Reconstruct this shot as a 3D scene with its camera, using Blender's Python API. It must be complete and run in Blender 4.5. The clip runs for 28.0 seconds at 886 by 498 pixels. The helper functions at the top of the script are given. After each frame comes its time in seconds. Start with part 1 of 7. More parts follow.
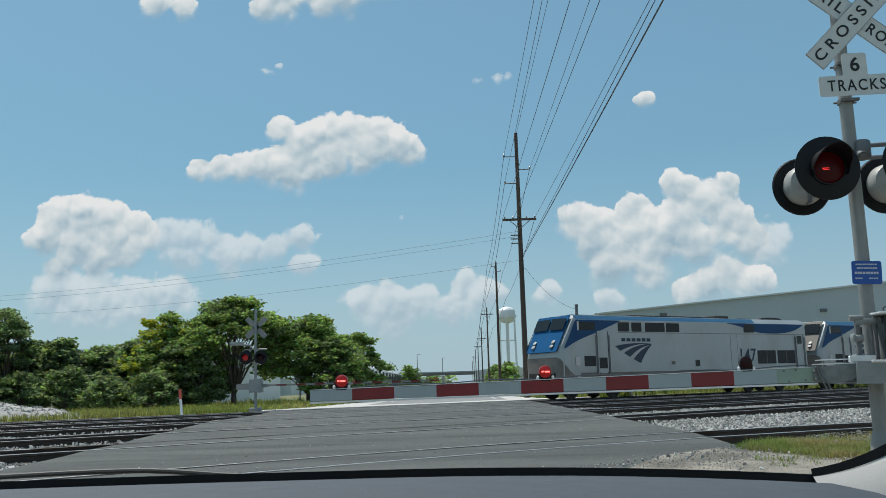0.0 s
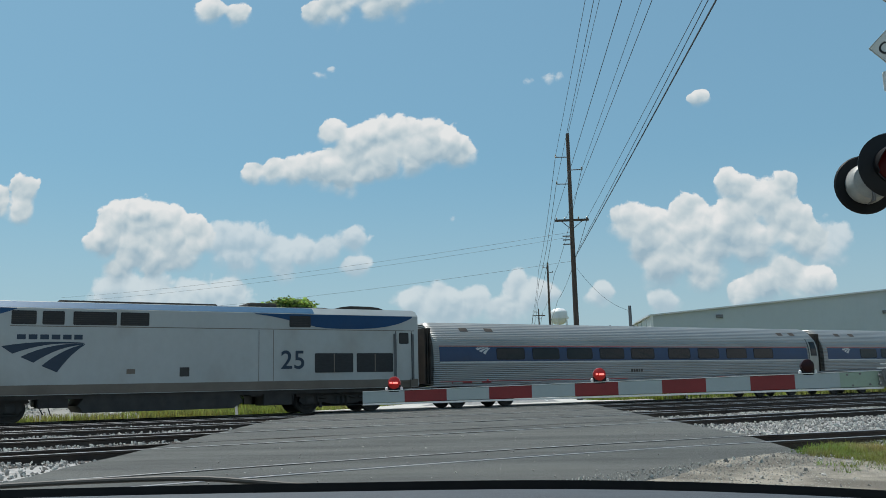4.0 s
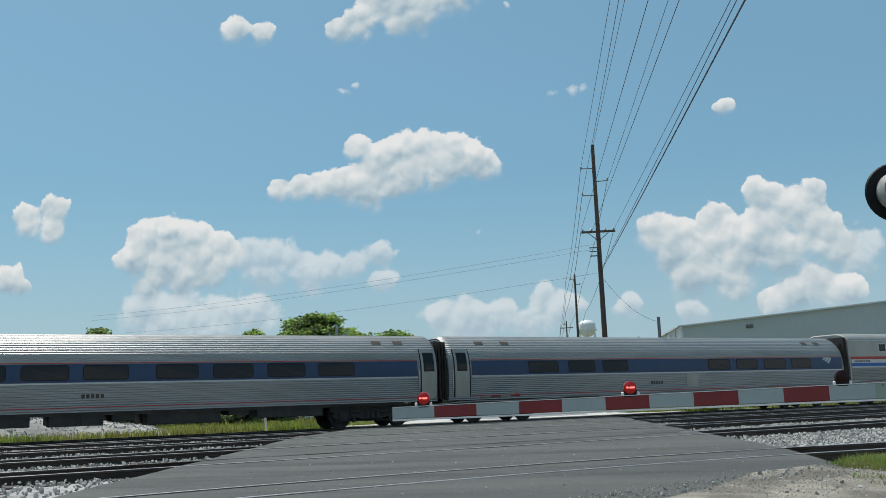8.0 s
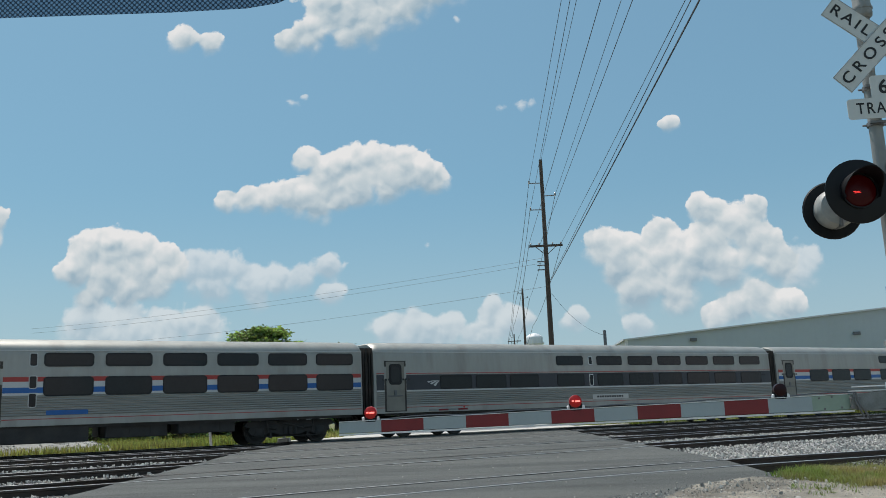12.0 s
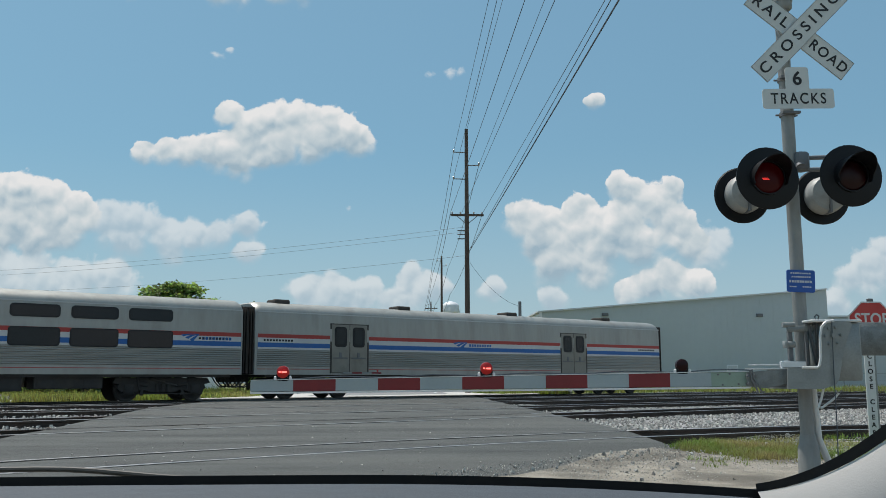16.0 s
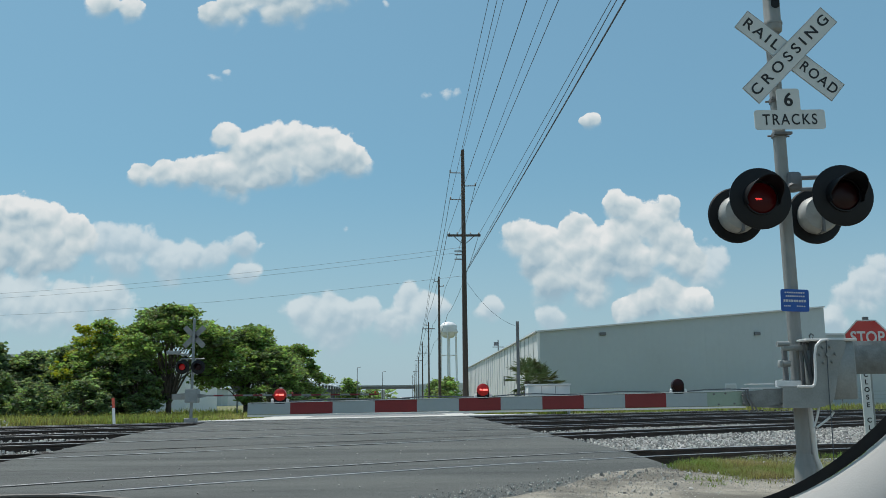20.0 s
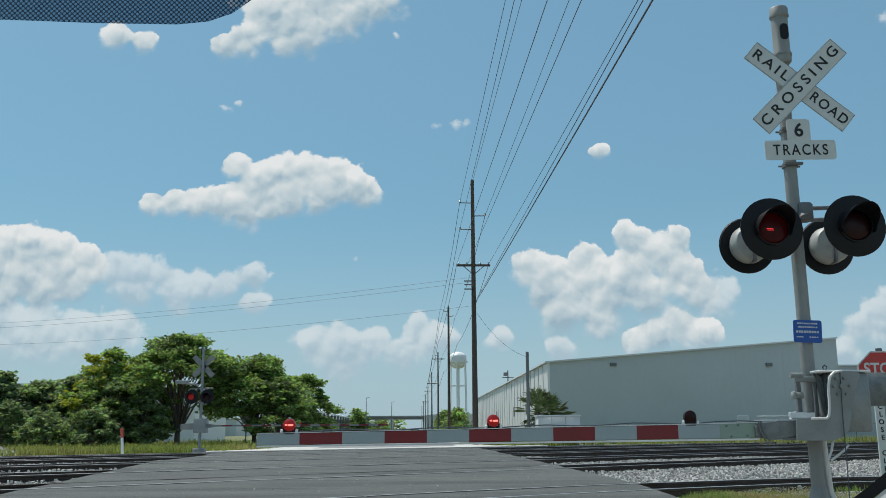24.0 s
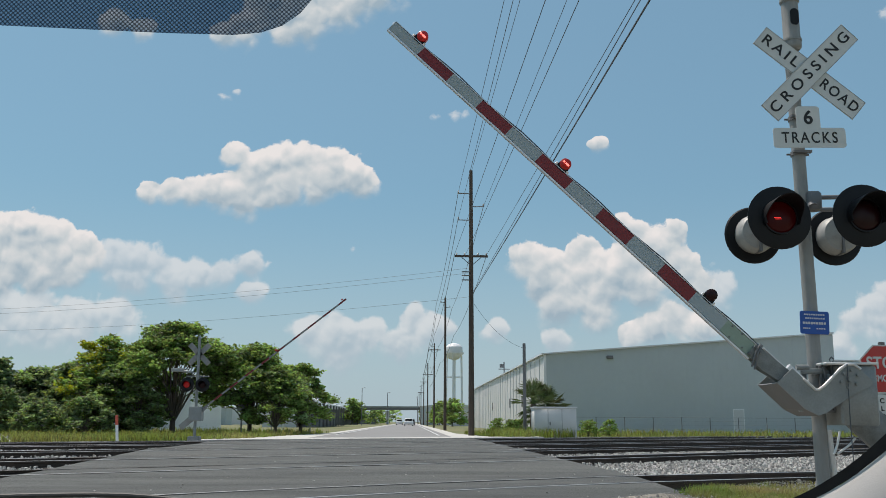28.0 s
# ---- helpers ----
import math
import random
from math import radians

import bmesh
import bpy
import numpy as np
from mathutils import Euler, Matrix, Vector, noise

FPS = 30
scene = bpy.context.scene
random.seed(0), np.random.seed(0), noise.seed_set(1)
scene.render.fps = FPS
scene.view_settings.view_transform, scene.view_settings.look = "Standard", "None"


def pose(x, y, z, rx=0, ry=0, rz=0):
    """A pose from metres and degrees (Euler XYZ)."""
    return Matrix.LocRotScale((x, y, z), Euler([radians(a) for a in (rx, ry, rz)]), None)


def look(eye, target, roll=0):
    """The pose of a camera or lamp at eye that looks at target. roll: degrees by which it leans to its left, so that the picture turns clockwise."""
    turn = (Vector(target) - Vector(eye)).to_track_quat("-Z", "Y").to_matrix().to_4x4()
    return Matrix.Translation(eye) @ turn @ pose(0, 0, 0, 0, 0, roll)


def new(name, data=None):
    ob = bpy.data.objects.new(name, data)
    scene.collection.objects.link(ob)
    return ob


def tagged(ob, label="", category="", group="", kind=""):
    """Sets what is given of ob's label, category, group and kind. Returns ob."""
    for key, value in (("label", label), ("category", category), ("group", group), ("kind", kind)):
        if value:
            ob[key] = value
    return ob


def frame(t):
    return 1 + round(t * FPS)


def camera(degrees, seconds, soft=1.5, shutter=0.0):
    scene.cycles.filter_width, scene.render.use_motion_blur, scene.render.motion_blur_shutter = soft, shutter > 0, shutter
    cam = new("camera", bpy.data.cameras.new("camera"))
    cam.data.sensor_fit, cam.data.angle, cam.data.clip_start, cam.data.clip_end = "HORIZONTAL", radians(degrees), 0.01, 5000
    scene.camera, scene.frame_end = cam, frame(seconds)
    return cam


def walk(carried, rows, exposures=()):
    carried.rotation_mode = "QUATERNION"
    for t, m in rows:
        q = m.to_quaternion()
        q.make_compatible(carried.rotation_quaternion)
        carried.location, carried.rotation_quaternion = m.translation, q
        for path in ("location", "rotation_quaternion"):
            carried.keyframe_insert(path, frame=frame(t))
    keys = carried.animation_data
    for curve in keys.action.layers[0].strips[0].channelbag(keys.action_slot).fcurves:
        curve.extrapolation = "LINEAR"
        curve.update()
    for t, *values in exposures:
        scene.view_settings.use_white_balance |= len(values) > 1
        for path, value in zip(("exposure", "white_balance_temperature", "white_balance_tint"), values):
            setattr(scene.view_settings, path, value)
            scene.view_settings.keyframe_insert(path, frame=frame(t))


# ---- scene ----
cam = camera(52.1, 28.0, soft=0.6)
PATH = [
    (0.0, (-0.016, 0.066, 1.252), (-0.058, 2.043, 1.553), -1.7),
    (0.5, (-0.022, 0.073, 1.255), (-0.1, 2.047, 1.566), -1.5),
    (1.0, (-0.023, 0.091, 1.255), (-0.134, 2.067, 1.542), -1.8),
    (1.5, (-0.025, 0.098, 1.254), (-0.149, 2.074, 1.542), -1.4),
    (2.0, (-0.029, 0.095, 1.261), (-0.138, 2.072, 1.547), -1.0),
    (2.5, (-0.017, 0.111, 1.267), (-0.142, 2.087, 1.553), -0.9),
    (3.0, (-0.026, 0.093, 1.268), (-0.16, 2.067, 1.559), -1.2),
    (3.5, (-0.025, 0.101, 1.268), (-0.164, 2.073, 1.571), -1.5),
    (4.0, (-0.025, 0.114, 1.259), (-0.18, 2.085, 1.566), -1.4),
    (4.5, (-0.025, 0.111, 1.264), (-0.206, 2.077, 1.585), -1.0),
    (6.5, (-0.03, 0.099, 1.265), (-0.232, 2.063, 1.585), -1.4),
    (7.0, (-0.03, 0.106, 1.264), (-0.238, 2.07, 1.585), -1.6),
    (7.5, (-0.032, 0.111, 1.266), (-0.24, 2.072, 1.599), -1.7),
    (8.0, (-0.035, 0.105, 1.271), (-0.246, 2.065, 1.609), -2.0),
    (8.5, (-0.043, 0.107, 1.276), (-0.253, 2.067, 1.616), -2.0),
    (9.0, (-0.024, 0.1, 1.283), (-0.224, 2.06, 1.631), -2.6),
    (9.5, (-0.026, 0.111, 1.279), (-0.207, 2.073, 1.625), -3.3),
    (10.0, (-0.02, 0.103, 1.284), (-0.19, 2.066, 1.626), -3.7),
    (10.5, (-0.026, 0.091, 1.279), (-0.173, 2.056, 1.623), -3.4),
    (11.0, (-0.035, 0.071, 1.277), (-0.158, 2.036, 1.631), -2.8),
    (11.5, (-0.028, 0.076, 1.278), (-0.135, 2.041, 1.637), -2.5),
    (13.5, (-0.025, 0.065, 1.275), (-0.099, 2.029, 1.643), -1.6),
    (14.0, (-0.028, 0.048, 1.274), (-0.086, 2.018, 1.616), -1.5),
    (14.5, (-0.021, 0.043, 1.276), (-0.04, 2.016, 1.601), -1.3),
    (15.0, (-0.014, 0.029, 1.273), (0.012, 2.004, 1.59), -1.0),
    (15.5, (-0.013, 0.048, 1.269), (0.043, 2.025, 1.563), -0.4),
    (16.0, (-0.017, 0.032, 1.263), (0.059, 2.01, 1.548), -0.1),
    (16.5, (-0.019, 0.021, 1.262), (0.07, 2.003, 1.518), -0.2),
    (17.0, (-0.015, -0.004, 1.265), (0.069, 1.977, 1.524), -0.5),
    (17.5, (-0.017, 0.001, 1.265), (0.063, 1.98, 1.541), -0.4),
    (18.0, (-0.014, -0.004, 1.266), (0.066, 1.973, 1.561), -0.3),
    (18.5, (-0.01, -0.011, 1.263), (0.08, 1.962, 1.577), -0.2),
    (19.0, (-0.007, -0.019, 1.265), (0.088, 1.953, 1.583), -0.0),
    (19.5, (-0.006, -0.016, 1.269), (0.086, 1.956, 1.592), -0.2),
    (20.0, (-0.006, -0.02, 1.271), (0.076, 1.951, 1.6), -0.5),
    (20.5, (-0.007, -0.014, 1.272), (0.062, 1.957, 1.604), -0.6),
    (21.0, (-0.011, -0.016, 1.272), (0.048, 1.953, 1.617), -0.5),
    (21.5, (-0.015, -0.021, 1.269), (0.034, 1.946, 1.628), -0.5),
    (23.5, (-0.015, -0.017, 1.271), (0.036, 1.945, 1.659), -0.2),
    (24.0, (-0.013, -0.015, 1.272), (0.048, 1.945, 1.666), -0.3),
    (24.5, (-0.017, -0.026, 1.271), (0.052, 1.933, 1.671), -0.3),
    (25.0, (-0.009, -0.028, 1.27), (0.065, 1.929, 1.675), -0.3),
    (25.5, (-0.018, -0.032, 1.267), (0.058, 1.925, 1.675), -0.2),
    (26.0, (-0.021, -0.032, 1.269), (0.058, 1.925, 1.674), -0.1),
    (26.5, (-0.013, -0.036, 1.273), (0.068, 1.921, 1.676), -0.0),
    (27.0, (-0.024, -0.053, 1.271), (0.054, 1.906, 1.667), 0.1),
    (27.5, (-0.024, 0.034, 1.279), (0.046, 1.995, 1.665), -0.0),
    (28.0, (-0.039, 0.175, 1.256), (0.028, 2.138, 1.631), 0.3),
]
walk(cam, [(t, look(eye, target, roll)) for t, eye, target, roll in PATH],
     [(0, 0, 6550, 11), (10, 0, 6600, 12), (14, 0, 6700, 14), (17, 0, 6600, 12), (20, 0, 6500, 10), (25, 0, 6500, 10), (26.5, 0, 6750, 14), (28, 0, 6900, 17)])

# ---- world, sun ----
SUN_EL, SUN_AZ = radians(66), radians(-48)   # azimuth from +y towards +x


def world_sky():
    w = bpy.data.worlds.new("sky")
    scene.world = w
    w.use_nodes = True
    w.cycles.sampling_method, w.cycles.sample_map_resolution = "MANUAL", 512
    nt = w.node_tree
    nt.nodes.clear()
    N, L = nt.nodes.new, nt.links.new

    def link(v, socket):
        if hasattr(v, "is_output"):
            L(v, socket)
        else:
            socket.default_value = v

    def math_in(tree, op, a, b=0.0, c=0.0):
        n = tree.nodes.new("ShaderNodeMath")
        n.operation = op
        for k, v in enumerate((a, b, c)):
            if hasattr(v, "is_output"):
                tree.links.new(v, n.inputs[k])
            else:
                n.inputs[k].default_value = v
        return n.outputs[0]

    def vec(op, a, b):
        n = N("ShaderNodeVectorMath")
        n.operation = op
        link(a, n.inputs[0])
        link(b, n.inputs[1])
        return n.outputs[0]

    def m(op, a, b=0.0, c=0.0):
        return math_in(nt, op, a, b, c)

    def step(lo, hi, v):
        n = N("ShaderNodeMapRange")
        n.interpolation_type = "SMOOTHSTEP"
        link(v, n.inputs["Value"])
        n.inputs["From Min"].default_value, n.inputs["From Max"].default_value = lo, hi
        return n.outputs["Result"]

    def noise_at(p, scale, detail, rough=0.55):
        n = N("ShaderNodeTexNoise")
        link(p, n.inputs["Vector"])
        n.inputs["Scale"].default_value, n.inputs["Detail"].default_value, n.inputs["Roughness"].default_value = scale, detail, rough
        return n.outputs

    def heap(p, circles, grow):
        """Round puffs melted into one body: how deep a point lies in it, and how high within its puffs."""
        body, weight, height = None, None, None
        for u, v, r in circles:
            r *= grow
            q = N("ShaderNodeVectorMath")
            q.operation = "MULTIPLY_ADD"
            L(p, q.inputs[0])
            q.inputs[1].default_value, q.inputs[2].default_value = (1 / r, 1 / r, 0), (-u / r, -v / r, 0)
            ln = N("ShaderNodeVectorMath")
            ln.operation = "LENGTH"
            L(q.outputs[0], ln.inputs[0])
            sp = N("ShaderNodeSeparateXYZ")
            L(q.outputs[0], sp.inputs[0])
            f = m("SUBTRACT", 1.0, ln.outputs["Value"])
            w = m("POWER", m("MAXIMUM", m("ADD", f, 0.6), 0.001), 2.0)
            wu = m("MULTIPLY", w, sp.outputs[1])
            if body is None:
                body, weight, height = f, w, wu
            else:
                body, weight, height = m("SMOOTH_MAX", body, f, 0.35), m("ADD", weight, w), m("ADD", height, wu)
            # one puff after another, so that few values are held at a time
            ch = N("ShaderNodeVectorMath")
            ch.operation = "MULTIPLY_ADD"
            L(m("ADD", body, m("ADD", weight, height)), ch.inputs[0])
            ch.inputs[1].default_value = (1e-7, 1e-7, 0)
            L(p, ch.inputs[2])
            p = ch.outputs[0]
        return body, m("DIVIDE", height, weight), p

    def billow_at(p, scale):
        n = N("ShaderNodeTexVoronoi")
        link(p, n.inputs["Vector"])
        n.inputs["Scale"].default_value, n.inputs["Detail"].default_value, n.inputs["Roughness"].default_value = scale, 1.6, 0.5
        return m("SUBTRACT", 1.0, n.outputs["Distance"])

    def ramp_to(v, a, b, c, d):
        n = N("ShaderNodeMapRange")
        link(v, n.inputs[0])
        for k, x in enumerate((a, b, c, d)):
            n.inputs[k + 1].default_value = x
        return n.outputs["Result"]

    tc = N("ShaderNodeTexCoord")
    sep = N("ShaderNodeSeparateXYZ")
    L(tc.outputs["Generated"], sep.inputs[0])
    ahead = m("MAXIMUM", sep.outputs[1], 0.05)
    comb = N("ShaderNodeCombineXYZ")
    L(m("DIVIDE", sep.outputs[0], ahead), comb.inputs[0])
    L(m("DIVIDE", sep.outputs[2], ahead), comb.inputs[1])
    p = comb.outputs[0]
    # uneven, billowing edges: the point is shifted by noise at two sizes
    for scale, size, det in ((14, 0.018, 2), (46, 0.010, 3)):
        nz = noise_at(p, scale, det)[1]
        p = vec("ADD", p, vec("MULTIPLY", vec("SUBTRACT", nz, (0.5, 0.5, 0.5)), (size, size, 0)))
    view = vec("ADD", comb.outputs[0], vec("MULTIPLY", vec("SUBTRACT", noise_at(comb.outputs[0], 30, 3)[1], (0.5, 0.5, 0.5)), (0.016, 0.016, 0)))
    towards_sun = (-0.0030, 0.0075, 0)
    fine = noise_at(view, 60, 6, 0.62)[0]
    fine_up = noise_at(vec("ADD", view, (-0.0015, 0.004, 0)), 60, 6, 0.62)[0]
    broad = noise_at(comb.outputs[0], 17, 3, 0.5)[0]
    bil = billow_at(view, 30)
    bil_up = billow_at(vec("ADD", view, towards_sun), 30)
    rough_edge = m("ADD", m("MULTIPLY", m("SUBTRACT", fine, 0.5), 0.58), m("MULTIPLY", m("SUBTRACT", bil, 0.60), 0.50))
    relief = m("ADD", m("MULTIPLY", m("SUBTRACT", bil, bil_up), 0.64), m("MULTIPLY", m("SUBTRACT", fine, fine_up), 0.20))
    relief = m("ADD", relief, m("MULTIPLY", m("SUBTRACT", broad, 0.5), 0.62))
    order = lambda c: sorted(c, key=lambda q: -q[1] + 0.3 * q[2])

    def cover(body, high, thin):
        """How much a cloud hides: crisp above, frayed and soft below; and how far it is lit."""
        low = ramp_to(high, -0.55, 0.25, 1.0, 0.0)
        depth = m("SUBTRACT", m("ADD", m("ADD", body, 0.42), rough_edge), m("MULTIPLY", low, 0.06))
        s = m("DIVIDE", depth, m("MULTIPLY_ADD", low, 0.75, thin))
        a = step(0.0, 1.0, s)
        lit = m("ADD", m("MULTIPLY_ADD", high, 0.46, 0.62), relief)
        lit = m("SUBTRACT", lit, m("MULTIPLY", m("MAXIMUM", m("ADD", body, 0.2), 0.0), 0.16))
        return a, lit

    body, high, p = heap(p, order(CLOUD_RIGHT + CLOUD_FRONT) + order(CLOUD_LEFT) + order(CLOUD_MID) + order(CLOUD_FAR_LEFT) + order(CLOUD_TOP), 1.0)
    alpha, light = cover(body, high, 0.14)
    body, high, p = heap(p, CLOUD_WISP, 1.0)
    alpha_wisp, light_wisp = cover(m("SUBTRACT", m("MULTIPLY_ADD", m("SUBTRACT", fine, 0.5), 1.2, body), 0.55), high, 0.55)
    alpha_wisp = m("MULTIPLY", alpha_wisp, 0.7)
    body, high, p = heap(p, order(CLOUD_LOW) + order(CLOUD_THIN), 1.28)
    alpha_low, light_low = cover(body, high, 0.30)
    alpha_low = m("MULTIPLY", alpha_low, 0.75)
    # broken cloud all round, out of the picture, and veils near the horizon
    wide = noise_at(tc.outputs["Generated"], 3.2, 6, 0.55)[0]
    behind = step(0.25, 0.02, sep.outputs[1])
    alpha_back = m("MULTIPLY", m("MULTIPLY", step(0.54, 0.62, wide), behind), 0.9)
    veil_noise = noise_at(vec("MULTIPLY", tc.outputs["Generated"], (3, 3, 16)), 2.0, 5, 0.6)[0]
    veil = m("MULTIPLY", step(0.40, 0.68, veil_noise), step(0.20, 0.01, sep.outputs[2]))
    veil = m("MAXIMUM", m("MULTIPLY", veil, 0.6), m("MULTIPLY", step(0.26, -0.02, sep.outputs[2]), 0.68))

    sky = N("ShaderNodeTexSky")
    sky.sky_type = "NISHITA"
    sky.sun_disc = False
    sky.sun_elevation, sky.sun_rotation = SUN_EL, SUN_AZ
    sky.altitude, sky.air_density, sky.dust_density, sky.ozone_density = 20, 1.0, 1.6, 1.0

    def mix(a, b, f):
        n = N("ShaderNodeMix")
        n.data_type = "RGBA"
        link(f, n.inputs[0])
        link(a, n.inputs[6])
        link(b, n.inputs[7])
        return n.outputs[2]

    blue = N("ShaderNodeMix")
    blue.data_type, blue.blend_type = "RGBA", "MULTIPLY"
    blue.inputs[0].default_value = 1.0
    L(sky.outputs[0], blue.inputs[6])
    blue.inputs[7].default_value = SKY_TINT
    ramp = N("ShaderNodeValToRGB")
    L(light, ramp.inputs[0])
    e = ramp.color_ramp.elements
    e[0].position, e[0].color = 0.16, (0.315, 0.445, 0.53, 1)
    e[1].position, e[1].color = 0.96, (0.76, 0.785, 0.785, 1)
    mid = e.new(0.56)
    mid.color = (0.535, 0.625, 0.66, 1)
    c = mix(blue.outputs[2], (0.222, 0.415, 0.565, 1), 0.5)
    c = mix(c, (0.45, 0.575, 0.645, 1), veil)
    c = mix(c, mix((0.38, 0.50, 0.58, 1), (0.68, 0.74, 0.76, 1), step(0.15, 0.95, light_low)), alpha_low)
    c = mix(c, (0.62, 0.66, 0.69, 1), alpha_back)
    c = mix(c, ramp.outputs[0], alpha)
    c = mix(c, (0.64, 0.71, 0.74, 1), alpha_wisp)
    bg = N("ShaderNodeBackground")
    L(c, bg.inputs[0])
    bg.inputs[1].default_value = 1.0
    out = N("ShaderNodeOutputWorld")
    L(bg.outputs[0], out.inputs[0])


SKY_TINT = (0.064, 0.103, 0.104, 1)
CLOUD_MID = [(-0.204, 0.298, 0.0157), (-0.179, 0.276, 0.0235), (-0.151, 0.283, 0.0262), (-0.119, 0.283, 0.0275), (-0.087, 0.276, 0.0275), (-0.062, 0.265, 0.0216), (-0.105, 0.26, 0.0208), (-0.144, 0.256, 0.0234), (-0.294, 0.255, 0.0142), (-0.27, 0.256, 0.0168), (-0.245, 0.251, 0.0206), (-0.216, 0.249, 0.0245), (-0.19, 0.238, 0.0206), (0.209, 0.313, 0.0087), (0.218, 0.316, 0.0101), (-0.166, 0.249, 0.0207)]
CLOUD_RIGHT = [(0.128, 0.179, 0.0232), (0.149, 0.169, 0.0218), (0.196, 0.187, 0.0207), (0.238, 0.218, 0.0164), (0.259, 0.208, 0.0183), (0.299, 0.212, 0.0144), (0.279, 0.194, 0.0274), (0.246, 0.182, 0.0273), (0.297, 0.17, 0.0299), (0.319, 0.153, 0.0233), (0.257, 0.15, 0.0335), (0.219, 0.15, 0.0308), (0.181, 0.15, 0.0295), (0.149, 0.147, 0.0243), (0.164, 0.124, 0.0254), (0.205, 0.121, 0.0267)]
CLOUD_FRONT = [(0.297, 0.11, 0.0229), (0.269, 0.101, 0.0216), (0.322, 0.101, 0.0204), (0.243, 0.09, 0.0164)]
CLOUD_LEFT = [(-0.428, 0.203, 0.0239), (-0.455, 0.197, 0.0264), (-0.398, 0.192, 0.0277), (-0.366, 0.18, 0.0238), (-0.437, 0.168, 0.0343), (-0.388, 0.159, 0.0299), (-0.472, 0.175, 0.0218), (-0.414, 0.143, 0.021), (-0.453, 0.143, 0.0222)]
CLOUD_THIN = [(-0.33, 0.174, 0.0213), (-0.302, 0.168, 0.0201), (-0.271, 0.161, 0.0175), (-0.24, 0.158, 0.0163), (-0.209, 0.162, 0.0151), (-0.178, 0.169, 0.0126), (-0.307, 0.15, 0.0187), (-0.264, 0.143, 0.015), (-0.177, 0.138, 0.0137), (0.337, 0.147, 0.0219)]
CLOUD_LOW = [(-0.407, 0.103, 0.0306), (-0.365, 0.103, 0.0258), (-0.323, 0.103, 0.0196), (-0.444, 0.106, 0.0306), (-0.111, 0.092, 0.0173), (-0.083, 0.096, 0.0186), (-0.052, 0.09, 0.0186), (-0.077, 0.075, 0.0259), (0.002, 0.111, 0.0125), (0.007, 0.092, 0.0174), (0.03, 0.098, 0.0162), (-0.015, 0.078, 0.0173), (0.091, 0.096, 0.0125), (0.163, 0.084, 0.0138), (0.519, 0.116, 0.0233), (0.499, 0.11, 0.0168), (0.535, 0.127, 0.0208), (0.483, 0.082, 0.014)]
CLOUD_TOP = [(-0.349, 0.452, 0.0189), (-0.317, 0.449, 0.0174), (-0.218, 0.44, 0.0174), (-0.194, 0.454, 0.0206), (-0.164, 0.48, 0.0442), (-0.111, 0.495, 0.0519), (-0.058, 0.503, 0.0456), (-0.123, 0.46, 0.0288), (-0.155, 0.444, 0.019), (-0.084, 0.475, 0.0322), (-0.085, 0.554, 0.0661), (-0.137, 0.464, 0.0353), (-0.195, 0.444, 0.0238)]
CLOUD_FAR_LEFT = [(-0.573, 0.243, 0.0197), (-0.605, 0.231, 0.0211), (-0.574, 0.221, 0.0168), (-0.626, 0.157, 0.0195), (-0.607, 0.151, 0.0118), (-0.677, 0.235, 0.0257)]
CLOUD_WISP = [(-0.219, 0.361, 0.01), (-0.205, 0.37, 0.008), (0.047, 0.354, 0.0128), (0.059, 0.35, 0.0094), (0.024, 0.347, 0.0087), (-0.022, 0.458, 0.0076), (0.567, 0.485, 0.0188), (-0.066, 0.191, 0.0077)]
world_sky()
sun = new("sun", bpy.data.lights.new("sun", "SUN"))
sun.data.energy, sun.data.angle, sun.data.color = 4.0, radians(0.53), (1.0, 0.955, 0.89)
sun_dir = Vector((math.sin(SUN_AZ) * math.cos(SUN_EL), math.cos(SUN_AZ) * math.cos(SUN_EL), math.sin(SUN_EL)))
sun.matrix_world = look(sun_dir * 100, (0, 0, 0))
scene.view_settings.exposure = 0.0


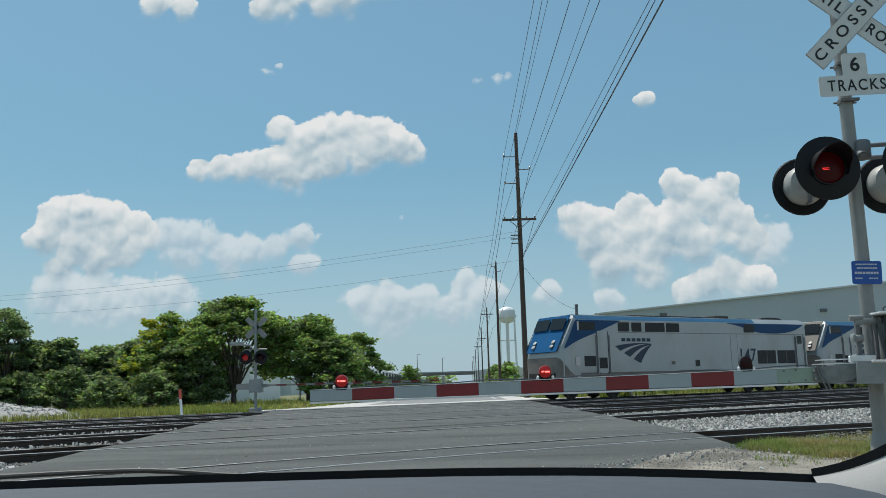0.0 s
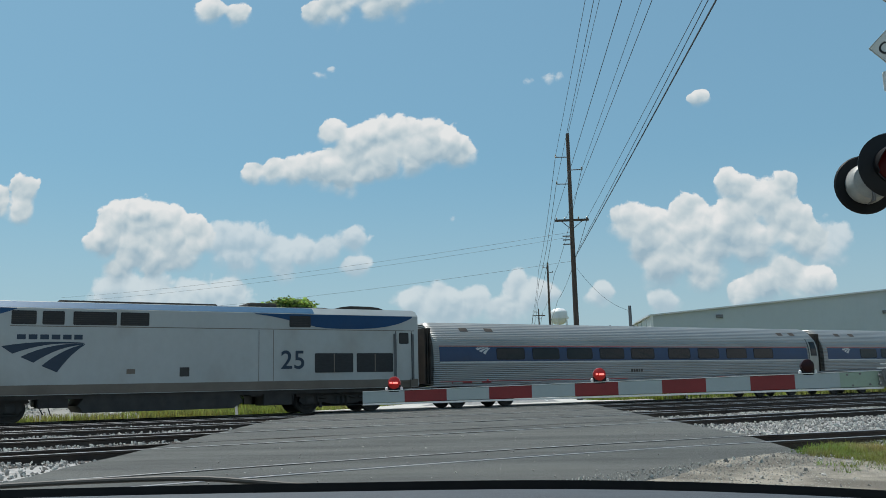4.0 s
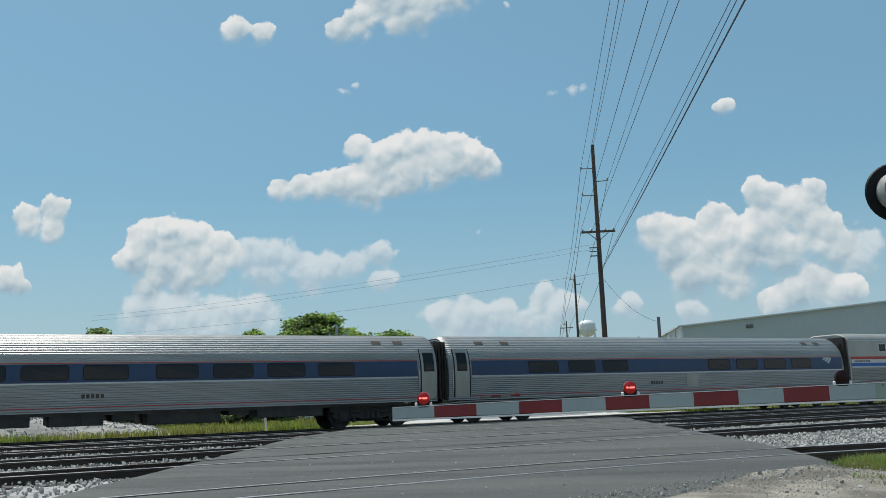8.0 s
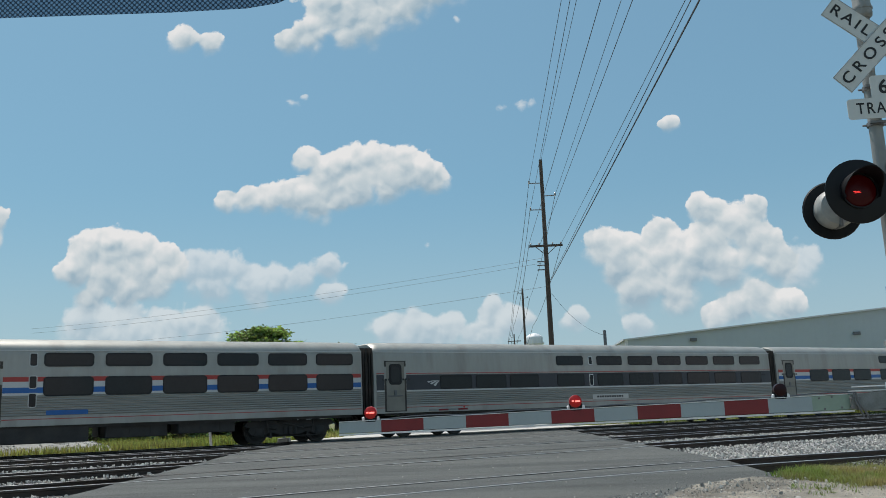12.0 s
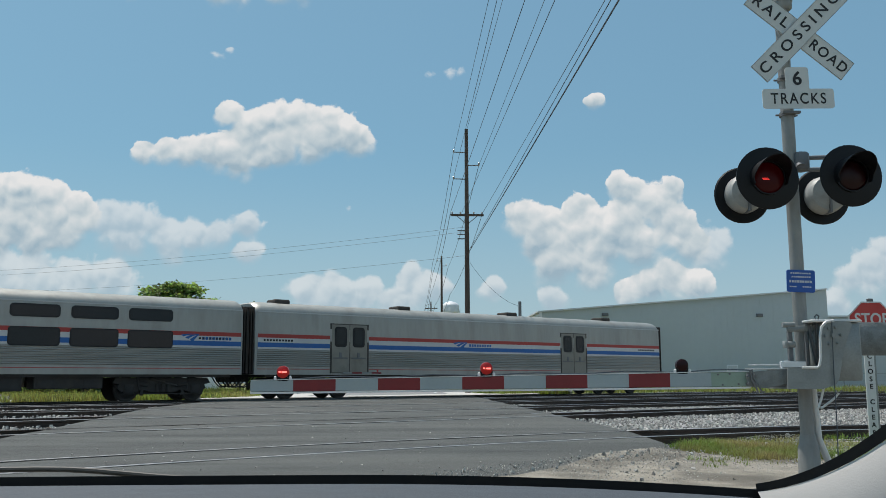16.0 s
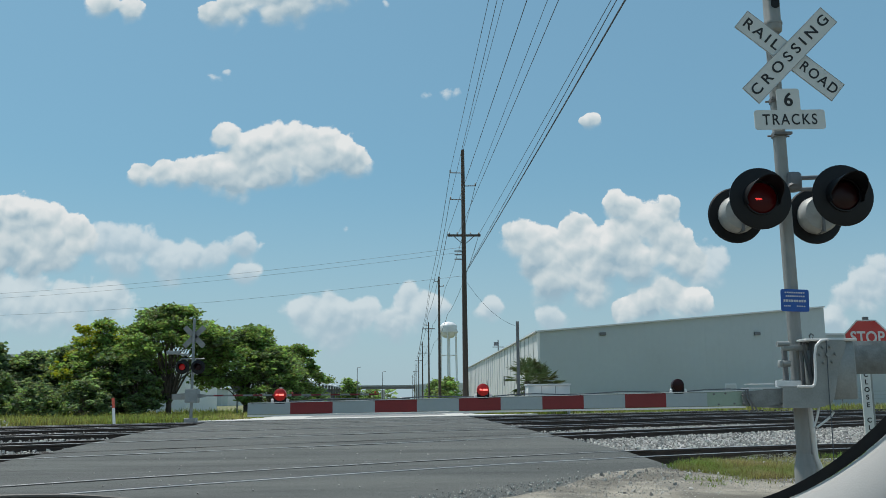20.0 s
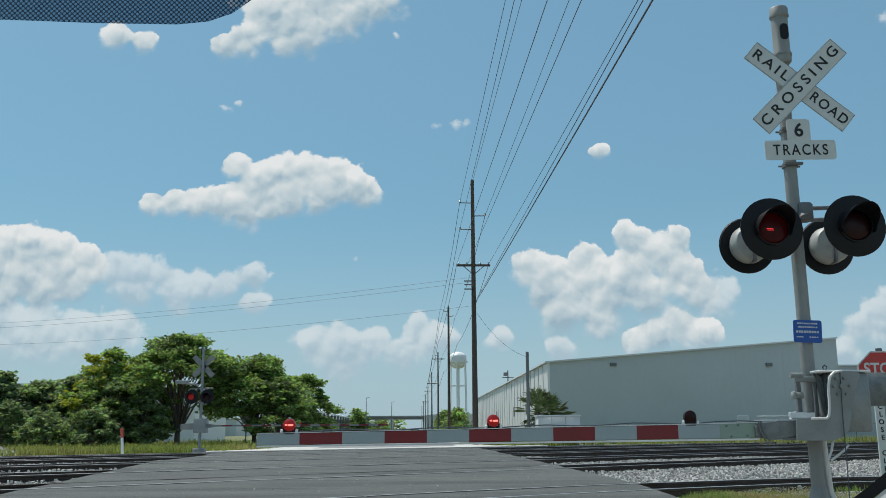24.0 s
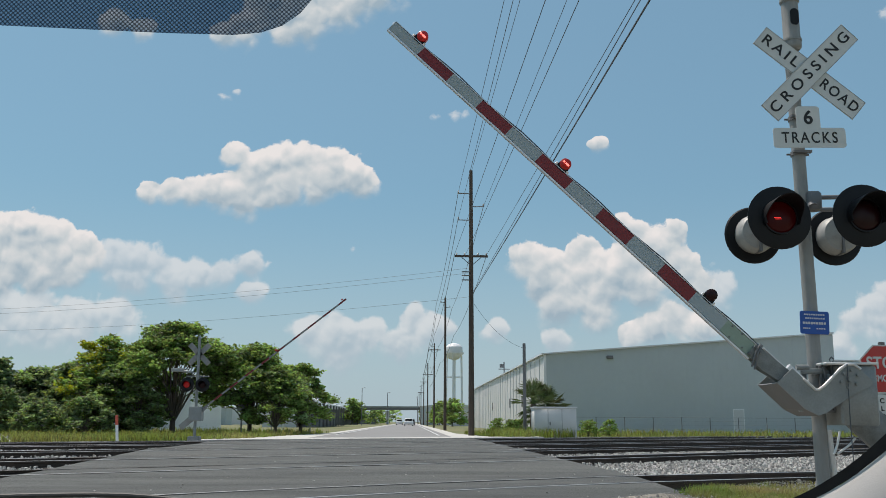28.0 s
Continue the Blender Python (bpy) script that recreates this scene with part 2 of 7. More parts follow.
# ---- materials ----
def material(name, base, rough=0.6, metal=0.0, vary=0.15, scale=6.0, bump=0.0, bump_scale=60.0, stain=0.0, stain_col=(0.1, 0.08, 0.06), stain_scale=1.5,
             stretch=(1, 1, 1), coat=0.0, random=0.0, island=0.0, emit=None, spec=0.5, sub=None, leafy=0.0, turn=0):
    """A surface with colour variation at two scales, stains and fine relief, in object space."""
    mt = bpy.data.materials.new(name)
    mt.use_nodes = True
    nt = mt.node_tree
    N, L = nt.nodes.new, nt.links.new
    b = nt.nodes["Principled BSDF"]
    b.inputs["Roughness"].default_value, b.inputs["Metallic"].default_value = rough, metal
    b.inputs["Coat Weight"].default_value = coat
    b.inputs["Specular IOR Level"].default_value = spec
    tc, mp = N("ShaderNodeTexCoord"), N("ShaderNodeMapping")
    L(tc.outputs["Object"], mp.inputs[0])
    mp.inputs["Scale"].default_value = stretch
    mp.inputs["Rotation"].default_value = (0, 0, radians(turn))

    def nz(s, d=4):
        n = N("ShaderNodeTexNoise")
        L(mp.outputs[0], n.inputs["Vector"])
        n.inputs["Scale"].default_value, n.inputs["Detail"].default_value = s, d
        return n.outputs[0]

    def mixed(a, c, f, kind="MIX"):
        n = N("ShaderNodeMix")
        n.data_type, n.blend_type = "RGBA", kind
        for v, k in ((f, 0), (a, 6), (c, 7)):
            if hasattr(v, "is_output"):
                L(v, n.inputs[k])
            else:
                n.inputs[k].default_value = v
        return n.outputs[2]

    def ranged(v, lo, hi, a=0.0, z=1.0):
        n = N("ShaderNodeMapRange")
        L(v, n.inputs[0])
        for k, x in enumerate((lo, hi, a, z)):
            n.inputs[k + 1].default_value = x
        return n.outputs[0]

    dark = tuple(x * (1 - vary) for x in base) + (1,)
    lite = tuple(min(1, x * (1 + vary)) for x in base) + (1,)
    big, small = nz(scale), nz(scale * 9, 3)
    col = mixed(dark, lite, ranged(big, 0.3, 0.7))
    col = mixed(col, mixed(dark, lite, ranged(small, 0.25, 0.75)), 0.45)
    if sub:
        col = mixed(col, tuple(sub) + (1,), ranged(nz(scale * 0.35), 0.48, 0.62))
    if stain:
        s = nz(stain_scale, 6)
        col = mixed(col, tuple(stain_col) + (1,), ranged(s, 0.5, 0.78, 0, stain))
    if random or island:
        oi = N("ShaderNodeObjectInfo").outputs["Random"] if random else N("ShaderNodeNewGeometry").outputs["Random Per Island"]
        k = random or island
        hv = N("ShaderNodeHueSaturation")
        L(ranged(oi, 0, 1, 1 - k, 1 + k), hv.inputs["Value"])
        L(ranged(oi, 0, 1, 0.5 - k * 0.06, 0.5 + k * 0.06), hv.inputs["Hue"])
        L(col, hv.inputs["Color"])
        col = hv.outputs[0]
    L(col, b.inputs["Base Color"])
    L(ranged(small, 0.2, 0.8, max(0.02, rough - 0.08), min(1, rough + 0.08)), b.inputs["Roughness"])
    if bump:
        bp = N("ShaderNodeBump")
        L(nz(bump_scale, 5), bp.inputs["Height"])
        bp.inputs["Strength"].default_value, bp.inputs["Distance"].default_value = bump, 0.02
        L(bp.outputs[0], b.inputs["Normal"])
    if leafy:
        tl, ms = N("ShaderNodeBsdfTranslucent"), N("ShaderNodeMixShader")
        L(mixed(col, (1.6, 1.55, 1.0, 1), 1.0, "MULTIPLY"), tl.inputs[0])
        ms.inputs[0].default_value = leafy
        L(b.outputs[0], ms.inputs[1])
        L(tl.outputs[0], ms.inputs[2])
        L(ms.outputs[0], nt.nodes["Material Output"].inputs[0])
    if emit:
        b.inputs["Emission Color"].default_value = tuple(emit[:3]) + (1,)
        b.inputs["Emission Strength"].default_value = emit[3]
    return mt


def fluted(name, base, pitch, rough=0.32, metal=0.85, amount=0.6, grime=0.35):
    """Stainless steel rolled into fine horizontal ribs, with grime."""
    mt = material(name, base, rough, metal, 0.12, 0.8, stain=grime, stain_col=(0.20, 0.18, 0.15), stain_scale=0.9, stretch=(0.25, 0.25, 1.5))
    nt = mt.node_tree
    N, L = nt.nodes.new, nt.links.new
    tc, wv, bp = N("ShaderNodeTexCoord"), N("ShaderNodeTexWave"), N("ShaderNodeBump")
    L(tc.outputs["Object"], wv.inputs["Vector"])
    wv.bands_direction, wv.inputs["Scale"].default_value = "Z", 0.314 / pitch
    L(wv.outputs["Fac"], bp.inputs["Height"])
    bp.inputs["Strength"].default_value, bp.inputs["Distance"].default_value = amount, 0.022
    L(bp.outputs[0], nt.nodes["Principled BSDF"].inputs["Normal"])
    return mt


M = {}
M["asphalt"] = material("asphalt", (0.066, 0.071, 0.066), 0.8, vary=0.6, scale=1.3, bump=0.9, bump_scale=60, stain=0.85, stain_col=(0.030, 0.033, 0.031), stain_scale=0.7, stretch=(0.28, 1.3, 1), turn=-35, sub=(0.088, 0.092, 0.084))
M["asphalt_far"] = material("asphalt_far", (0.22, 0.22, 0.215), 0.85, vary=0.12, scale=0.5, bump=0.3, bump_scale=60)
M["concrete"] = material("concrete", (0.50, 0.49, 0.46), 0.85, vary=0.12, scale=1.2, bump=0.3, bump_scale=50, stain=0.4, stain_col=(0.30, 0.29, 0.26))
M["gravel_earth"] = material("gravel_earth", (0.27, 0.245, 0.20), 0.95, vary=0.5, scale=3.0, bump=1.0, bump_scale=45, sub=(0.14, 0.125, 0.10), stain=0.7, stain_col=(0.09, 0.085, 0.07), stain_scale=1.4)
M["ballast"] = material("ballast", (0.36, 0.355, 0.345), 0.95, vary=0.4, scale=7.0, bump=1.0, bump_scale=14, sub=(0.25, 0.24, 0.225))
M["stone"] = material("stone", (0.36, 0.35, 0.325), 0.9, vary=0.2, scale=8, bump=0.4, bump_scale=30, island=0.5)
M["rail"] = material("rail", (0.040, 0.032, 0.027), 0.8, 0.1, vary=0.35, scale=3, bump=0.3, bump_scale=50, stain=0.5, stain_col=(0.07, 0.045, 0.03), stain_scale=2)
M["rail_top"] = material("rail_top", (0.46, 0.44, 0.42), 0.45, 0.8, vary=0.3, scale=1.5)
M["sleeper"] = material("sleeper", (0.11, 0.095, 0.08), 0.9, vary=0.3, scale=3, bump=0.6, bump_scale=25, island=0.3)
M["grass_ground"] = material("grass_ground", (0.13, 0.145, 0.055), 0.95, vary=0.35, scale=0.35, bump=0.7, bump_scale=6, sub=(0.18, 0.16, 0.08))
M["grass"] = material("grass", (0.17, 0.21, 0.055), 0.8, vary=0.3, scale=0.5, island=0.5, sub=(0.22, 0.21, 0.085), leafy=0.4)
M["grass_near"] = material("grass_near", (0.13, 0.20, 0.045), 0.8, vary=0.25, scale=1.5, island=0.4, sub=(0.24, 0.21, 0.10), leafy=0.35)
M["leaf"] = material("leaf", (0.175, 0.255, 0.085), 0.5, vary=0.4, scale=0.4, island=0.6, leafy=0.6)
M["leaf_yellow"] = material("leaf_yellow", (0.30, 0.33, 0.030), 0.5, vary=0.25, scale=0.5, island=0.4, leafy=0.45)
M["leaf_dark"] = material("leaf_dark", (0.150, 0.210, 0.110), 0.55, vary=0.4, scale=0.4, island=0.6, leafy=0.6)
M["palm"] = material("palm", (0.15, 0.20, 0.075), 0.5, vary=0.25, scale=0.8, island=0.4, sub=(0.16, 0.13, 0.07))
M["bark"] = material("bark", (0.12, 0.10, 0.08), 0.95, vary=0.3, scale=3, bump=0.8, bump_scale=20)
M["pole_wood"] = material("pole_wood", (0.085, 0.065, 0.052), 0.9, vary=0.3, scale=2, bump=0.6, bump_scale=30, stretch=(1, 1, 0.08))
M["wire"] = material("wire", (0.06, 0.075, 0.09), 0.6, vary=0.1)
M["insulator"] = material("insulator", (0.30, 0.30, 0.29), 0.3, vary=0.1)
M["galvanised"] = material("galvanised", (0.27, 0.29, 0.285), 0.55, 0.35, vary=0.22, scale=6, stain=0.55, stain_col=(0.19, 0.185, 0.17), stain_scale=3, bump=0.1, bump_scale=40)
M["mast"] = material("mast", (0.27, 0.275, 0.265), 0.6, 0.3, vary=0.25, scale=3, stain=0.35, stain_col=(0.18, 0.165, 0.14), stain_scale=2.5, stretch=(1, 1, 0.3), bump=0.15)
M["sign_white"] = material("sign_white", (0.60, 0.62, 0.61), 0.45, vary=0.05, scale=3, stain=0.2, stain_col=(0.42, 0.41, 0.38), stain_scale=2)
M["letter"] = material("letter", (0.012, 0.012, 0.013), 0.5, vary=0.1)
M["sign_blue"] = material("sign_blue", (0.012, 0.085, 0.36), 0.4, vary=0.08)
M["sign_red"] = material("sign_red", (0.50, 0.040, 0.035), 0.45, vary=0.08, stain=0.15, stain_col=(0.5, 0.2, 0.17))
M["black_paint"] = material("black_paint", (0.0055, 0.006, 0.0075), 0.5, vary=0.3, scale=6, stain=0.15, stain_col=(0.02, 0.02, 0.022), stain_scale=4, spec=0.3)
M["lens_off"] = material("lens_off", (0.018, 0.002, 0.003), 0.35, vary=0.2, spec=0.25)
M["lens_on"] = material("lens_on", (0.26, 0.006, 0.006), 0.35, vary=0.2, emit=(1.0, 0.012, 0.010, 0.07))
M["lens_glow"] = material("lens_glow", (0.022, 0.002, 0.003), 0.4, vary=0.2, spec=0.2, emit=(1.0, 0.012, 0.02, 0.007))
M["led"] = material("led", (0.9, 0.1, 0.1), 0.3, vary=0.05, emit=(1.0, 0.22, 0.18, 1.6))
M["led_dim"] = material("led_dim", (0.5, 0.02, 0.02), 0.3, vary=0.05, emit=(1.0, 0.05, 0.04, 0.9))
M["arm_white"] = material("arm_white", (0.33, 0.39, 0.41), 0.4, vary=0.06, scale=4, stain=0.25, stain_col=(0.26, 0.29, 0.29), stain_scale=3)
M["arm_red"] = material("arm_red", (0.20, 0.016, 0.020), 0.4, vary=0.12, scale=4, stain=0.25, stain_col=(0.12, 0.02, 0.02), stain_scale=3)
M["arm_green"] = material("arm_green", (0.27, 0.36, 0.29), 0.45, vary=0.08, scale=4)
M["alu"] = material("alu", (0.70, 0.71, 0.72), 0.4, 0.7, vary=0.08)
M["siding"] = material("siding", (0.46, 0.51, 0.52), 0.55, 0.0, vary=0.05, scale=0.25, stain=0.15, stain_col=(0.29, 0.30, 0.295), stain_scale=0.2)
# the same cladding made lighter: sun on the side wall is put into its colour
M["siding_lit"] = material("siding_lit", (0.60, 0.61, 0.60), 0.5, 0.0, vary=0.06, scale=0.3, stain=0.25, stain_col=(0.42, 0.42, 0.41), stain_scale=0.25)
M["roof_metal"] = material("roof_metal", (0.62, 0.64, 0.65), 0.45, 0.2, vary=0.06, scale=0.3)
M["trim_white"] = material("trim_white", (0.75, 0.76, 0.76), 0.5, vary=0.05)
M["dark_steel"] = material("dark_steel", (0.16, 0.165, 0.17), 0.6, 0.3, vary=0.2, scale=1)
M["window_dark"] = material("window_dark", (0.010, 0.012, 0.014), 0.10, vary=0.3, scale=1.2, spec=0.32)
M["tank_white"] = material("tank_white", (0.74, 0.76, 0.77), 0.5, vary=0.05)
M["loco_silver"] = material("loco_silver", (0.37, 0.395, 0.395), 0.42, 0.2, vary=0.08, scale=0.7, stain=0.55, stain_col=(0.22, 0.20, 0.165), stain_scale=0.8, stretch=(0.7, 0.7, 0.5))
M["loco_blue"] = material("loco_blue", (0.016, 0.062, 0.150), 0.6, 0.0, vary=0.15, scale=0.8, stain=0.3, stain_col=(0.04, 0.07, 0.11), stain_scale=1, spec=0.2)
M["loco_light_blue"] = material("loco_light_blue", (0.028, 0.115, 0.22), 0.45, 0.1, vary=0.15)
M["mark_dark"] = material("mark_dark", (0.012, 0.030, 0.058), 0.5, vary=0.12)
M["loco_grime"] = material("loco_grime", (0.155, 0.130, 0.105), 0.65, 0.1, vary=0.18, scale=1, stain=0.5, stain_col=(0.11, 0.085, 0.065), stain_scale=1.2)
M["loco_nose"] = material("loco_nose", (0.17, 0.155, 0.14), 0.6, 0.1, vary=0.2, scale=1.2, stain=0.7, stain_col=(0.07, 0.06, 0.05), stain_scale=1.5)
M["loco_dark"] = material("loco_dark", (0.046, 0.043, 0.040), 0.8, 0.1, vary=0.35, scale=2, stain=0.5, stain_col=(0.085, 0.07, 0.055), stain_scale=1.8)
M["grille"] = material("grille", (0.030, 0.031, 0.033), 0.7, 0.2, vary=0.3, scale=4, stretch=(1, 1, 6), bump=0.3)
M["steel_fluted"] = fluted("steel_fluted", (0.33, 0.33, 0.32), 0.085, 0.42, 0.65, 0.9, 0.45)
M["steel_fine"] = fluted("steel_fine", (0.30, 0.29, 0.26), 0.085, 0.48, 0.5, 1.0, 0.6)
M["steel_smooth"] = material("steel_smooth", (0.345, 0.345, 0.32), 0.5, 0.4, vary=0.14, scale=0.6, stain=0.5, stain_col=(0.20, 0.18, 0.15), stain_scale=0.9, stretch=(1.6, 1.6, 0.35))
M["steel_roof"] = material("steel_roof", (0.48, 0.48, 0.475), 0.40, 0.6, vary=0.08, scale=0.6, stain=0.25, stain_col=(0.33, 0.32, 0.30), stain_scale=0.6)
M["car_blue"] = material("car_blue", (0.016, 0.045, 0.110), 0.4, 0.1, vary=0.15, scale=0.8, stain=0.3, stain_col=(0.05, 0.06, 0.075))
M["band_dark"] = material("band_dark", (0.030, 0.036, 0.047), 0.4, 0.1, vary=0.2, scale=0.8, stain=0.3, stain_col=(0.06, 0.065, 0.07))
M["door_steel"] = material("door_steel", (0.235, 0.225, 0.195), 0.5, 0.35, vary=0.15, scale=0.9, stain=0.5, stain_col=(0.12, 0.10, 0.08), stain_scale=1.6)
M["stripe_red"] = material("stripe_red", (0.37, 0.036, 0.028), 0.45, vary=0.1, stain=0.25, stain_col=(0.25, 0.07, 0.05))
M["stripe_blue"] = material("stripe_blue", (0.008, 0.105, 0.34), 0.45, vary=0.1, stain=0.2, stain_col=(0.05, 0.12, 0.3))
M["stripe_white"] = material("stripe_white", (0.52, 0.53, 0.52), 0.5, vary=0.06, stain=0.3, stain_col=(0.38, 0.36, 0.33))
M["diaphragm"] = material("diaphragm", (0.055, 0.048, 0.042), 0.85, vary=0.3, scale=2, stain=0.5, stain_col=(0.10, 0.075, 0.055), stain_scale=2)
M["dash"] = material("dash", (0.052, 0.060, 0.070), 0.62, vary=0.10, scale=3, bump=0.12, bump_scale=400)
M["weight_steel"] = material("weight_steel", (0.21, 0.225, 0.22), 0.6, 0.2, vary=0.35, scale=9, stain=0.7, stain_col=(0.10, 0.10, 0.09), stain_scale=5, bump=0.3, bump_scale=30)
M["wiper"] = material("wiper", (0.085, 0.080, 0.072), 0.6, vary=0.3, scale=8)
M["housing_paint"] = material("housing_paint", (0.33, 0.335, 0.32), 0.55, 0.1, vary=0.15, scale=5, stain=0.5, stain_col=(0.17, 0.165, 0.145), stain_scale=6)
M["nose_blue"] = material("nose_blue", (0.018, 0.10, 0.235), 0.95, 0.0, vary=0.15, scale=0.8, stain=0.35, stain_col=(0.05, 0.09, 0.14), stain_scale=1.2, spec=0.04)
M["rubber"] = material("rubber", (0.006, 0.006, 0.007), 0.7, vary=0.1)
M["pillar_cloth"] = material("pillar_cloth", (0.52, 0.51, 0.49), 0.9, vary=0.04, scale=3, bump=0.06, bump_scale=500)
M["orange_red"] = material("orange_red", (0.60, 0.10, 0.06), 0.5, vary=0.08)
M["conduit"] = material("conduit", (0.66, 0.66, 0.64), 0.45, 0.2, vary=0.08)
M["traffic_green"] = material("traffic_green", (0.02, 0.16, 0.10), 0.5, vary=0.1)


# ---- mesh helpers ----
class Mesh:
    """Collects points and faces."""

    def __init__(self):
        self.v, self.f = [], []

    def add(self, pts, faces, m=None):
        k = len(self.v)
        self.v += [tuple(m @ Vector(q)) if m else tuple(q) for q in pts]
        self.f += [tuple(k + i for i in fc) for fc in faces]
        return self

    def box(self, x0, y0, z0, x1, y1, z1, c=0.0, m=None):
        """A box; c: chamfer of its upright edges and top."""
        if c <= 0:
            p = [(x, y, z) for z in (z0, z1) for x, y in ((x0, y0), (x1, y0), (x1, y1), (x0, y1))]
            return self.add(p, [(3, 2, 1, 0), (4, 5, 6, 7), (0, 1, 5, 4), (1, 2, 6, 5), (2, 3, 7, 6), (3, 0, 4, 7)], m)
        def oct_(d, z):
            a0, a1, b0, b1 = x0 + d, x1 - d, y0 + d, y1 - d
            return [(a0 + c, b0, z), (a1 - c, b0, z), (a1, b0 + c, z), (a1, b1 - c, z), (a1 - c, b1, z), (a0 + c, b1, z), (a0, b1 - c, z), (a0, b0 + c, z)]
        p = oct_(c * .6, z0) + oct_(0, z0 + c) + oct_(0, z1 - c) + oct_(c * .6, z1)
        f = [tuple(range(7, -1, -1)), tuple(range(24, 32))]
        for r in range(3):
            f += [(r * 8 + i, r * 8 + (i + 1) % 8, r * 8 + 8 + (i + 1) % 8, r * 8 + 8 + i) for i in range(8)]
        return self.add(p, f, m)

    def tube(self, a, b, r0, r1=None, n=10, caps=True, m=None):
        """A round bar from a to b."""
        a, b = Vector(a), Vector(b)
        r1 = r0 if r1 is None else r1
        q = (b - a).to_track_quat("Z", "Y")
        p = []
        for c, r in ((a, r0), (b, r1)):
            p += [c + q @ Vector((r * math.cos(2 * math.pi * i / n), r * math.sin(2 * math.pi * i / n), 0)) for i in range(n)]
        f = [(i, (i + 1) % n, n + (i + 1) % n, n + i) for i in range(n)]
        if caps:
            f += [tuple(range(n - 1, -1, -1)), tuple(range(n, 2 * n))]
        return self.add(p, f, m)

    def lathe(self, prof, n=20, m=None):
        """A turned shape about z from (radius, height) pairs."""
        p, f = [], []
        for r, z in prof:
            p += [(r * math.cos(2 * math.pi * i / n), r * math.sin(2 * math.pi * i / n), z) for i in range(n)]
        for k in range(len(prof) - 1):
            f += [(k * n + i, k * n + (i + 1) % n, (k + 1) * n + (i + 1) % n, (k + 1) * n + i) for i in range(n)]
        f += [tuple(range(n - 1, -1, -1)), tuple(range((len(prof) - 1) * n, len(prof) * n))]
        return self.add(p, f, m)

    def prism(self, outline, y0, y1, m=None):
        """An outline in x, z pulled along y."""
        n = len(outline)
        p = [(x, y0, z) for x, z in outline] + [(x, y1, z) for x, z in outline]
        f = [tuple(range(n)), tuple(range(2 * n - 1, n - 1, -1))] + [(i, n + i, n + (i + 1) % n, (i + 1) % n) for i in range(n)]
        return self.add(p, f, m)

    def path(self, pts, r, n=6):
        """A round bar swept along points."""
        rings = []
        for i, q in enumerate(pts):
            d = Vector(pts[min(len(pts) - 1, i + 1)]) - Vector(pts[max(0, i - 1)])
            t = d.to_track_quat("Z", "Y")
            rings.append([tuple(Vector(q) + t @ Vector((r * math.cos(2 * math.pi * k / n), r * math.sin(2 * math.pi * k / n), 0))) for k in range(n)])
        return self.loft(rings)

    def loft(self, rings, caps=True):
        n = len(rings[0])
        p = [q for ring in rings for q in ring]
        f = []
        for k in range(len(rings) - 1):
            f += [(k * n + i, k * n + (i + 1) % n, (k + 1) * n + (i + 1) % n, (k + 1) * n + i) for i in range(n)]
        if caps:
            f += [tuple(range(n - 1, -1, -1)), tuple(range((len(rings) - 1) * n, len(rings) * n))]
        return self.add(p, f)

    def data(self, name, mat, smooth=False):
        me = bpy.data.meshes.new(name)
        me.from_pydata(self.v, [], self.f)
        me.materials.append(M[mat])
        if len(self.f) > 8000:
            return me
        bm = bmesh.new()
        bm.from_mesh(me)
        bmesh.ops.recalc_face_normals(bm, faces=bm.faces)
        bm.to_mesh(me)
        bm.free()
        if smooth:
            me.shade_smooth()
            me.set_sharp_from_angle(angle=radians(38))
        return me


def part(name, mesh, mat, parent, label="", smooth=False, at=None, kind=""):
    me = mesh.data(name, mat, smooth) if isinstance(mesh, Mesh) else mesh
    ob = new(name, me)
    if parent:
        ob.parent = parent
    if at:
        ob.matrix_basis = at
    return tagged(ob, label, kind=kind)


def thing(name, label, category, m=None, group="", kind=""):
    ob = new(name)
    ob.empty_display_size = 0.2
    if m:
        ob.matrix_basis = m
    return tagged(ob, label, category, group, kind)


def solid(name, mesh, mat, label, category="", group="", kind="", smooth=False):
    return tagged(new(name, mesh.data(name, mat, smooth)), label, category, group, kind)


def lettering(name, text, size, mat, parent, at, spacing=1.0, depth=0.002, width=None, bold=0.0):
    """Raised letters as a mesh, centred, in the local x, y plane."""
    cu = bpy.data.curves.new(name, "FONT")
    cu.body, cu.size, cu.extrude, cu.align_x, cu.align_y, cu.space_character = text, size, depth, "CENTER", "CENTER", spacing
    cu.offset = bold
    tmp = bpy.data.objects.new("tmp", cu)
    me = bpy.data.meshes.new_from_object(tmp)
    bpy.data.objects.remove(tmp)
    me.materials.clear()
    me.materials.append(M[mat])
    if width:
        xs = [v.co.x for v in me.vertices]
        k = width / (max(xs) - min(xs))
        for v in me.vertices:
            v.co.x *= k
    return part(name, me, mat, parent, at=at)


def rounded(w, h, r, n=4):
    """Outline of a rounded rectangle in x, z."""
    out = []
    for cx, cz, a in ((w / 2 - r, h / 2 - r, 0), (-w / 2 + r, h / 2 - r, 90), (-w / 2 + r, -h / 2 + r, 180), (w / 2 - r, -h / 2 + r, 270)):
        out += [(cx + r * math.cos(radians(a + 90 * i / n)), cz + r * math.sin(radians(a + 90 * i / n))) for i in range(n + 1)]
    return out


# ---- lie of the land ----
TRACK = radians(35)
AX, AY = math.cos(TRACK), math.sin(TRACK)


def rise(a, b, x):
    u = min(max((x - a) / (b - a), 0), 1)
    return u * u * (3 - 2 * u)


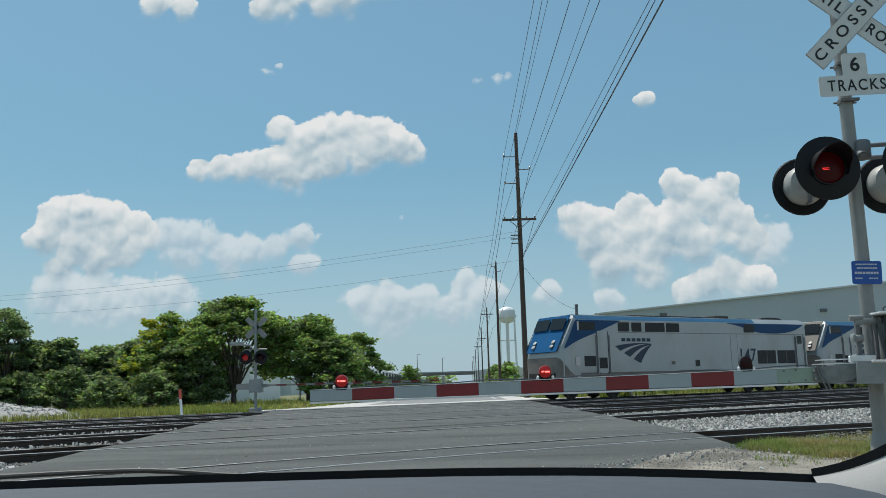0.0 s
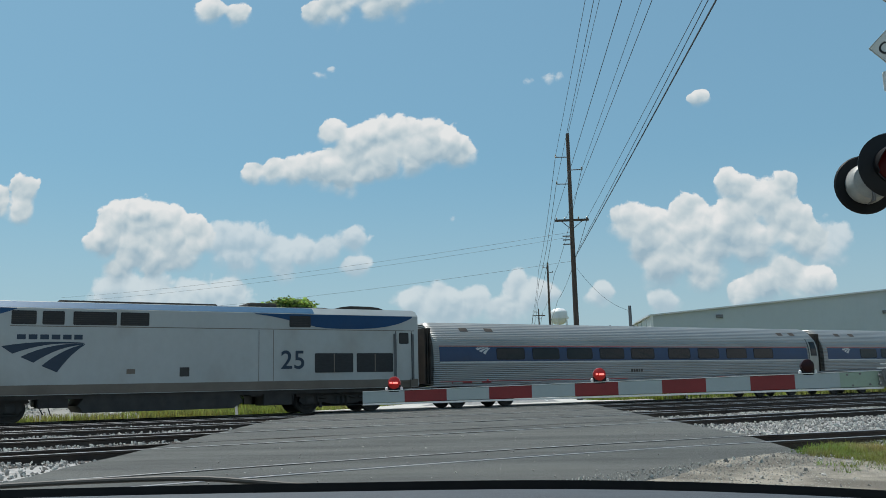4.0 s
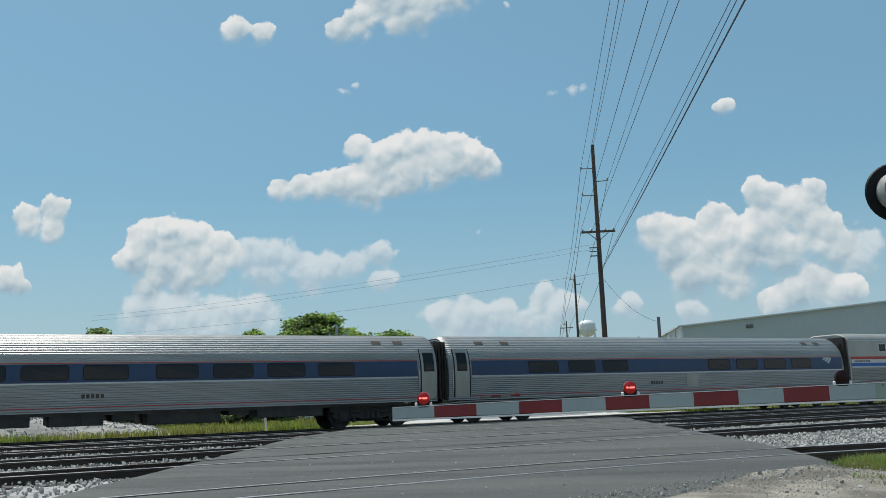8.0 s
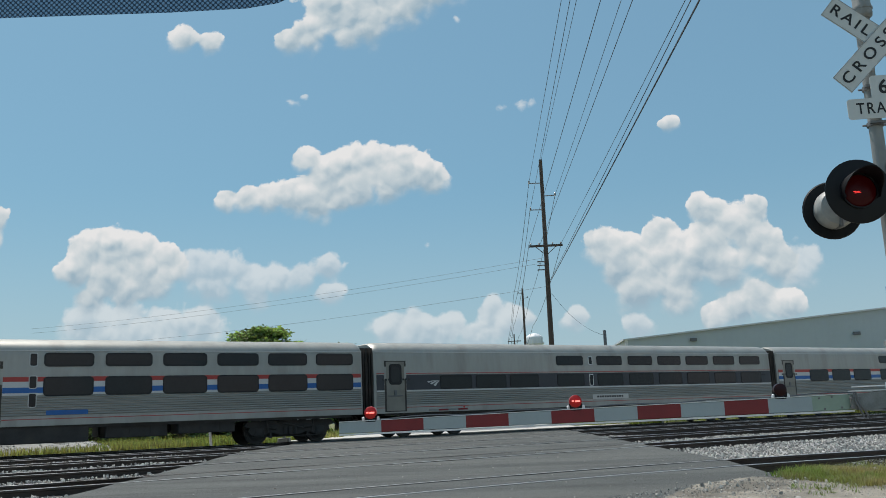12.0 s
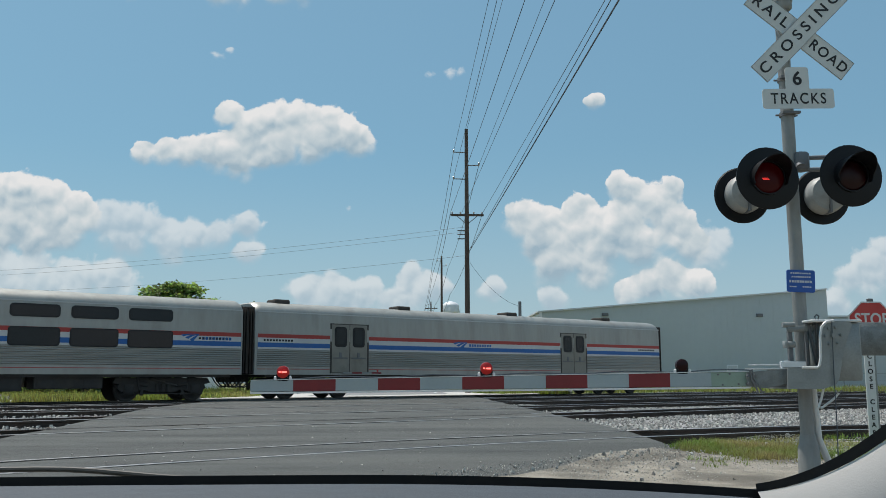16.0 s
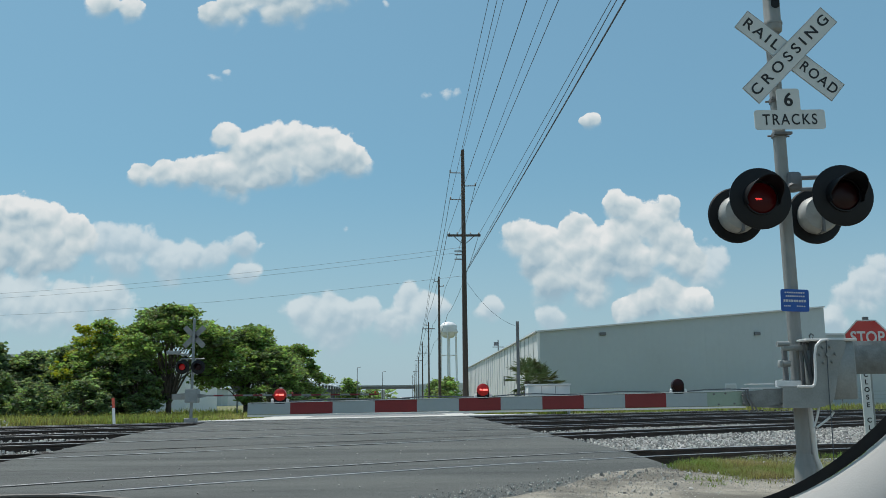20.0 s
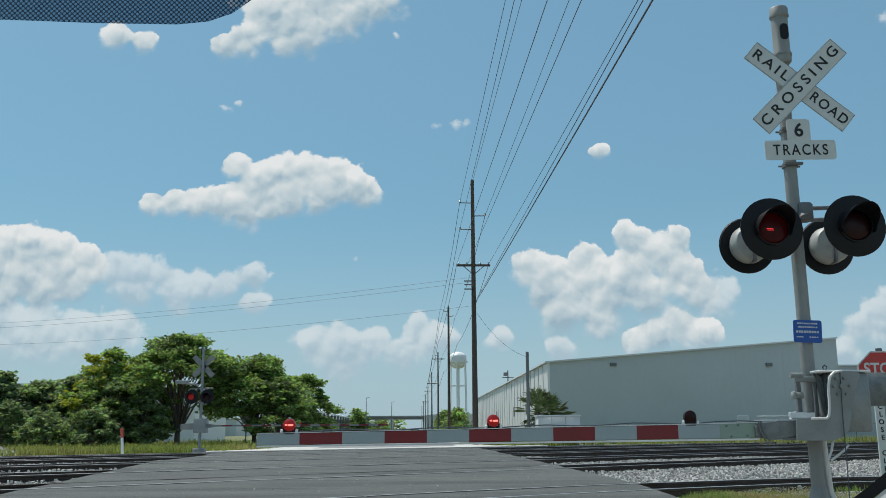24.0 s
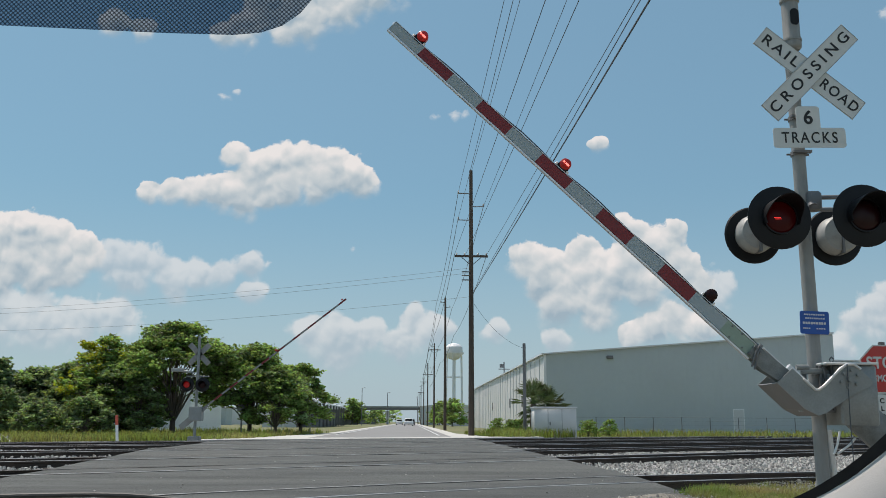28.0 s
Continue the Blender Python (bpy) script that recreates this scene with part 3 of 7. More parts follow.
def road_z(x, y):
    p = -AY * x + AX * y
    return 0.30 * rise(2, 10.5, p) + 0.15 * rise(12, 35, p)

# ---- ground, road, tracks ----
def place(s, p, z=0.0):
    """A point s metres along the tracks and p metres across them."""
    return (AX * s - AY * p, AY * s + AX * p, z)


def interp(x, table):
    for (a, fa), (b, fb) in zip(table, table[1:]):
        if x <= b:
            return fa + (fb - fa) * max(0, (x - a)) / (b - a)
    return table[-1][1]


ROAD_LEFT = [(-12, -5.2), (6, -5.6), (16, -6.8), (23, -7.4), (30, -8.0), (38, -7.7), (46, -8.4)]
ROAD_RIGHT = [(-12, 3.4), (8, 3.4), (13.5, 3.9), (18, 4.13), (23, 4.0), (31, 3.66), (43, 3.17), (52, 3.2)]
P_END = 38.4


TRACK_P = [18.1, 22.7, 27.2, 31.6, 36.04]


def near_track_y(x):
    u = min(max(x, -7), 10)
    y = 14.05 + 0.66 * u - 0.020 * u * u
    return y + (x - u) * (0.66 - 0.040 * u)


def make_ground():
    xs = [-2500, -1200, -600, -300, -160, -100] + list(range(-70, 71, 2)) + [100, 160, 300, 600, 1200, 2500]
    ys = [-600, -200, -80, -40] + list(range(-20, 121, 2)) + [140, 180, 260, 400, 700, 1200, 2500]
    g = Mesh()
    for y in ys:
        for x in xs:
            p = -AY * x + AX * y
            bed = rise(-2.6, -1.4, y - near_track_y(x)) * (1 - rise(38.4, 41, p))
            z = road_z(x, y) - 0.07 - 0.16 * bed - 0.10 * rise(42, 60, p)
            z += 0.05 * noise.noise((x * 0.15, y * 0.15, 3)) * rise(42, 60, p)
            g.v.append((x, y, z))
    w = len(xs)
    for j in range(len(ys) - 1):
        for i in range(w - 1):
            g.f.append((j * w + i, j * w + i + 1, (j + 1) * w + i + 1, (j + 1) * w + i))
    solid("ground", g, "grass_ground", "flat grassy ground with dry patches round the tracks", "ground", kind="structure", smooth=True)
    b = Mesh()
    xs = [-260, -160, -90] + [-60 + i * 1.0 for i in range(116)] + [70, 110, 180, 260]
    rows_ = 46
    for x in xs:
        y0 = near_track_y(x) - 1.75 if -14 < x < 12 else (9.9 + AY * x) / AX
        y1 = (39.6 + AY * x) / AX
        for j in range(rows_):
            u = j / (rows_ - 1)
            y = y0 + (y1 - y0) * u
            edge = 0.10 if j in (0, rows_ - 1) else 0.0
            z = road_z(x, y) - 0.168 - edge + 0.030 * noise.noise((x * 0.9, y * 0.9, 0)) + 0.018 * noise.noise((x * 2.7, y * 2.7, 5))
            b.v.append((x, y, z))
    b.f += [(k * rows_ + j, k * rows_ + j + 1, (k + 1) * rows_ + j + 1, (k + 1) * rows_ + j) for k in range(len(xs) - 1) for j in range(rows_ - 1)]
    solid("ballast_bed", b, "ballast", "bed of pale crushed-stone railway ballast", "ballast", kind="structure", smooth=True)


def make_road():
    r = Mesh()
    rows, cols = 70, 16
    for j in range(rows + 1):
        y0 = -12 + (47.5 + 12) * j / rows
        for i in range(cols + 1):
            u = i / cols
            x = interp(y0, ROAD_LEFT) * (1 - u) + interp(y0, ROAD_RIGHT) * u
            far = rise(0.55, 1.0, j / rows)
            y = y0 + far * ((P_END + AY * x) / AX - 47.5)
            x += 0.10 * noise.noise((x, y * 0.8, 2)) if i in (0, cols) else 0
            z = road_z(x, y) - 0.006 + 0.012 * noise.noise((x * 0.5, y * 0.5, 9))
            r.v.append((x, y, min(z, road_z(x, y) - 0.002)))
    w = cols + 1
    for j in range(rows):
        for i in range(cols):
            r.f.append((j * w + i, j * w + i + 1, (j + 1) * w + i + 1, (j + 1) * w + i))
    edge = [j * w for j in range(rows + 1)] + [rows * w + i for i in range(1, w)] + [j * w + cols for j in range(rows - 1, -1, -1)]
    k = len(r.v)
    r.v += [(r.v[i][0], r.v[i][1], r.v[i][2] - 0.26) for i in edge]
    for n in range(len(edge) - 1):
        r.f.append((edge[n], edge[n + 1], k + n + 1, k + n))
    solid("road", r, "asphalt", "worn grey asphalt of the level crossing with embedded rails", "road", kind="structure", smooth=True)
    # pale concrete edge beyond the last track
    c = Mesh()
    rng = random.Random(4)
    ring = []
    for i in range(30):
        x = -9.6 + i * (7.5 + 9.6) / 29
        ring.append((x, (38.45 + AY * x) / AX))
    back = [(x, (40.9 + 0.35 * math.sin(x) + AY * x) / AX) for x, _ in reversed(ring)]
    outline = ring + back
    n = len(outline)
    top = [(x, y, road_z(x, y) + 0.0) for x, y in outline]
    c.add(top + [(x, y, z - 0.25) for x, y, z in top], [(i, i + 1, n - 2 - i, n - 1 - i) for i in range(29)]
          + [(i, n + i, n + (i + 1) % n, (i + 1) % n) for i in range(n)])
    solid("crossing_apron", c, "concrete", "pale concrete apron beside the crossing", "pavement", kind="structure")
    f = Mesh()
    ys = [56, 60, 70, 90, 120, 160, 220, 300, 420, 700, 1200]
    for y in ys:
        flare = max(0, (70 - y) / 14)
        f.v += [(-6.3 - 1.4 * flare, y, 0.40), (3.4 + 1.4 * flare, y, 0.40)]
    f.f += [(2 * i, 2 * i + 1, 2 * i + 3, 2 * i + 2) for i in range(len(ys) - 1)]
    x0, y0, x1, y1 = -9.4, (40.7 - AY * 9.4) / AX, 6.0, (40.7 + AY * 6.0) / AX
    f.add([(x0, y0, 0.42), (x1, y1, 0.42), (4.8, 56, 0.40), (-7.7, 56, 0.40)], [(0, 1, 2, 3)])
    solid("road_shoulder", f, "concrete", "pale dusty shoulders of the road beyond the tracks", "road", kind="structure")
    a = Mesh()
    a.add([(-5.3, (40.7 - AY * 5.3) / AX, 0.43), (2.3, (40.7 + AY * 2.3) / AX, 0.43), (2.3, 62, 0.425), (-5.3, 62, 0.425)], [(0, 1, 2, 3)])
    ys = [62, 90, 140, 220, 360, 600, 1200]
    k = len(a.v)
    for y in ys:
        a.v += [(-5.3, y, 0.425), (2.3, y, 0.425)]
    a.f += [(k + 2 * i, k + 2 * i + 1, k + 2 * i + 3, k + 2 * i + 2) for i in range(len(ys) - 1)]
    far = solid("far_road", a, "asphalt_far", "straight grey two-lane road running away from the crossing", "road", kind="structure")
    for x, w_, mt in ((1.75, 0.06, "sign_white"), (-4.8, 0.06, "sign_white")):
        q = Mesh()
        q.box(x - w_, 58, 0.428, x + w_, 700, 0.432)
        part("edge_line", q, mt, far, "white painted edge line")
    # loose pale gravel over the near shoulder
    s = Mesh()
    rng = random.Random(8)
    line = [(-3.4, 6.4), (-1.6, 8.0), (-0.3, 9.2), (0.9, 10.2), (1.8, 11.1), (2.6, 12.5), (3.7, 13.3), (5.4, 14.6), (7.5, 15.7), (11, 16.8)]
    m = 12
    for k, (x, y) in enumerate(line):
        for j in range(m):
            u = j / (m - 1)
            xx = x + (0.9 + 1.8 * k / 9) * u * 4.5
            yy = y - u * 13
            jx = (0.25 * rng.uniform(-1, 1), 0.22 * rng.uniform(-1, 1)) if j == 0 else (0, 0)
            z = road_z(xx, yy) + 0.004 + 0.02 * rise(0, 0.3, u) + 0.02 * noise.noise((xx * 1.3, yy * 1.3, 1)) * rise(0, 0.2, u) - (0.19 if xx > 4.1 and j == 0 else (0.13 if xx > 4.6 and j == 1 else 0))
            s.v.append((xx + jx[0], yy + jx[1], z))
    s.f += [(k * m + j, k * m + j + 1, (k + 1) * m + j + 1, (k + 1) * m + j) for k in range(len(line) - 1) for j in range(m - 1)]
    solid("gravel_shoulder", s, "gravel_earth", "pale sandy gravel spilled over the road's shoulder", "gravel", kind="structure", smooth=True)


def rail_line(pts):
    """Rail of real section along points that give the top of its head."""
    body, top = Mesh(), Mesh()
    sec = [(-0.036, -0.004), (0.036, -0.004), (0.036, -0.04), (0.010, -0.055), (0.010, -0.135), (0.07, -0.15), (0.07, -0.17), (-0.07, -0.17), (-0.07, -0.15), (-0.010, -0.135), (-0.010, -0.055), (-0.036, -0.04)]
    rings, tops = [], []
    for i, q in enumerate(pts):
        a, b = pts[max(0, i - 1)], pts[min(len(pts) - 1, i + 1)]
        d = Vector((b[0] - a[0], b[1] - a[1], 0)).normalized()
        n = Vector((-d.y, d.x, 0))
        rings.append([tuple(Vector(q) + n * u + Vector((0, 0, v))) for u, v in sec])
        tops.append([tuple(Vector(q) + n * u + Vector((0, 0, v))) for u, v in ((-0.034, -0.004), (0.034, -0.004), (0.028, 0.003), (-0.028, 0.003))])
    body.loft(rings)
    top.loft(tops)
    return body, top


def offset(pts, d):
    out = []
    for i, q in enumerate(pts):
        a, b = pts[max(0, i - 1)], pts[min(len(pts) - 1, i + 1)]
        t = Vector((b[0] - a[0], b[1] - a[1], 0)).normalized()
        out.append((q[0] - t.y * d, q[1] + t.x * d, q[2]))
    return out


def make_tracks():
    lines = [[(x, near_track_y(x), 0) for x in [-40, -25, -14] + [-10 + i for i in range(23)] + [20, 40, 80]]]
    for p in TRACK_P:
        lines.append([place(s, p) for s in (-420, -200, -100, -60, -30, -15, 0, 15, 30, 60, 120, 250, 420)])
    for k, line in enumerate(lines):
        line = [(x, y, road_z(x, y)) for x, y, _ in line]
        t = thing("railway_track", "railway track of dark rusty rails with worn bright tops", "track", group="tracks of the crossing", kind="structure")
        for side in (-0.7525, 0.7525):
            b, tp = rail_line(offset(line, side))
            rail = part("rail", b, "rail", t)
            part("rail_head", tp, "rail_top", rail, "polished running surface")
            # flangeway in the asphalt
            gl = offset(line, side - math.copysign(0.075, side))
            gv = Mesh()
            pts = [q for q in gl if -9.5 < q[0] < 4.8] if k == 0 else None
            if pts is None:
                a, c = Vector(gl[0]), Vector(gl[-1])
                d = (c - a) / (c.x - a.x)
                pts = [tuple(a + d * (x - a.x)) for x in (-8.2, -6, -4, -2, 0, 2, 3.4)]
                pts = [(x, y, road_z(x, y)) for x, y, _ in pts]
            for q in pts:
                gv.v += [(q[0] - 0.020, q[1] + 0.044, q[2] + 0.0015), (q[0] + 0.018, q[1] - 0.036, q[2] + 0.0015)]
            gv.f += [(2 * i, 2 * i + 1, 2 * i + 3, 2 * i + 2) for i in range(len(pts) - 1)]
            part("flangeway", gv, "rubber", t, "dark flangeway groove")
        sl = Mesh()
        rng = random.Random(k)
        if k:
            for i in range(-70, 110):
                s = i * 0.55 + rng.uniform(-0.04, 0.04)
                x, y, _ = place(s, TRACK_P[k - 1])
                if interp(y, ROAD_LEFT) - 0.6 < x < interp(y, ROAD_RIGHT) + 0.6:
                    continue
                z = road_z(x, y)
                sl.box(-0.11, -1.3, -0.32, 0.11, 1.3, -0.155 + rng.uniform(0, 0.012), m=pose(x, y, z, rz=35 + rng.uniform(-1, 1)))
            part("sleepers", sl, "sleeper", t, "weathered wooden sleepers set in ballast", kind="stuff")


def make_stones():
    """Loose crushed stone on the bed, nearest where it is seen closest."""
    rng = random.Random(5)
    g = Mesh()
    ico = [(0, 0, 1), (0.9, 0, 0.35), (0.25, 0.85, 0.3), (-0.75, 0.5, 0.3), (-0.7, -0.55, 0.35), (0.3, -0.85, 0.3), (0, 0, -0.5)]
    fc = [(0, 1, 2), (0, 2, 3), (0, 3, 4), (0, 4, 5), (0, 5, 1), (6, 2, 1), (6, 3, 2), (6, 4, 3), (6, 5, 4), (6, 1, 5)]
    n = 0
    while n < 21000:
        right = rng.random() < 0.55
        if right:
            x, y = rng.uniform(3.6, 16), rng.uniform(14, 34)
        else:
            x, y = rng.uniform(-22, -6.4), rng.uniform(9, 34)
        p = -AY * x + AX * y
        if not (y > near_track_y(x) - 1.3 and p < 34) or interp(y, ROAD_LEFT) - 0.05 < x < interp(y, ROAD_RIGHT) + 0.05:
            continue
        if any(abs(p - q) < 0.98 and abs(abs(p - q) - 0.75) < 0.09 for q in TRACK_P) or abs(abs((y - near_track_y(x)) * 0.87) - 0.75) < 0.1:
            continue
        between = min([abs(p - q) for q in TRACK_P] + [abs(y - near_track_y(x)) * 0.87])
        r = rng.uniform(0.018, 0.046) * (1.15 if between > 1.6 else 0.8)
        heap = 0.05 * max(0, noise.noise((x * 0.6, y * 0.6, 7))) + (0.075 if between > 1.6 else -0.005)
        q = Euler((rng.uniform(0, 6), rng.uniform(0, 6), rng.uniform(0, 6))).to_matrix().to_4x4()
        m_ = Matrix.Translation((x, y, road_z(x, y) - 0.155 + heap)) @ q @ Matrix.Diagonal((r * rng.uniform(0.7, 1.4), r, r * rng.uniform(0.6, 1), 1))
        g.add(ico, fc, m_)
        n += 1
    solid("ballast_stones", g, "stone", "loose pale crushed stones heaped between the tracks", "stones", kind="stuff")
    h = Mesh()
    for _ in range(9000):
        x = rng.uniform(0.0, 6.8)
        y = near_track_y(x) - rng.uniform(1.5, 6)
        if y < 8 or x < (y - 10.2) * 1.05 + 0.2:
            continue
        r = rng.uniform(0.005, 0.013) * (3.5 if rng.random() < 0.012 else 1)
        q = Euler((rng.uniform(0, 6), rng.uniform(0, 6), rng.uniform(0, 6))).to_matrix().to_4x4()
        h.add(ico, fc, Matrix.Translation((x, y, road_z(x, y) + 0.008)) @ q @ Matrix.Diagonal((r * 1.3, r, r * 0.8, 1)))
    for _ in range(260):
        x, y = rng.uniform(-4.5, 3.2), rng.uniform(8, 30)
        r = rng.uniform(0.006, 0.016)
        h.add(ico, fc, Matrix.Translation((x, y, road_z(x, y) + 0.003)) @ Matrix.Diagonal((r * 1.3, r, r * 0.8, 1)))
    solid("shoulder_stones", h, "stone", "scattered pale stones and rubble on the shoulder", "stones", kind="stuff")


# ---- crossing signal with gate ----
MAST = (3.74, 8.62)


def lamp_unit(parent, x, z, lit, back=False):
    """A round black target with hood and red lens; it faces -y, or +y when back."""
    sgn = -1 if not back else 1
    base = pose(x, 0, z, 90 if not back else -90)
    u = thing("flasher_lamp", "", "")
    u.parent = parent
    u.matrix_basis = base
    t = Mesh()
    t.lathe([(0.02, 0.0), (0.290, 0.0), (0.302, 0.012), (0.302, 0.022), (0.28, 0.030), (0.02, 0.030)], 36)
    part("target", t, "black_paint", u, "large round black background disc", True)
    hd = Mesh()
    n = 22
    for i in range(n + 1):
        a = radians(-25 + 230 * i / n)
        cut = 0.09 + 0.20 * max(0, math.sin(a)) ** 0.7
        for r in (0.165, 0.172):
            hd.v += [(r * math.cos(a), r * math.sin(a), 0.03), (r * math.cos(a), r * math.sin(a), 0.03 + cut)]
    for i in range(n):
        k = i * 4
        hd.f += [(k, k + 4, k + 5, k + 1), (k + 2, k + 3, k + 7, k + 6), (k + 1, k + 5, k + 7, k + 3)]
    part("hood", hd, "black_paint", u, "curved visor over the lens", True)
    ln = Mesh()
    ln.lathe([(0.005, 0.072), (0.07, 0.066), (0.12, 0.054), (0.150, 0.034), (0.152, 0.028)], 28)
    part("lens", ln, "lens_glow" if lit else "lens_off", u, "dark red lens", True)
    rm = Mesh()
    rm.lathe([(0.150, 0.028), (0.164, 0.028), (0.164, 0.05), (0.150, 0.05), (0.150, 0.028)], 28)
    part("rim", rm, "black_paint", u, smooth=True)
    if lit:
        ld = Mesh()
        ld.box(-0.070, -0.014, 0.056, -0.010, -0.009, 0.078)
        ld.box(-0.062, -0.026, 0.056, -0.006, -0.022, 0.078)
        part("led", ld, lit, u, "glowing red light")
    hs = Mesh()
    hs.lathe([(0.200, 0.0), (0.205, -0.02), (0.198, -0.13), (0.175, -0.165), (0.10, -0.185), (0.02, -0.19)], 28)
    part("housing", hs, "housing_paint", u, "grey metal lamp housing", True)
    bk = Mesh()
    bk.box(-0.03, -0.222, -0.10, 0.03, -0.192, -0.04, 0.004)
    part("latch", bk, "galvanised", u)
    hg = Mesh()
    hg.box(-0.012, 0.02, -0.205, 0.012, 0.208, -0.02, 0.004)
    part("hinge", hg, "dark_steel", u)
    return u


def make_signal():
    mx, my = MAST
    s = thing("crossing_signal", "grey steel crossing signal mast with crossbuck, four lamps and gate motor", "signal", pose(mx, my, 0))
    lean = 0.006
    p = Mesh()
    p.tube((0.02, 0, 0.45), (-0.008, 0, 5.05), 0.066, 0.062, 20)
    part("mast", p, "mast", s, "weathered grey steel tube", True)
    b = Mesh()
    b.lathe([(0.15, 0.10), (0.15, 0.22), (0.105, 0.26), (0.098, 0.62), (0.085, 0.66), (0.072, 0.74)], 18, pose(0.02, 0, 0))
    b.box(-0.28, -0.28, 0.0, 0.30, 0.28, 0.14, 0.03)
    part("base", b, "mast", s, "cast metal base on a concrete footing", True)
    cap = Mesh()
    cap.lathe([(0.064, 4.94), (0.086, 4.96), (0.090, 4.98), (0.090, 5.06), (0.083, 5.08), (0.082, 5.44), (0.092, 5.45), (0.092, 5.545), (0.084, 5.56), (0.02, 5.565)], 24, pose(0.015, 0, 0))
    for zb in (5.03, 5.46):
        cap.lathe([(0.090, zb), (0.096, zb), (0.096, zb + 0.02), (0.090, zb + 0.02)], 20, pose(0.015, 0, 0))
    part("bell", cap, "mast", s, "grey bell housing on the mast's top", True)
    slot = Mesh()
    slot.prism([(x + 0.022, z + 5.27) for x, z in rounded(0.085, 0.175, 0.040)], -0.086, -0.070)
    part("bell_slot", slot, "black_paint", s)
    # crossbuck
    for k, (ang, words, y) in enumerate(((39.6, ("RAIL", "ROAD"), -0.115), (-45.2, ("CROSSING",), -0.135))):
        bl = Mesh()
        bl.box(-0.61, -0.004, -0.114, 0.61, 0.004, 0.114)
        cb = part("crossbuck_blade", bl, "sign_white", s, "white crossbuck blade with black letters", at=pose(0.112, y, 4.658, 0, ang, 0))
        edge = Mesh()
        for a in (-1, 1):
            edge.box(-0.607, -0.0065, a * 0.110 - 0.002, 0.607, -0.004, a * 0.110 + 0.002)
            edge.box(a * 0.605 - 0.002, -0.0065, -0.110, a * 0.605 + 0.002, -0.004, 0.110)
        part("border", edge, "mast", cb)
        if k == 0:
            lettering("word", "RAIL", 0.150, "letter", cb, pose(-0.355, -0.005, 0, 90), 1.35, width=0.42, bold=0.002)
            lettering("word", "ROAD", 0.150, "letter", cb, pose(0.365, -0.005, 0, 90), 1.25, width=0.43, bold=0.002)
        else:
            lettering("word", "CROSSING", 0.150, "letter", cb, pose(0, -0.005, 0, 90), 1.55, width=1.13, bold=0.002)
    plate = Mesh()
    out = rounded(0.715, 0.200, 0.03)
    plate.prism([(x, z) for x, z in out], -0.004, 0.004)
    plate.prism([(x, z + 0.195) for x, z in rounded(0.235, 0.25, 0.03)], -0.0035, 0.0035)
    tp = part("track_count_sign", plate, "sign_white", s, "white sign below the crossbuck with black letters", at=pose(0.065, -0.125, 3.988, 0, -1.0, 0))
    lettering("word", "TRACKS", 0.155, "letter", tp, pose(0, -0.005, -0.004, 90), 1.25, width=0.55, bold=0.0015)
    lettering("digit", "6", 0.19, "letter", tp, pose(0, -0.005, 0.20, 90), bold=0.004)
    for z in (4.50, 4.80, 4.22, 3.86):
        br = Mesh()
        br.lathe([(0.068, z - 0.02), (0.078, z - 0.02), (0.078, z + 0.02), (0.068, z + 0.02)], 16, pose(0.0, 0, 0))
        br.box(-0.09, -0.108, z - 0.012, 0.09, -0.06, z + 0.012)
        br.tube((-0.11, 0.02, z), (0.11, 0.02, z), 0.010, n=6)
        part("clamp", br, "dark_steel", s)
    # lamp cross-arm and lamps
    ca = Mesh()
    ca.tube((-0.34, -0.02, 3.40), (0.50, -0.02, 3.43), 0.022, n=10)
    ca.tube((0.06, -0.10, 3.30), (0.06, 0.02, 3.45), 0.05, n=12)
    ca.box(0.02, -0.12, 3.28, 0.15, 0.04, 3.46, 0.02)
    for x in (-0.33, 0.46):
        ca.tube((x, -0.02, 3.41), (x, -0.02, 3.20), 0.02)
    ca.path([(0.0, 0.05, 3.36), (0.08, 0.25, 3.40), (0.2, 0.48, 3.42)], 0.022, 8)
    ca.tube((-0.205, 0.50, 3.41), (0.655, 0.50, 3.43), 0.022, n=10)
    for x in (-0.205, 0.655):
        ca.tube((x, 0.50, 3.42), (x, 0.50, 3.20), 0.02)
    part("lamp_arm", ca, "dark_steel", s, "", True)
    for x, z, lit, back in ((-0.340, 3.156, "led_dim", False), (0.472, 3.187, None, False), (-0.205, 3.20, None, True), (0.655, 3.19, None, True)):
        u = lamp_unit(s, x, z, lit, back)
        u.matrix_basis = Matrix.Translation((0, -0.24 if not back else 0.75, 0)) @ u.matrix_basis
    # emergency notice
    n = Mesh()
    n.prism(rounded(0.275, 0.215, 0.02), -0.004, 0.004)
    nb = part("notice_plate", n, "sign_blue", s, "blue notice plate with rows of white writing", at=pose(0.0, -0.085, 2.19, 0, 2, 0))
    for k, (w_, h_, dx) in enumerate(((0.20, 0.014, 0), (0.19, 0.014, 0.005), (0.225, 0.022, 0), (0.07, 0.012, -0.075), (0.09, 0.012, 0.06))):
        q = Mesh()
        zz = (0.075, 0.04, -0.005, -0.055, -0.055)[k]
        for i in range(9 if k < 3 else 4):
            c = w_ / (9 if k < 3 else 4)
            q.box(dx - w_ / 2 + i * c, -0.006, zz - h_ / 2, dx - w_ / 2 + i * c + c * 0.72, -0.004, zz + h_ / 2)
        part("line_of_writing", q, "sign_white", nb)
    # gate motor on the mast
    g = Mesh()
    g.box(0.12, -0.245, 1.245, 0.475, 0.115, 1.785, 0.018)
    part("motor_box", g, "galvanised", s, "grey metal gate motor housing", True)
    lid = Mesh()
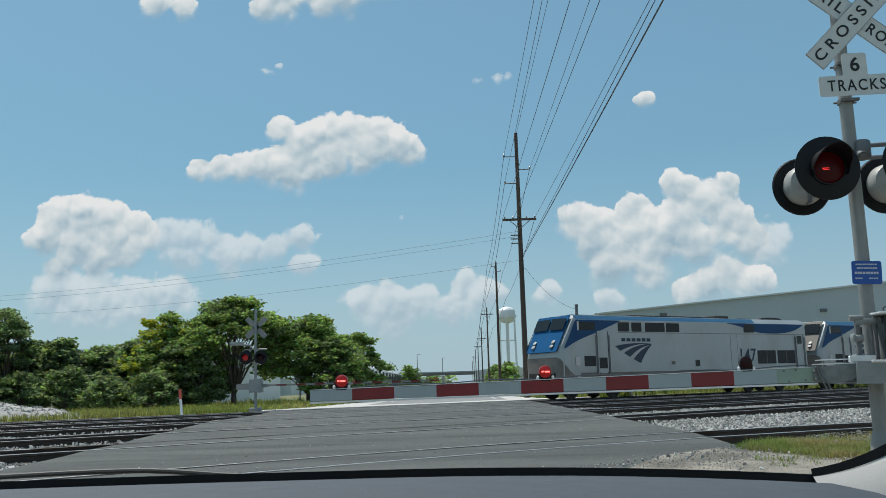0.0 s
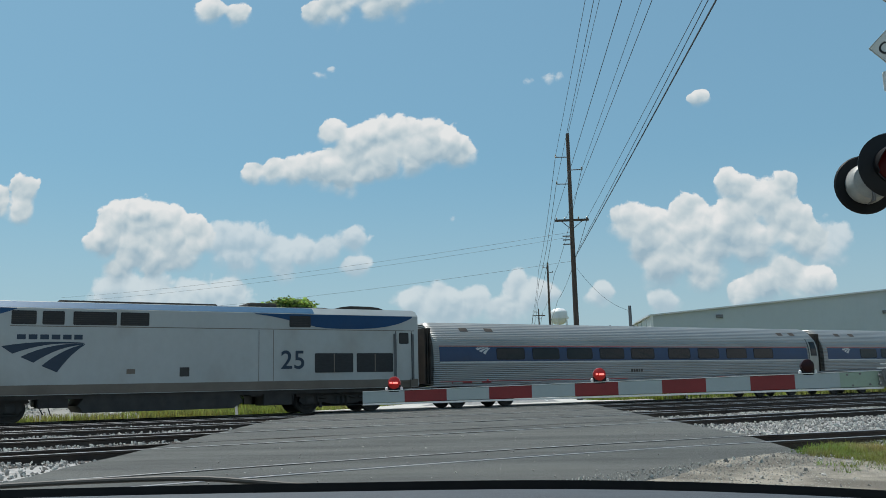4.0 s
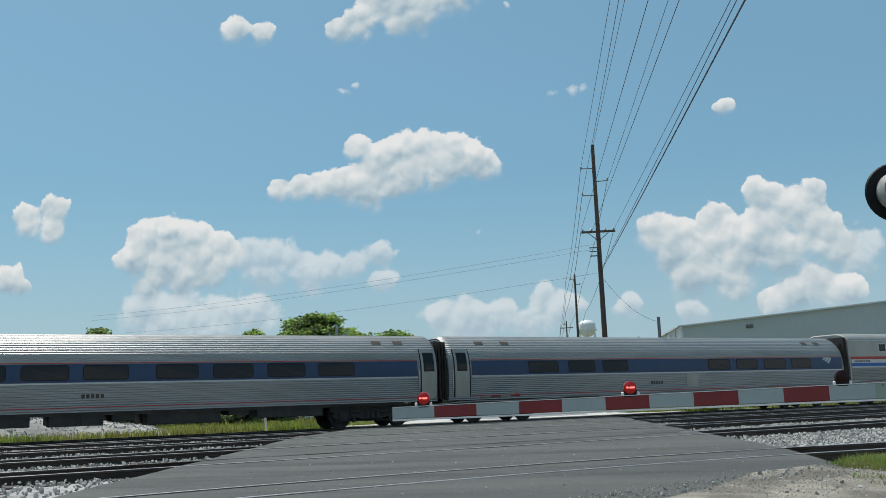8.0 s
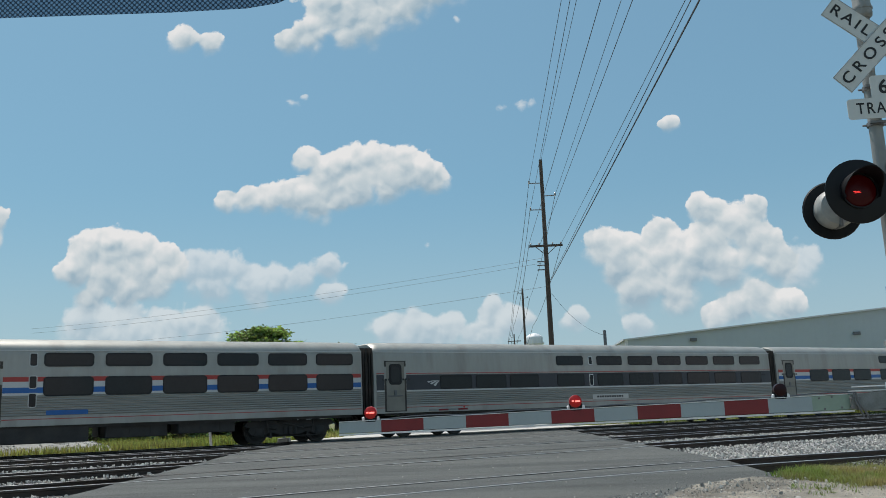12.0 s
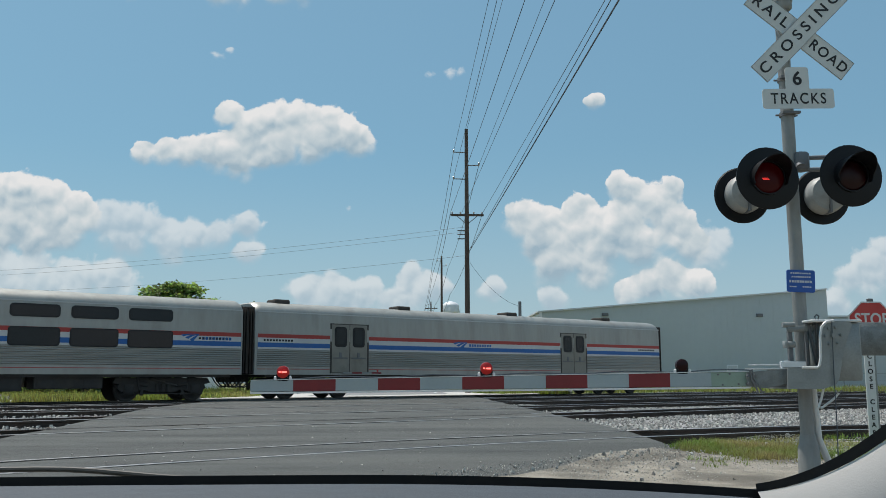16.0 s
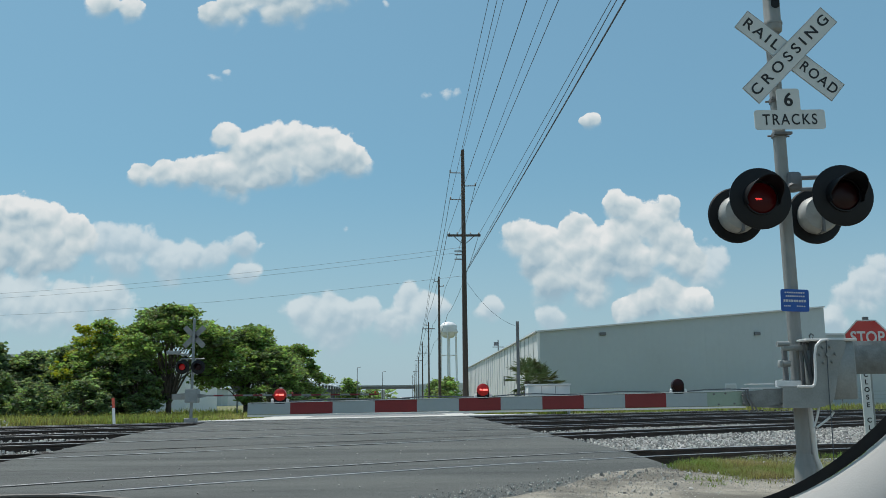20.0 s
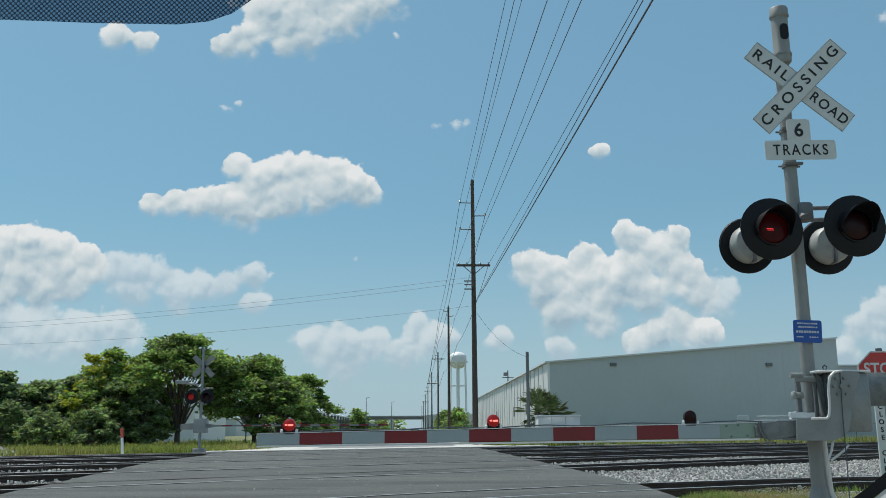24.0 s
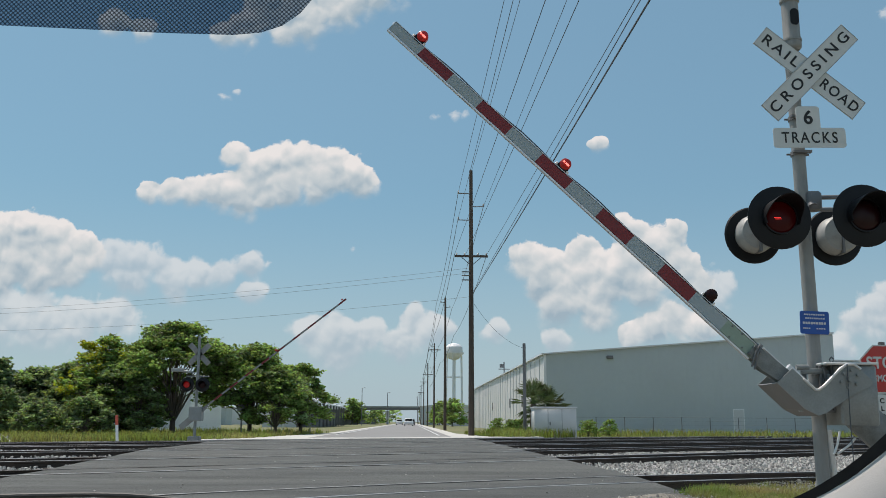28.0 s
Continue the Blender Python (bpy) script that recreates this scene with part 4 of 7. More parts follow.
    lid.box(-0.005, -0.262, 1.789, 0.485, 0.13, 1.812, 0.008)
    lid.box(0.25, -0.266, 1.70, 0.262, -0.246, 1.80)
    part("motor_lid", lid, "conduit", s, "bright edge of the motor housing's lid", True)
    fr = Mesh()
    fr.box(0.0, -0.12, 1.37, 0.022, -0.09, 1.79)
    fr.box(0.10, -0.14, 1.36, 0.118, -0.10, 1.79)
    fr.prism([(0.02, 1.76), (0.045, 1.78), (0.105, 1.40), (0.085, 1.385)], -0.13, -0.11)
    fr.box(0.0, -0.13, 1.36, 0.12, -0.08, 1.382)
    part("mounting_frame", fr, "dark_steel", s, "dark frame between mast and motor housing")
    hook = Mesh()
    hook.path([(0.10, -0.14, 1.81), (0.09, -0.14, 1.845), (0.11, -0.14, 1.865), (0.13, -0.14, 1.85), (0.12, -0.14, 1.82)], 0.008, 6)
    part("lifting_eye", hook, "dark_steel", s, "", True)
    for z, big in ((1.735, True), (1.585, False), (1.40, False)):
        cl = Mesh()
        if big:
            cl.box(-0.17, -0.125, z - 0.028, 0.085, -0.085, z + 0.028, 0.008)
            cl.tube((-0.215, -0.11, z + 0.035), (-0.10, -0.11, z + 0.035), 0.026, n=12)
        else:
            cl.tube((-0.20, -0.10, z), (-0.10, -0.10, z), 0.03, n=12)
            cl.box(-0.205, -0.14, z - 0.035, -0.175, -0.06, z + 0.035, 0.008)
        part("clamp", cl, "galvanised", s, "mast clamp with bolt", True)
    up = Mesh()
    up.box(-0.155, -0.10, 1.42, -0.115, -0.05, 1.72, 0.006)
    part("clamp_bar", up, "dark_steel", s)
    dl = Mesh()
    dl.path([(0.175, -0.30, 1.79), (0.165, -0.30, 1.30), (0.17, -0.29, 0.9), (0.16, -0.28, 0.3), (0.02, -0.2, 0.2)], 0.005, 6)
    part("thin_cable", dl, "wire", s, "thin dark cable down the front", True)
    wr = Mesh()
    wr.path([(0.10, -0.22, 1.19), (0.07, -0.22, 1.08), (0.035, -0.22, 0.995), (0.06, -0.22, 0.99), (0.19, -0.22, 1.08), (0.235, -0.22, 1.13), (0.21, -0.22, 1.15)], 0.011)
    wr.path([(0.10, 0.02, 1.2), (0.13, 0.02, 0.7), (0.24, 0.05, 0.45)], 0.035, 10)
    part("cable", wr, "conduit", s, "pale cable loop", True)


GATE_PIVOT = (3.93, 8.45, 1.645)


def make_gate():
    """The arm with its holder and counterweight turns about the pivot; the arm runs to -x."""
    px, py, pz = GATE_PIVOT
    g = thing("crossing_gate", "red and white striped crossing gate arm with three red lamps", "gate", pose(*GATE_PIVOT))
    slope = 0.0125
    zc = lambda x: 1.205 - pz + slope * (x + 1.45)     # arm's centre line in world x
    half = lambda x: 0.051 + 0.017 * (x + 1.45) / 4.62     # the arm tapers towards its tip
    x = -1.45
    k = 0
    stripe = 0.386
    x_end = 3.17
    while x < x_end - 0.01:
        nx = min(x + stripe, x_end)
        if x > 2.5:
            nx = x_end if x > 2.78 else 2.79
        mt = "arm_green" if x > 2.78 else ("arm_white" if k % 2 == 0 else "arm_red")
        b = Mesh()
        out = [(-0.012, 1), (0.012, 1), (0.018, 0.92), (0.018, -0.92), (0.012, -1), (-0.012, -1), (-0.018, -0.92), (-0.018, 0.92)]
        b.loft([[(xx - px, u, zc(xx) + v * half(xx)) for u, v in out] for xx in (x, nx)])
        part("arm_section", b, mt, g, {"arm_green": "pale green fibreglass root of the arm", "arm_white": "bluish white reflective stripe", "arm_red": "dark red reflective stripe"}[mt])
        x = nx
        k += 1
    for up, lo, hi in ((1, 0.000, 0.006), (-1, 0.003, 0.019)):
        tr = Mesh()
        tr.loft([[(xx - px, u, zc(xx) + up * (half(xx) + v)) for u, v in ((-0.022, lo), (0.022, lo), (0.022, hi), (-0.022, hi))] for xx in (-1.45, 3.16)])
        part("edge_trim", tr, "alu", g, "bright metal edging along the arm")
    cb = Mesh()
    pts = [(xx - px, 0.0, zc(xx) + half(xx) + 0.016 + 0.009 * math.sin(xx * 7)) for xx in [-1.2 + i * 0.2 for i in range(23)]]
    cb.path(pts, 0.006)
    part("lamp_cable", cb, "wire", g)
    for lx, on in ((-1.16, True), (0.705, True), (2.53, False)):
        u = thing("gate_lamp", "", "")
        u.parent = g
        u.matrix_basis = pose(lx - px, 0, zc(lx) + half(lx) + 0.072)
        lb = Mesh()
        lb.lathe([(0.005, 0.040), (0.04, 0.034), (0.056, 0.02), (0.058, -0.02), (0.056, -0.035), (0.02, -0.04)], 20, pose(0, 0, 0, 90))
        part("lens", lb, "lens_on" if on else "lens_off", u, "round red lamp lens", True)
        if on:
            q = Mesh()
            q.box(-0.034, -0.052, -0.006, -0.016, -0.036, 0.008)
            q.box(-0.006, -0.052, -0.008, 0.038, -0.036, 0.007)
            part("led", q, "led", u, "bright glowing light")
        st = Mesh()
        st.box(-0.05, -0.02, -0.085, 0.05, 0.02, -0.045, 0.006)
        st.box(-0.058, -0.012, -0.07, -0.04, 0.012, -0.02)
        st.box(0.04, -0.012, -0.07, 0.058, 0.012, -0.02)
        part("bracket", st, "black_paint", u)
        for a in (-1, 1):
            wb = Mesh()
            wb.lathe([(0.004, 0.02), (0.013, 0.012), (0.013, -0.01), (0.004, -0.014)], 10, pose(a * 0.068, -0.01, -0.055))
            part("clip", wb, "trim_white", u, "", True)
    # holder: adapter at the arm's root, side plates, counterweights behind
    outline = [(3.486, 1.367), (3.76, 1.364), (3.785, 1.385), (3.80, 1.46), (3.806, 1.66), (3.825, 1.74), (3.87, 1.785), (3.942, 1.797), (4.10, 1.79), (4.115, 1.76),
               (4.04, 1.58), (3.965, 1.27), (3.93, 1.21), (3.80, 1.168), (3.472, 1.171)]
    for y0 in (-0.11, 0.36):
        sp = Mesh()
        sp.prism([(xx - px, zz - pz) for xx, zz in outline], y0, y0 + 0.012)
        part("side_plate", sp, "galvanised", g, "galvanised side plate of the gate support")
        rim = Mesh()
        rim.path([(xx - px, y0 - 0.004, zz - pz) for xx, zz in ((3.62, 1.366), (3.76, 1.366), (3.783, 1.386), (3.798, 1.46), (3.804, 1.66), (3.823, 1.742), (3.87, 1.788), (3.942, 1.80))], 0.0135, 8)
        part("rolled_edge", rim, "conduit", g, "bright rolled edge of the side plate", True)
    fl = Mesh()
    fl.box(3.478 - px, -0.098, 1.172 - pz, 3.80 - px, 0.36, 1.184 - pz)
    fl.prism([(3.80 - px, 1.172 - pz), (3.80 - px, 1.184 - pz), (3.93 - px, 1.222 - pz), (3.935 - px, 1.21 - pz)], -0.098, 0.36)
    part("bottom_plate", fl, "dark_steel", g, "dark plate between the side plates")
    ad = Mesh()
    for y0 in (-0.05, 0.04):
        ad.prism([(3.12 - px, zc(3.15) - 0.06), (3.12 - px, zc(3.15) + 0.06), (3.62 - px, zc(3.15) + 0.10), (3.62 - px, zc(3.15) - 0.02), (3.30 - px, zc(3.15) - 0.085)], y0, y0 + 0.010)
    part("adapter", ad, "weight_steel", g, "steel straps that grip the arm's root", True)
    for bx in (3.13, 3.19, 3.52, 3.58):
        for dz in (-0.045, 0.03):
            bo = Mesh()
            bo.tube((bx - px, -0.075, zc(3.15) + dz), (bx - px, 0.075, zc(3.15) + dz), 0.012, n=8)
            part("bolt", bo, "dark_steel", g)
    for k, (x0, x1, z0) in enumerate(((3.145, 3.20, 0.085), (3.165, 3.235, 0.088))):
        st = Mesh()
        st.path([(x0 - px, -0.065, zc(3.15) + z0), (x0 + 0.012 - px, -0.072, zc(3.15)), (x1 - px, -0.068, zc(3.15) - 0.09), (x1 + 0.02 - px, -0.06, zc(3.15) - 0.13)], 0.008, 6)
        part("strap", st, "dark_steel", g, "dark hanging strap", True)
    for bx, bz in ((2.86, 0.045), (2.97, 0.05), (3.05, -0.045), (2.90, -0.05)):
        bo = Mesh()
        bo.tube((bx - px, -0.026, zc(bx) + bz), (bx - px, -0.016, zc(bx) + bz), 0.009, n=8)
        part("bolt", bo, "dark_steel", g)
    tray = Mesh()
    tray.box(3.20 - px, -0.02, 1.352 - pz, 3.50 - px, 0.20, 1.362 - pz)
    tray.box(3.27 - px, 0.10, 1.392 - pz, 3.52 - px, 0.30, 1.402 - pz)
    tray.box(3.48 - px, 0.02, 1.368 - pz, 3.72 - px, 0.06, 1.425 - pz, 0.004)
    part("shear_bracket", tray, "alu", g, "pale bracket plates at the arm's root")
    w = Mesh()
    w.box(4.06 - px, 0.375, -0.155, 5.15 - px, 0.435, 0.17, 0.008)
    part("counterweight", w, "weight_steel", g, "mottled grey steel counterweight plank", True)
    for bx, bz, r in ((3.930, 0.015, 0.026), (3.885, 0.085, 0.014), (3.955, 0.09, 0.013), (3.855, 0.015, 0.015), (3.885, -0.06, 0.013), (3.965, -0.055, 0.011), (4.0, 0.02, 0.012)):
        bo = Mesh()
        bo.tube((bx - px, -0.135, bz), (bx - px, -0.095, bz), r, n=8)
        part("bolt", bo, "galvanised", g)
    return g


# ---- train ----
# A vehicle's own space: x from its front end backwards, y across (the crossing's side is -y), z from the rail top.
def side_panel(prof, x0, x1, z0, z1, out=0.006, n=4, side=-1, thick=0.02):
    """A thin plate that follows the body side."""
    g = Mesh()
    hw = lambda z: prof(z)
    ring = []
    for i in range(n + 1):
        z = z0 + (z1 - z0) * i / n
        ring.append((hw(z) + out, z))
    pts = [(x0, side * h, z) for h, z in ring] + [(x1, side * h, z) for h, z in ring] + [(x0, side * (h - thick), z) for h, z in ring] + [(x1, side * (h - thick), z) for h, z in ring]
    k = n + 1
    f = [(i, k + i, k + i + 1, i + 1) for i in range(n)]
    f += [(2 * k + i, 2 * k + i + 1, 3 * k + i + 1, 3 * k + i) for i in range(n)]
    f += [(0, 2 * k, 3 * k, k), (n, k + n, 3 * k + n, 2 * k + n)]
    f += [(i, i + 1, 2 * k + i + 1, 2 * k + i) for i in range(n)] + [(k + i, 3 * k + i, 3 * k + i + 1, k + i + 1) for i in range(n)]
    return g.add(pts, f)


def side_shape(prof, outline, out=0.006, side=-1):
    """A plate of any outline in x, z laid on the body side."""
    g = Mesh()
    n = len(outline)
    g.add([(x, side * (prof(z) + out), z) for x, z in outline] + [(x, side * (prof(z) - 0.02), z) for x, z in outline],
          [tuple(range(n)), tuple(range(2 * n - 1, n - 1, -1))] + [(i, n + i, n + (i + 1) % n, (i + 1) % n) for i in range(n)])
    return g


def side_field(prof, columns, out=0.012, side=-1, n=6):
    """A painted field that follows the body side, from columns of x, lower and upper edge."""
    g = Mesh()
    for x, lo, hi in columns:
        g.v += [(x, side * (prof(lo + (hi - lo) * i / n) + out), lo + (hi - lo) * i / n) for i in range(n + 1)]
    g.f += [(c * (n + 1) + i, (c + 1) * (n + 1) + i, (c + 1) * (n + 1) + i + 1, c * (n + 1) + i + 1) for c in range(len(columns) - 1) for i in range(n)]
    return g


def framed_window(car, prof, xc, zc, w, h, side, frame_mat="black_paint", r=0.07, rim=0.035, label="dark tinted window"):
    fr = side_shape(prof, [(xc + x, zc + z) for x, z in rounded(w + 2 * rim, h + 2 * rim, r + rim)], 0.012, side)
    win = part("window", fr, frame_mat, car, label)
    gl = side_shape(prof, [(xc + x, zc + z) for x, z in rounded(w, h, r)], 0.017, side)
    part("pane", gl, "window_dark", win)
    return win


def truck(car, xc, base, wheel_r=0.46, dark="loco_dark"):
    fr = Mesh()
    for s in (-1, 1):
        y = s * 1.02
        fr.prism([(xc - base / 2 - 0.45, 0.50), (xc - base / 2 - 0.35, 0.72), (xc - 0.5, 0.74), (xc - 0.3, 0.62), (xc + 0.3, 0.62), (xc + 0.5, 0.74), (xc + base / 2 + 0.35, 0.72), (xc + base / 2 + 0.45, 0.50),
                  (xc + base / 2 + 0.28, 0.36), (xc + base / 2 - 0.28, 0.36), (xc + base / 2 - 0.5, 0.46), (xc + 0.4, 0.34), (xc - 0.4, 0.34), (xc - base / 2 + 0.5, 0.46), (xc - base / 2 + 0.28, 0.36), (xc - base / 2 - 0.28, 0.36)], y - 0.07, y + 0.07)
        for dx in (-base / 2, base / 2):
            fr.lathe([(0.16, 0), (0.16, 0.08), (0.10, 0.11), (0.02, 0.11)], 12, pose(xc + dx, y - 0.07 * (1 if s < 0 else -1), wheel_r, 90 if s < 0 else -90))
        for dx in (-0.22, 0, 0.22):
            fr.lathe([(0.075, 0.36), (0.085, 0.42), (0.075, 0.48), (0.085, 0.54), (0.075, 0.60), (0.085, 0.66)], 10, pose(xc + dx, y + s * 0.09, 0))
        # upper frame, brake cylinders, journal covers, damper and tie rod outside the wheels
        fr.prism([(xc - base / 2 - 0.62, 0.70), (xc - base / 2 - 0.50, 0.90), (xc + base / 2 + 0.50, 0.90), (xc + base / 2 + 0.62, 0.70), (xc + base / 2 + 0.3, 0.62), (xc - base / 2 - 0.3, 0.62)], y - 0.10, y + 0.10)
        for dx in (-base / 2, base / 2):
            fr.box(xc + dx - 0.20, y - 0.13, wheel_r - 0.17, xc + dx + 0.20, y + 0.13, wheel_r + 0.20, 0.04)
            k = 1 if dx < 0 else -1
            fr.tube((xc + dx + k * 0.32, y + s * 0.05, 0.68), (xc + dx + k * 0.72, y + s * 0.05, 0.62), 0.10, 0.09, 10)
            fr.tube((xc + dx + k * 0.28, y + s * 0.10, 0.92), (xc + dx + k * 0.36, y + s * 0.13, 0.45), 0.04, 0.03, 8)
            fr.box(xc + dx + k * 0.50 - 0.05, y - 0.06, 0.22, xc + dx + k * 0.50 + 0.05, y + 0.06, 0.55)
        fr.tube((xc - base / 2 - 0.3, y + s * 0.07, 0.28), (xc + base / 2 + 0.3, y + s * 0.07, 0.28), 0.022, n=6)
        fr.tube((xc - 0.55, y + s * 0.14, 0.86), (xc + 0.55, y + s * 0.14, 0.58), 0.045, 0.04, 8)
    fr.box(xc - 0.35, -1.0, 0.45, xc + 0.35, 1.0, 0.95)
    fr.box(xc - base / 2 - 0.1, -0.62, 0.30, xc + base / 2 + 0.1, 0.62, 0.86, 0.05)
    tk = part("truck", fr, dark, car, "grimy dark bogie", True)
    for dx in (-base / 2, base / 2):
        w = Mesh()
        for s in (-1, 1):
            w.lathe([(0.10, -0.06), (wheel_r - 0.05, -0.05), (wheel_r + 0.028, -0.065), (wheel_r + 0.02, -0.03), (wheel_r, -0.02), (wheel_r - 0.005, 0.06), (wheel_r - 0.07, 0.065), (wheel_r - 0.12, 0.03), (0.10, 0.045)], 28,
                    pose(xc + dx, s * 0.76, wheel_r, 90 if s < 0 else -90))
        w.tube((xc + dx, -0.76, wheel_r), (xc + dx, 0.76, wheel_r), 0.09, n=12)
        part("wheelset", w, dark, tk, "", True)
    return tk


def logo(car, prof, x, z, k, mats, side=-1):
    """Three curved bands that sweep to a point."""
    def arc(p0, p1, p2, n=7):
        return [(p0[0] * (1 - t) ** 2 + 2 * p1[0] * t * (1 - t) + p2[0] * t * t, p0[1] * (1 - t) ** 2 + 2 * p1[1] * t * (1 - t) + p2[1] * t * t) for t in [q / n for q in range(n + 1)]]
    bands = ((arc((-0.95, 0.36), (-0.1, 0.52), (0.95, 0.45)), arc((0.60, 0.43), (-0.05, 0.44), (-0.70, 0.18))),
             (arc((-0.52, 0.10), (0.10, 0.44), (0.95, 0.44)), arc((0.88, 0.40), (0.30, 0.34), (-0.22, -0.04))),
             (arc((-0.04, -0.12), (0.42, 0.30), (0.95, 0.42)), arc((0.95, 0.40), (0.60, 0.16), (0.32, -0.28))))
    for upper, lower in bands:
        part("logo_band", side_shape(prof, [(x + u * k, z + v * k) for u, v in upper + lower], 0.011, side), mats, car, "curved band of the emblem")


def car_ends(car, prof, length, top, mat="diaphragm", hw=1.25):
    for x0, x1 in ((-0.28, 0.02), (length - 0.02, length + 0.28)):
        d = Mesh()
        n = 5
        for i in range(n):
            a = x0 + (x1 - x0) * i / n
            d.box(a, -hw + 0.12 * (i % 2), 1.05, a + (x1 - x0) / n * 0.8, hw - 0.12 * (i % 2), top - 0.25 - 0.08 * (i % 2), 0.03)
        part("diaphragm", d, mat, car, "dark ribbed gangway bellows")
    for x in (-0.1, length + 0.1):
        h = Mesh()
        for y in (-0.75, -0.45, 0.4, 0.7):
            pts = [(x - 0.45 + 0.9 * i / 6, y, 0.95 - 0.45 * math.sin(math.pi * i / 6)) for i in range(7)]
            h.path(pts, 0.028)
        h.box(x - 0.5, -0.16, 0.72, x + 0.5, 0.16, 1.02, 0.04)
        part("coupler", h, "loco_dark", car, "dark coupler and hanging hoses")


def under_boxes(car, spans, seed, z_top=1.0):
    rng = random.Random(seed)
    for x0, x1, zb in spans:
        g = Mesh()
        g.box(x0, -1.32, zb, x1, -0.25, z_top, 0.03)
        g.box(x0 + 0.05, 0.25, zb + 0.05, x1 - 0.05, 1.32, z_top, 0.03)
        n = max(1, int((x1 - x0) / 0.7))
        for i in range(n):
            a = x0 + (x1 - x0) * (i + 0.15) / n
            g.box(a, -1.34, zb + 0.08, a + (x1 - x0) / n * 0.7, -1.31, z_top - 0.14)
        part("equipment_box", g, "loco_dark", car, "dark underfloor equipment box")


def body_shell(name, prof, length, z0, z1, mat, car, label="", taper=0.06, n=14, cap=0.0):
    """The body as a loft of its side profile; prof(z) gives the half width."""
    zs = [z0 + (z1 - z0) * (1 - (1 - i / n) ** 1.6) for i in range(n + 1)]
    ring = [(-prof(z), z) for z in zs] + [(prof(z), z) for z in reversed(zs)]
    rings = []
    for x, k in ((0, 1 - taper), (0.12, 1 - taper * 0.2), (0.3, 1.0), (length - 0.3, 1.0), (length - 0.12, 1 - taper * 0.2), (length, 1 - taper)):
        rings.append([(x, y * k, z0 + (z - z0) * (1 - (1 - k) * 0.5)) for y, z in ring])
    return part(name, Mesh().loft(rings), mat, car, label, True)


def amfleet_prof(z):
    """Half width of the tube-like body."""
    if z < 2.1:
        return 1.60 - 0.075 * ((2.1 - z) / 1.1) ** 2
    u = (z - 2.1) / 1.72
    return 1.60 * math.sqrt(max(0.0, 1 - 0.92 * u ** 2.6)) if u < 1 else 0.45


def box_prof(z):
    """Half width of the tall flat-sided body."""
    if z < 3.56:
        return 1.555 - 0.02 * rise(2.6, 3.56, z)
    u = min(1.0, (z - 3.56) / 0.52)
    return 1.535 - 0.95 * (1 - math.sqrt(max(0, 1 - u * u)))


CAR_LEN = 25.45


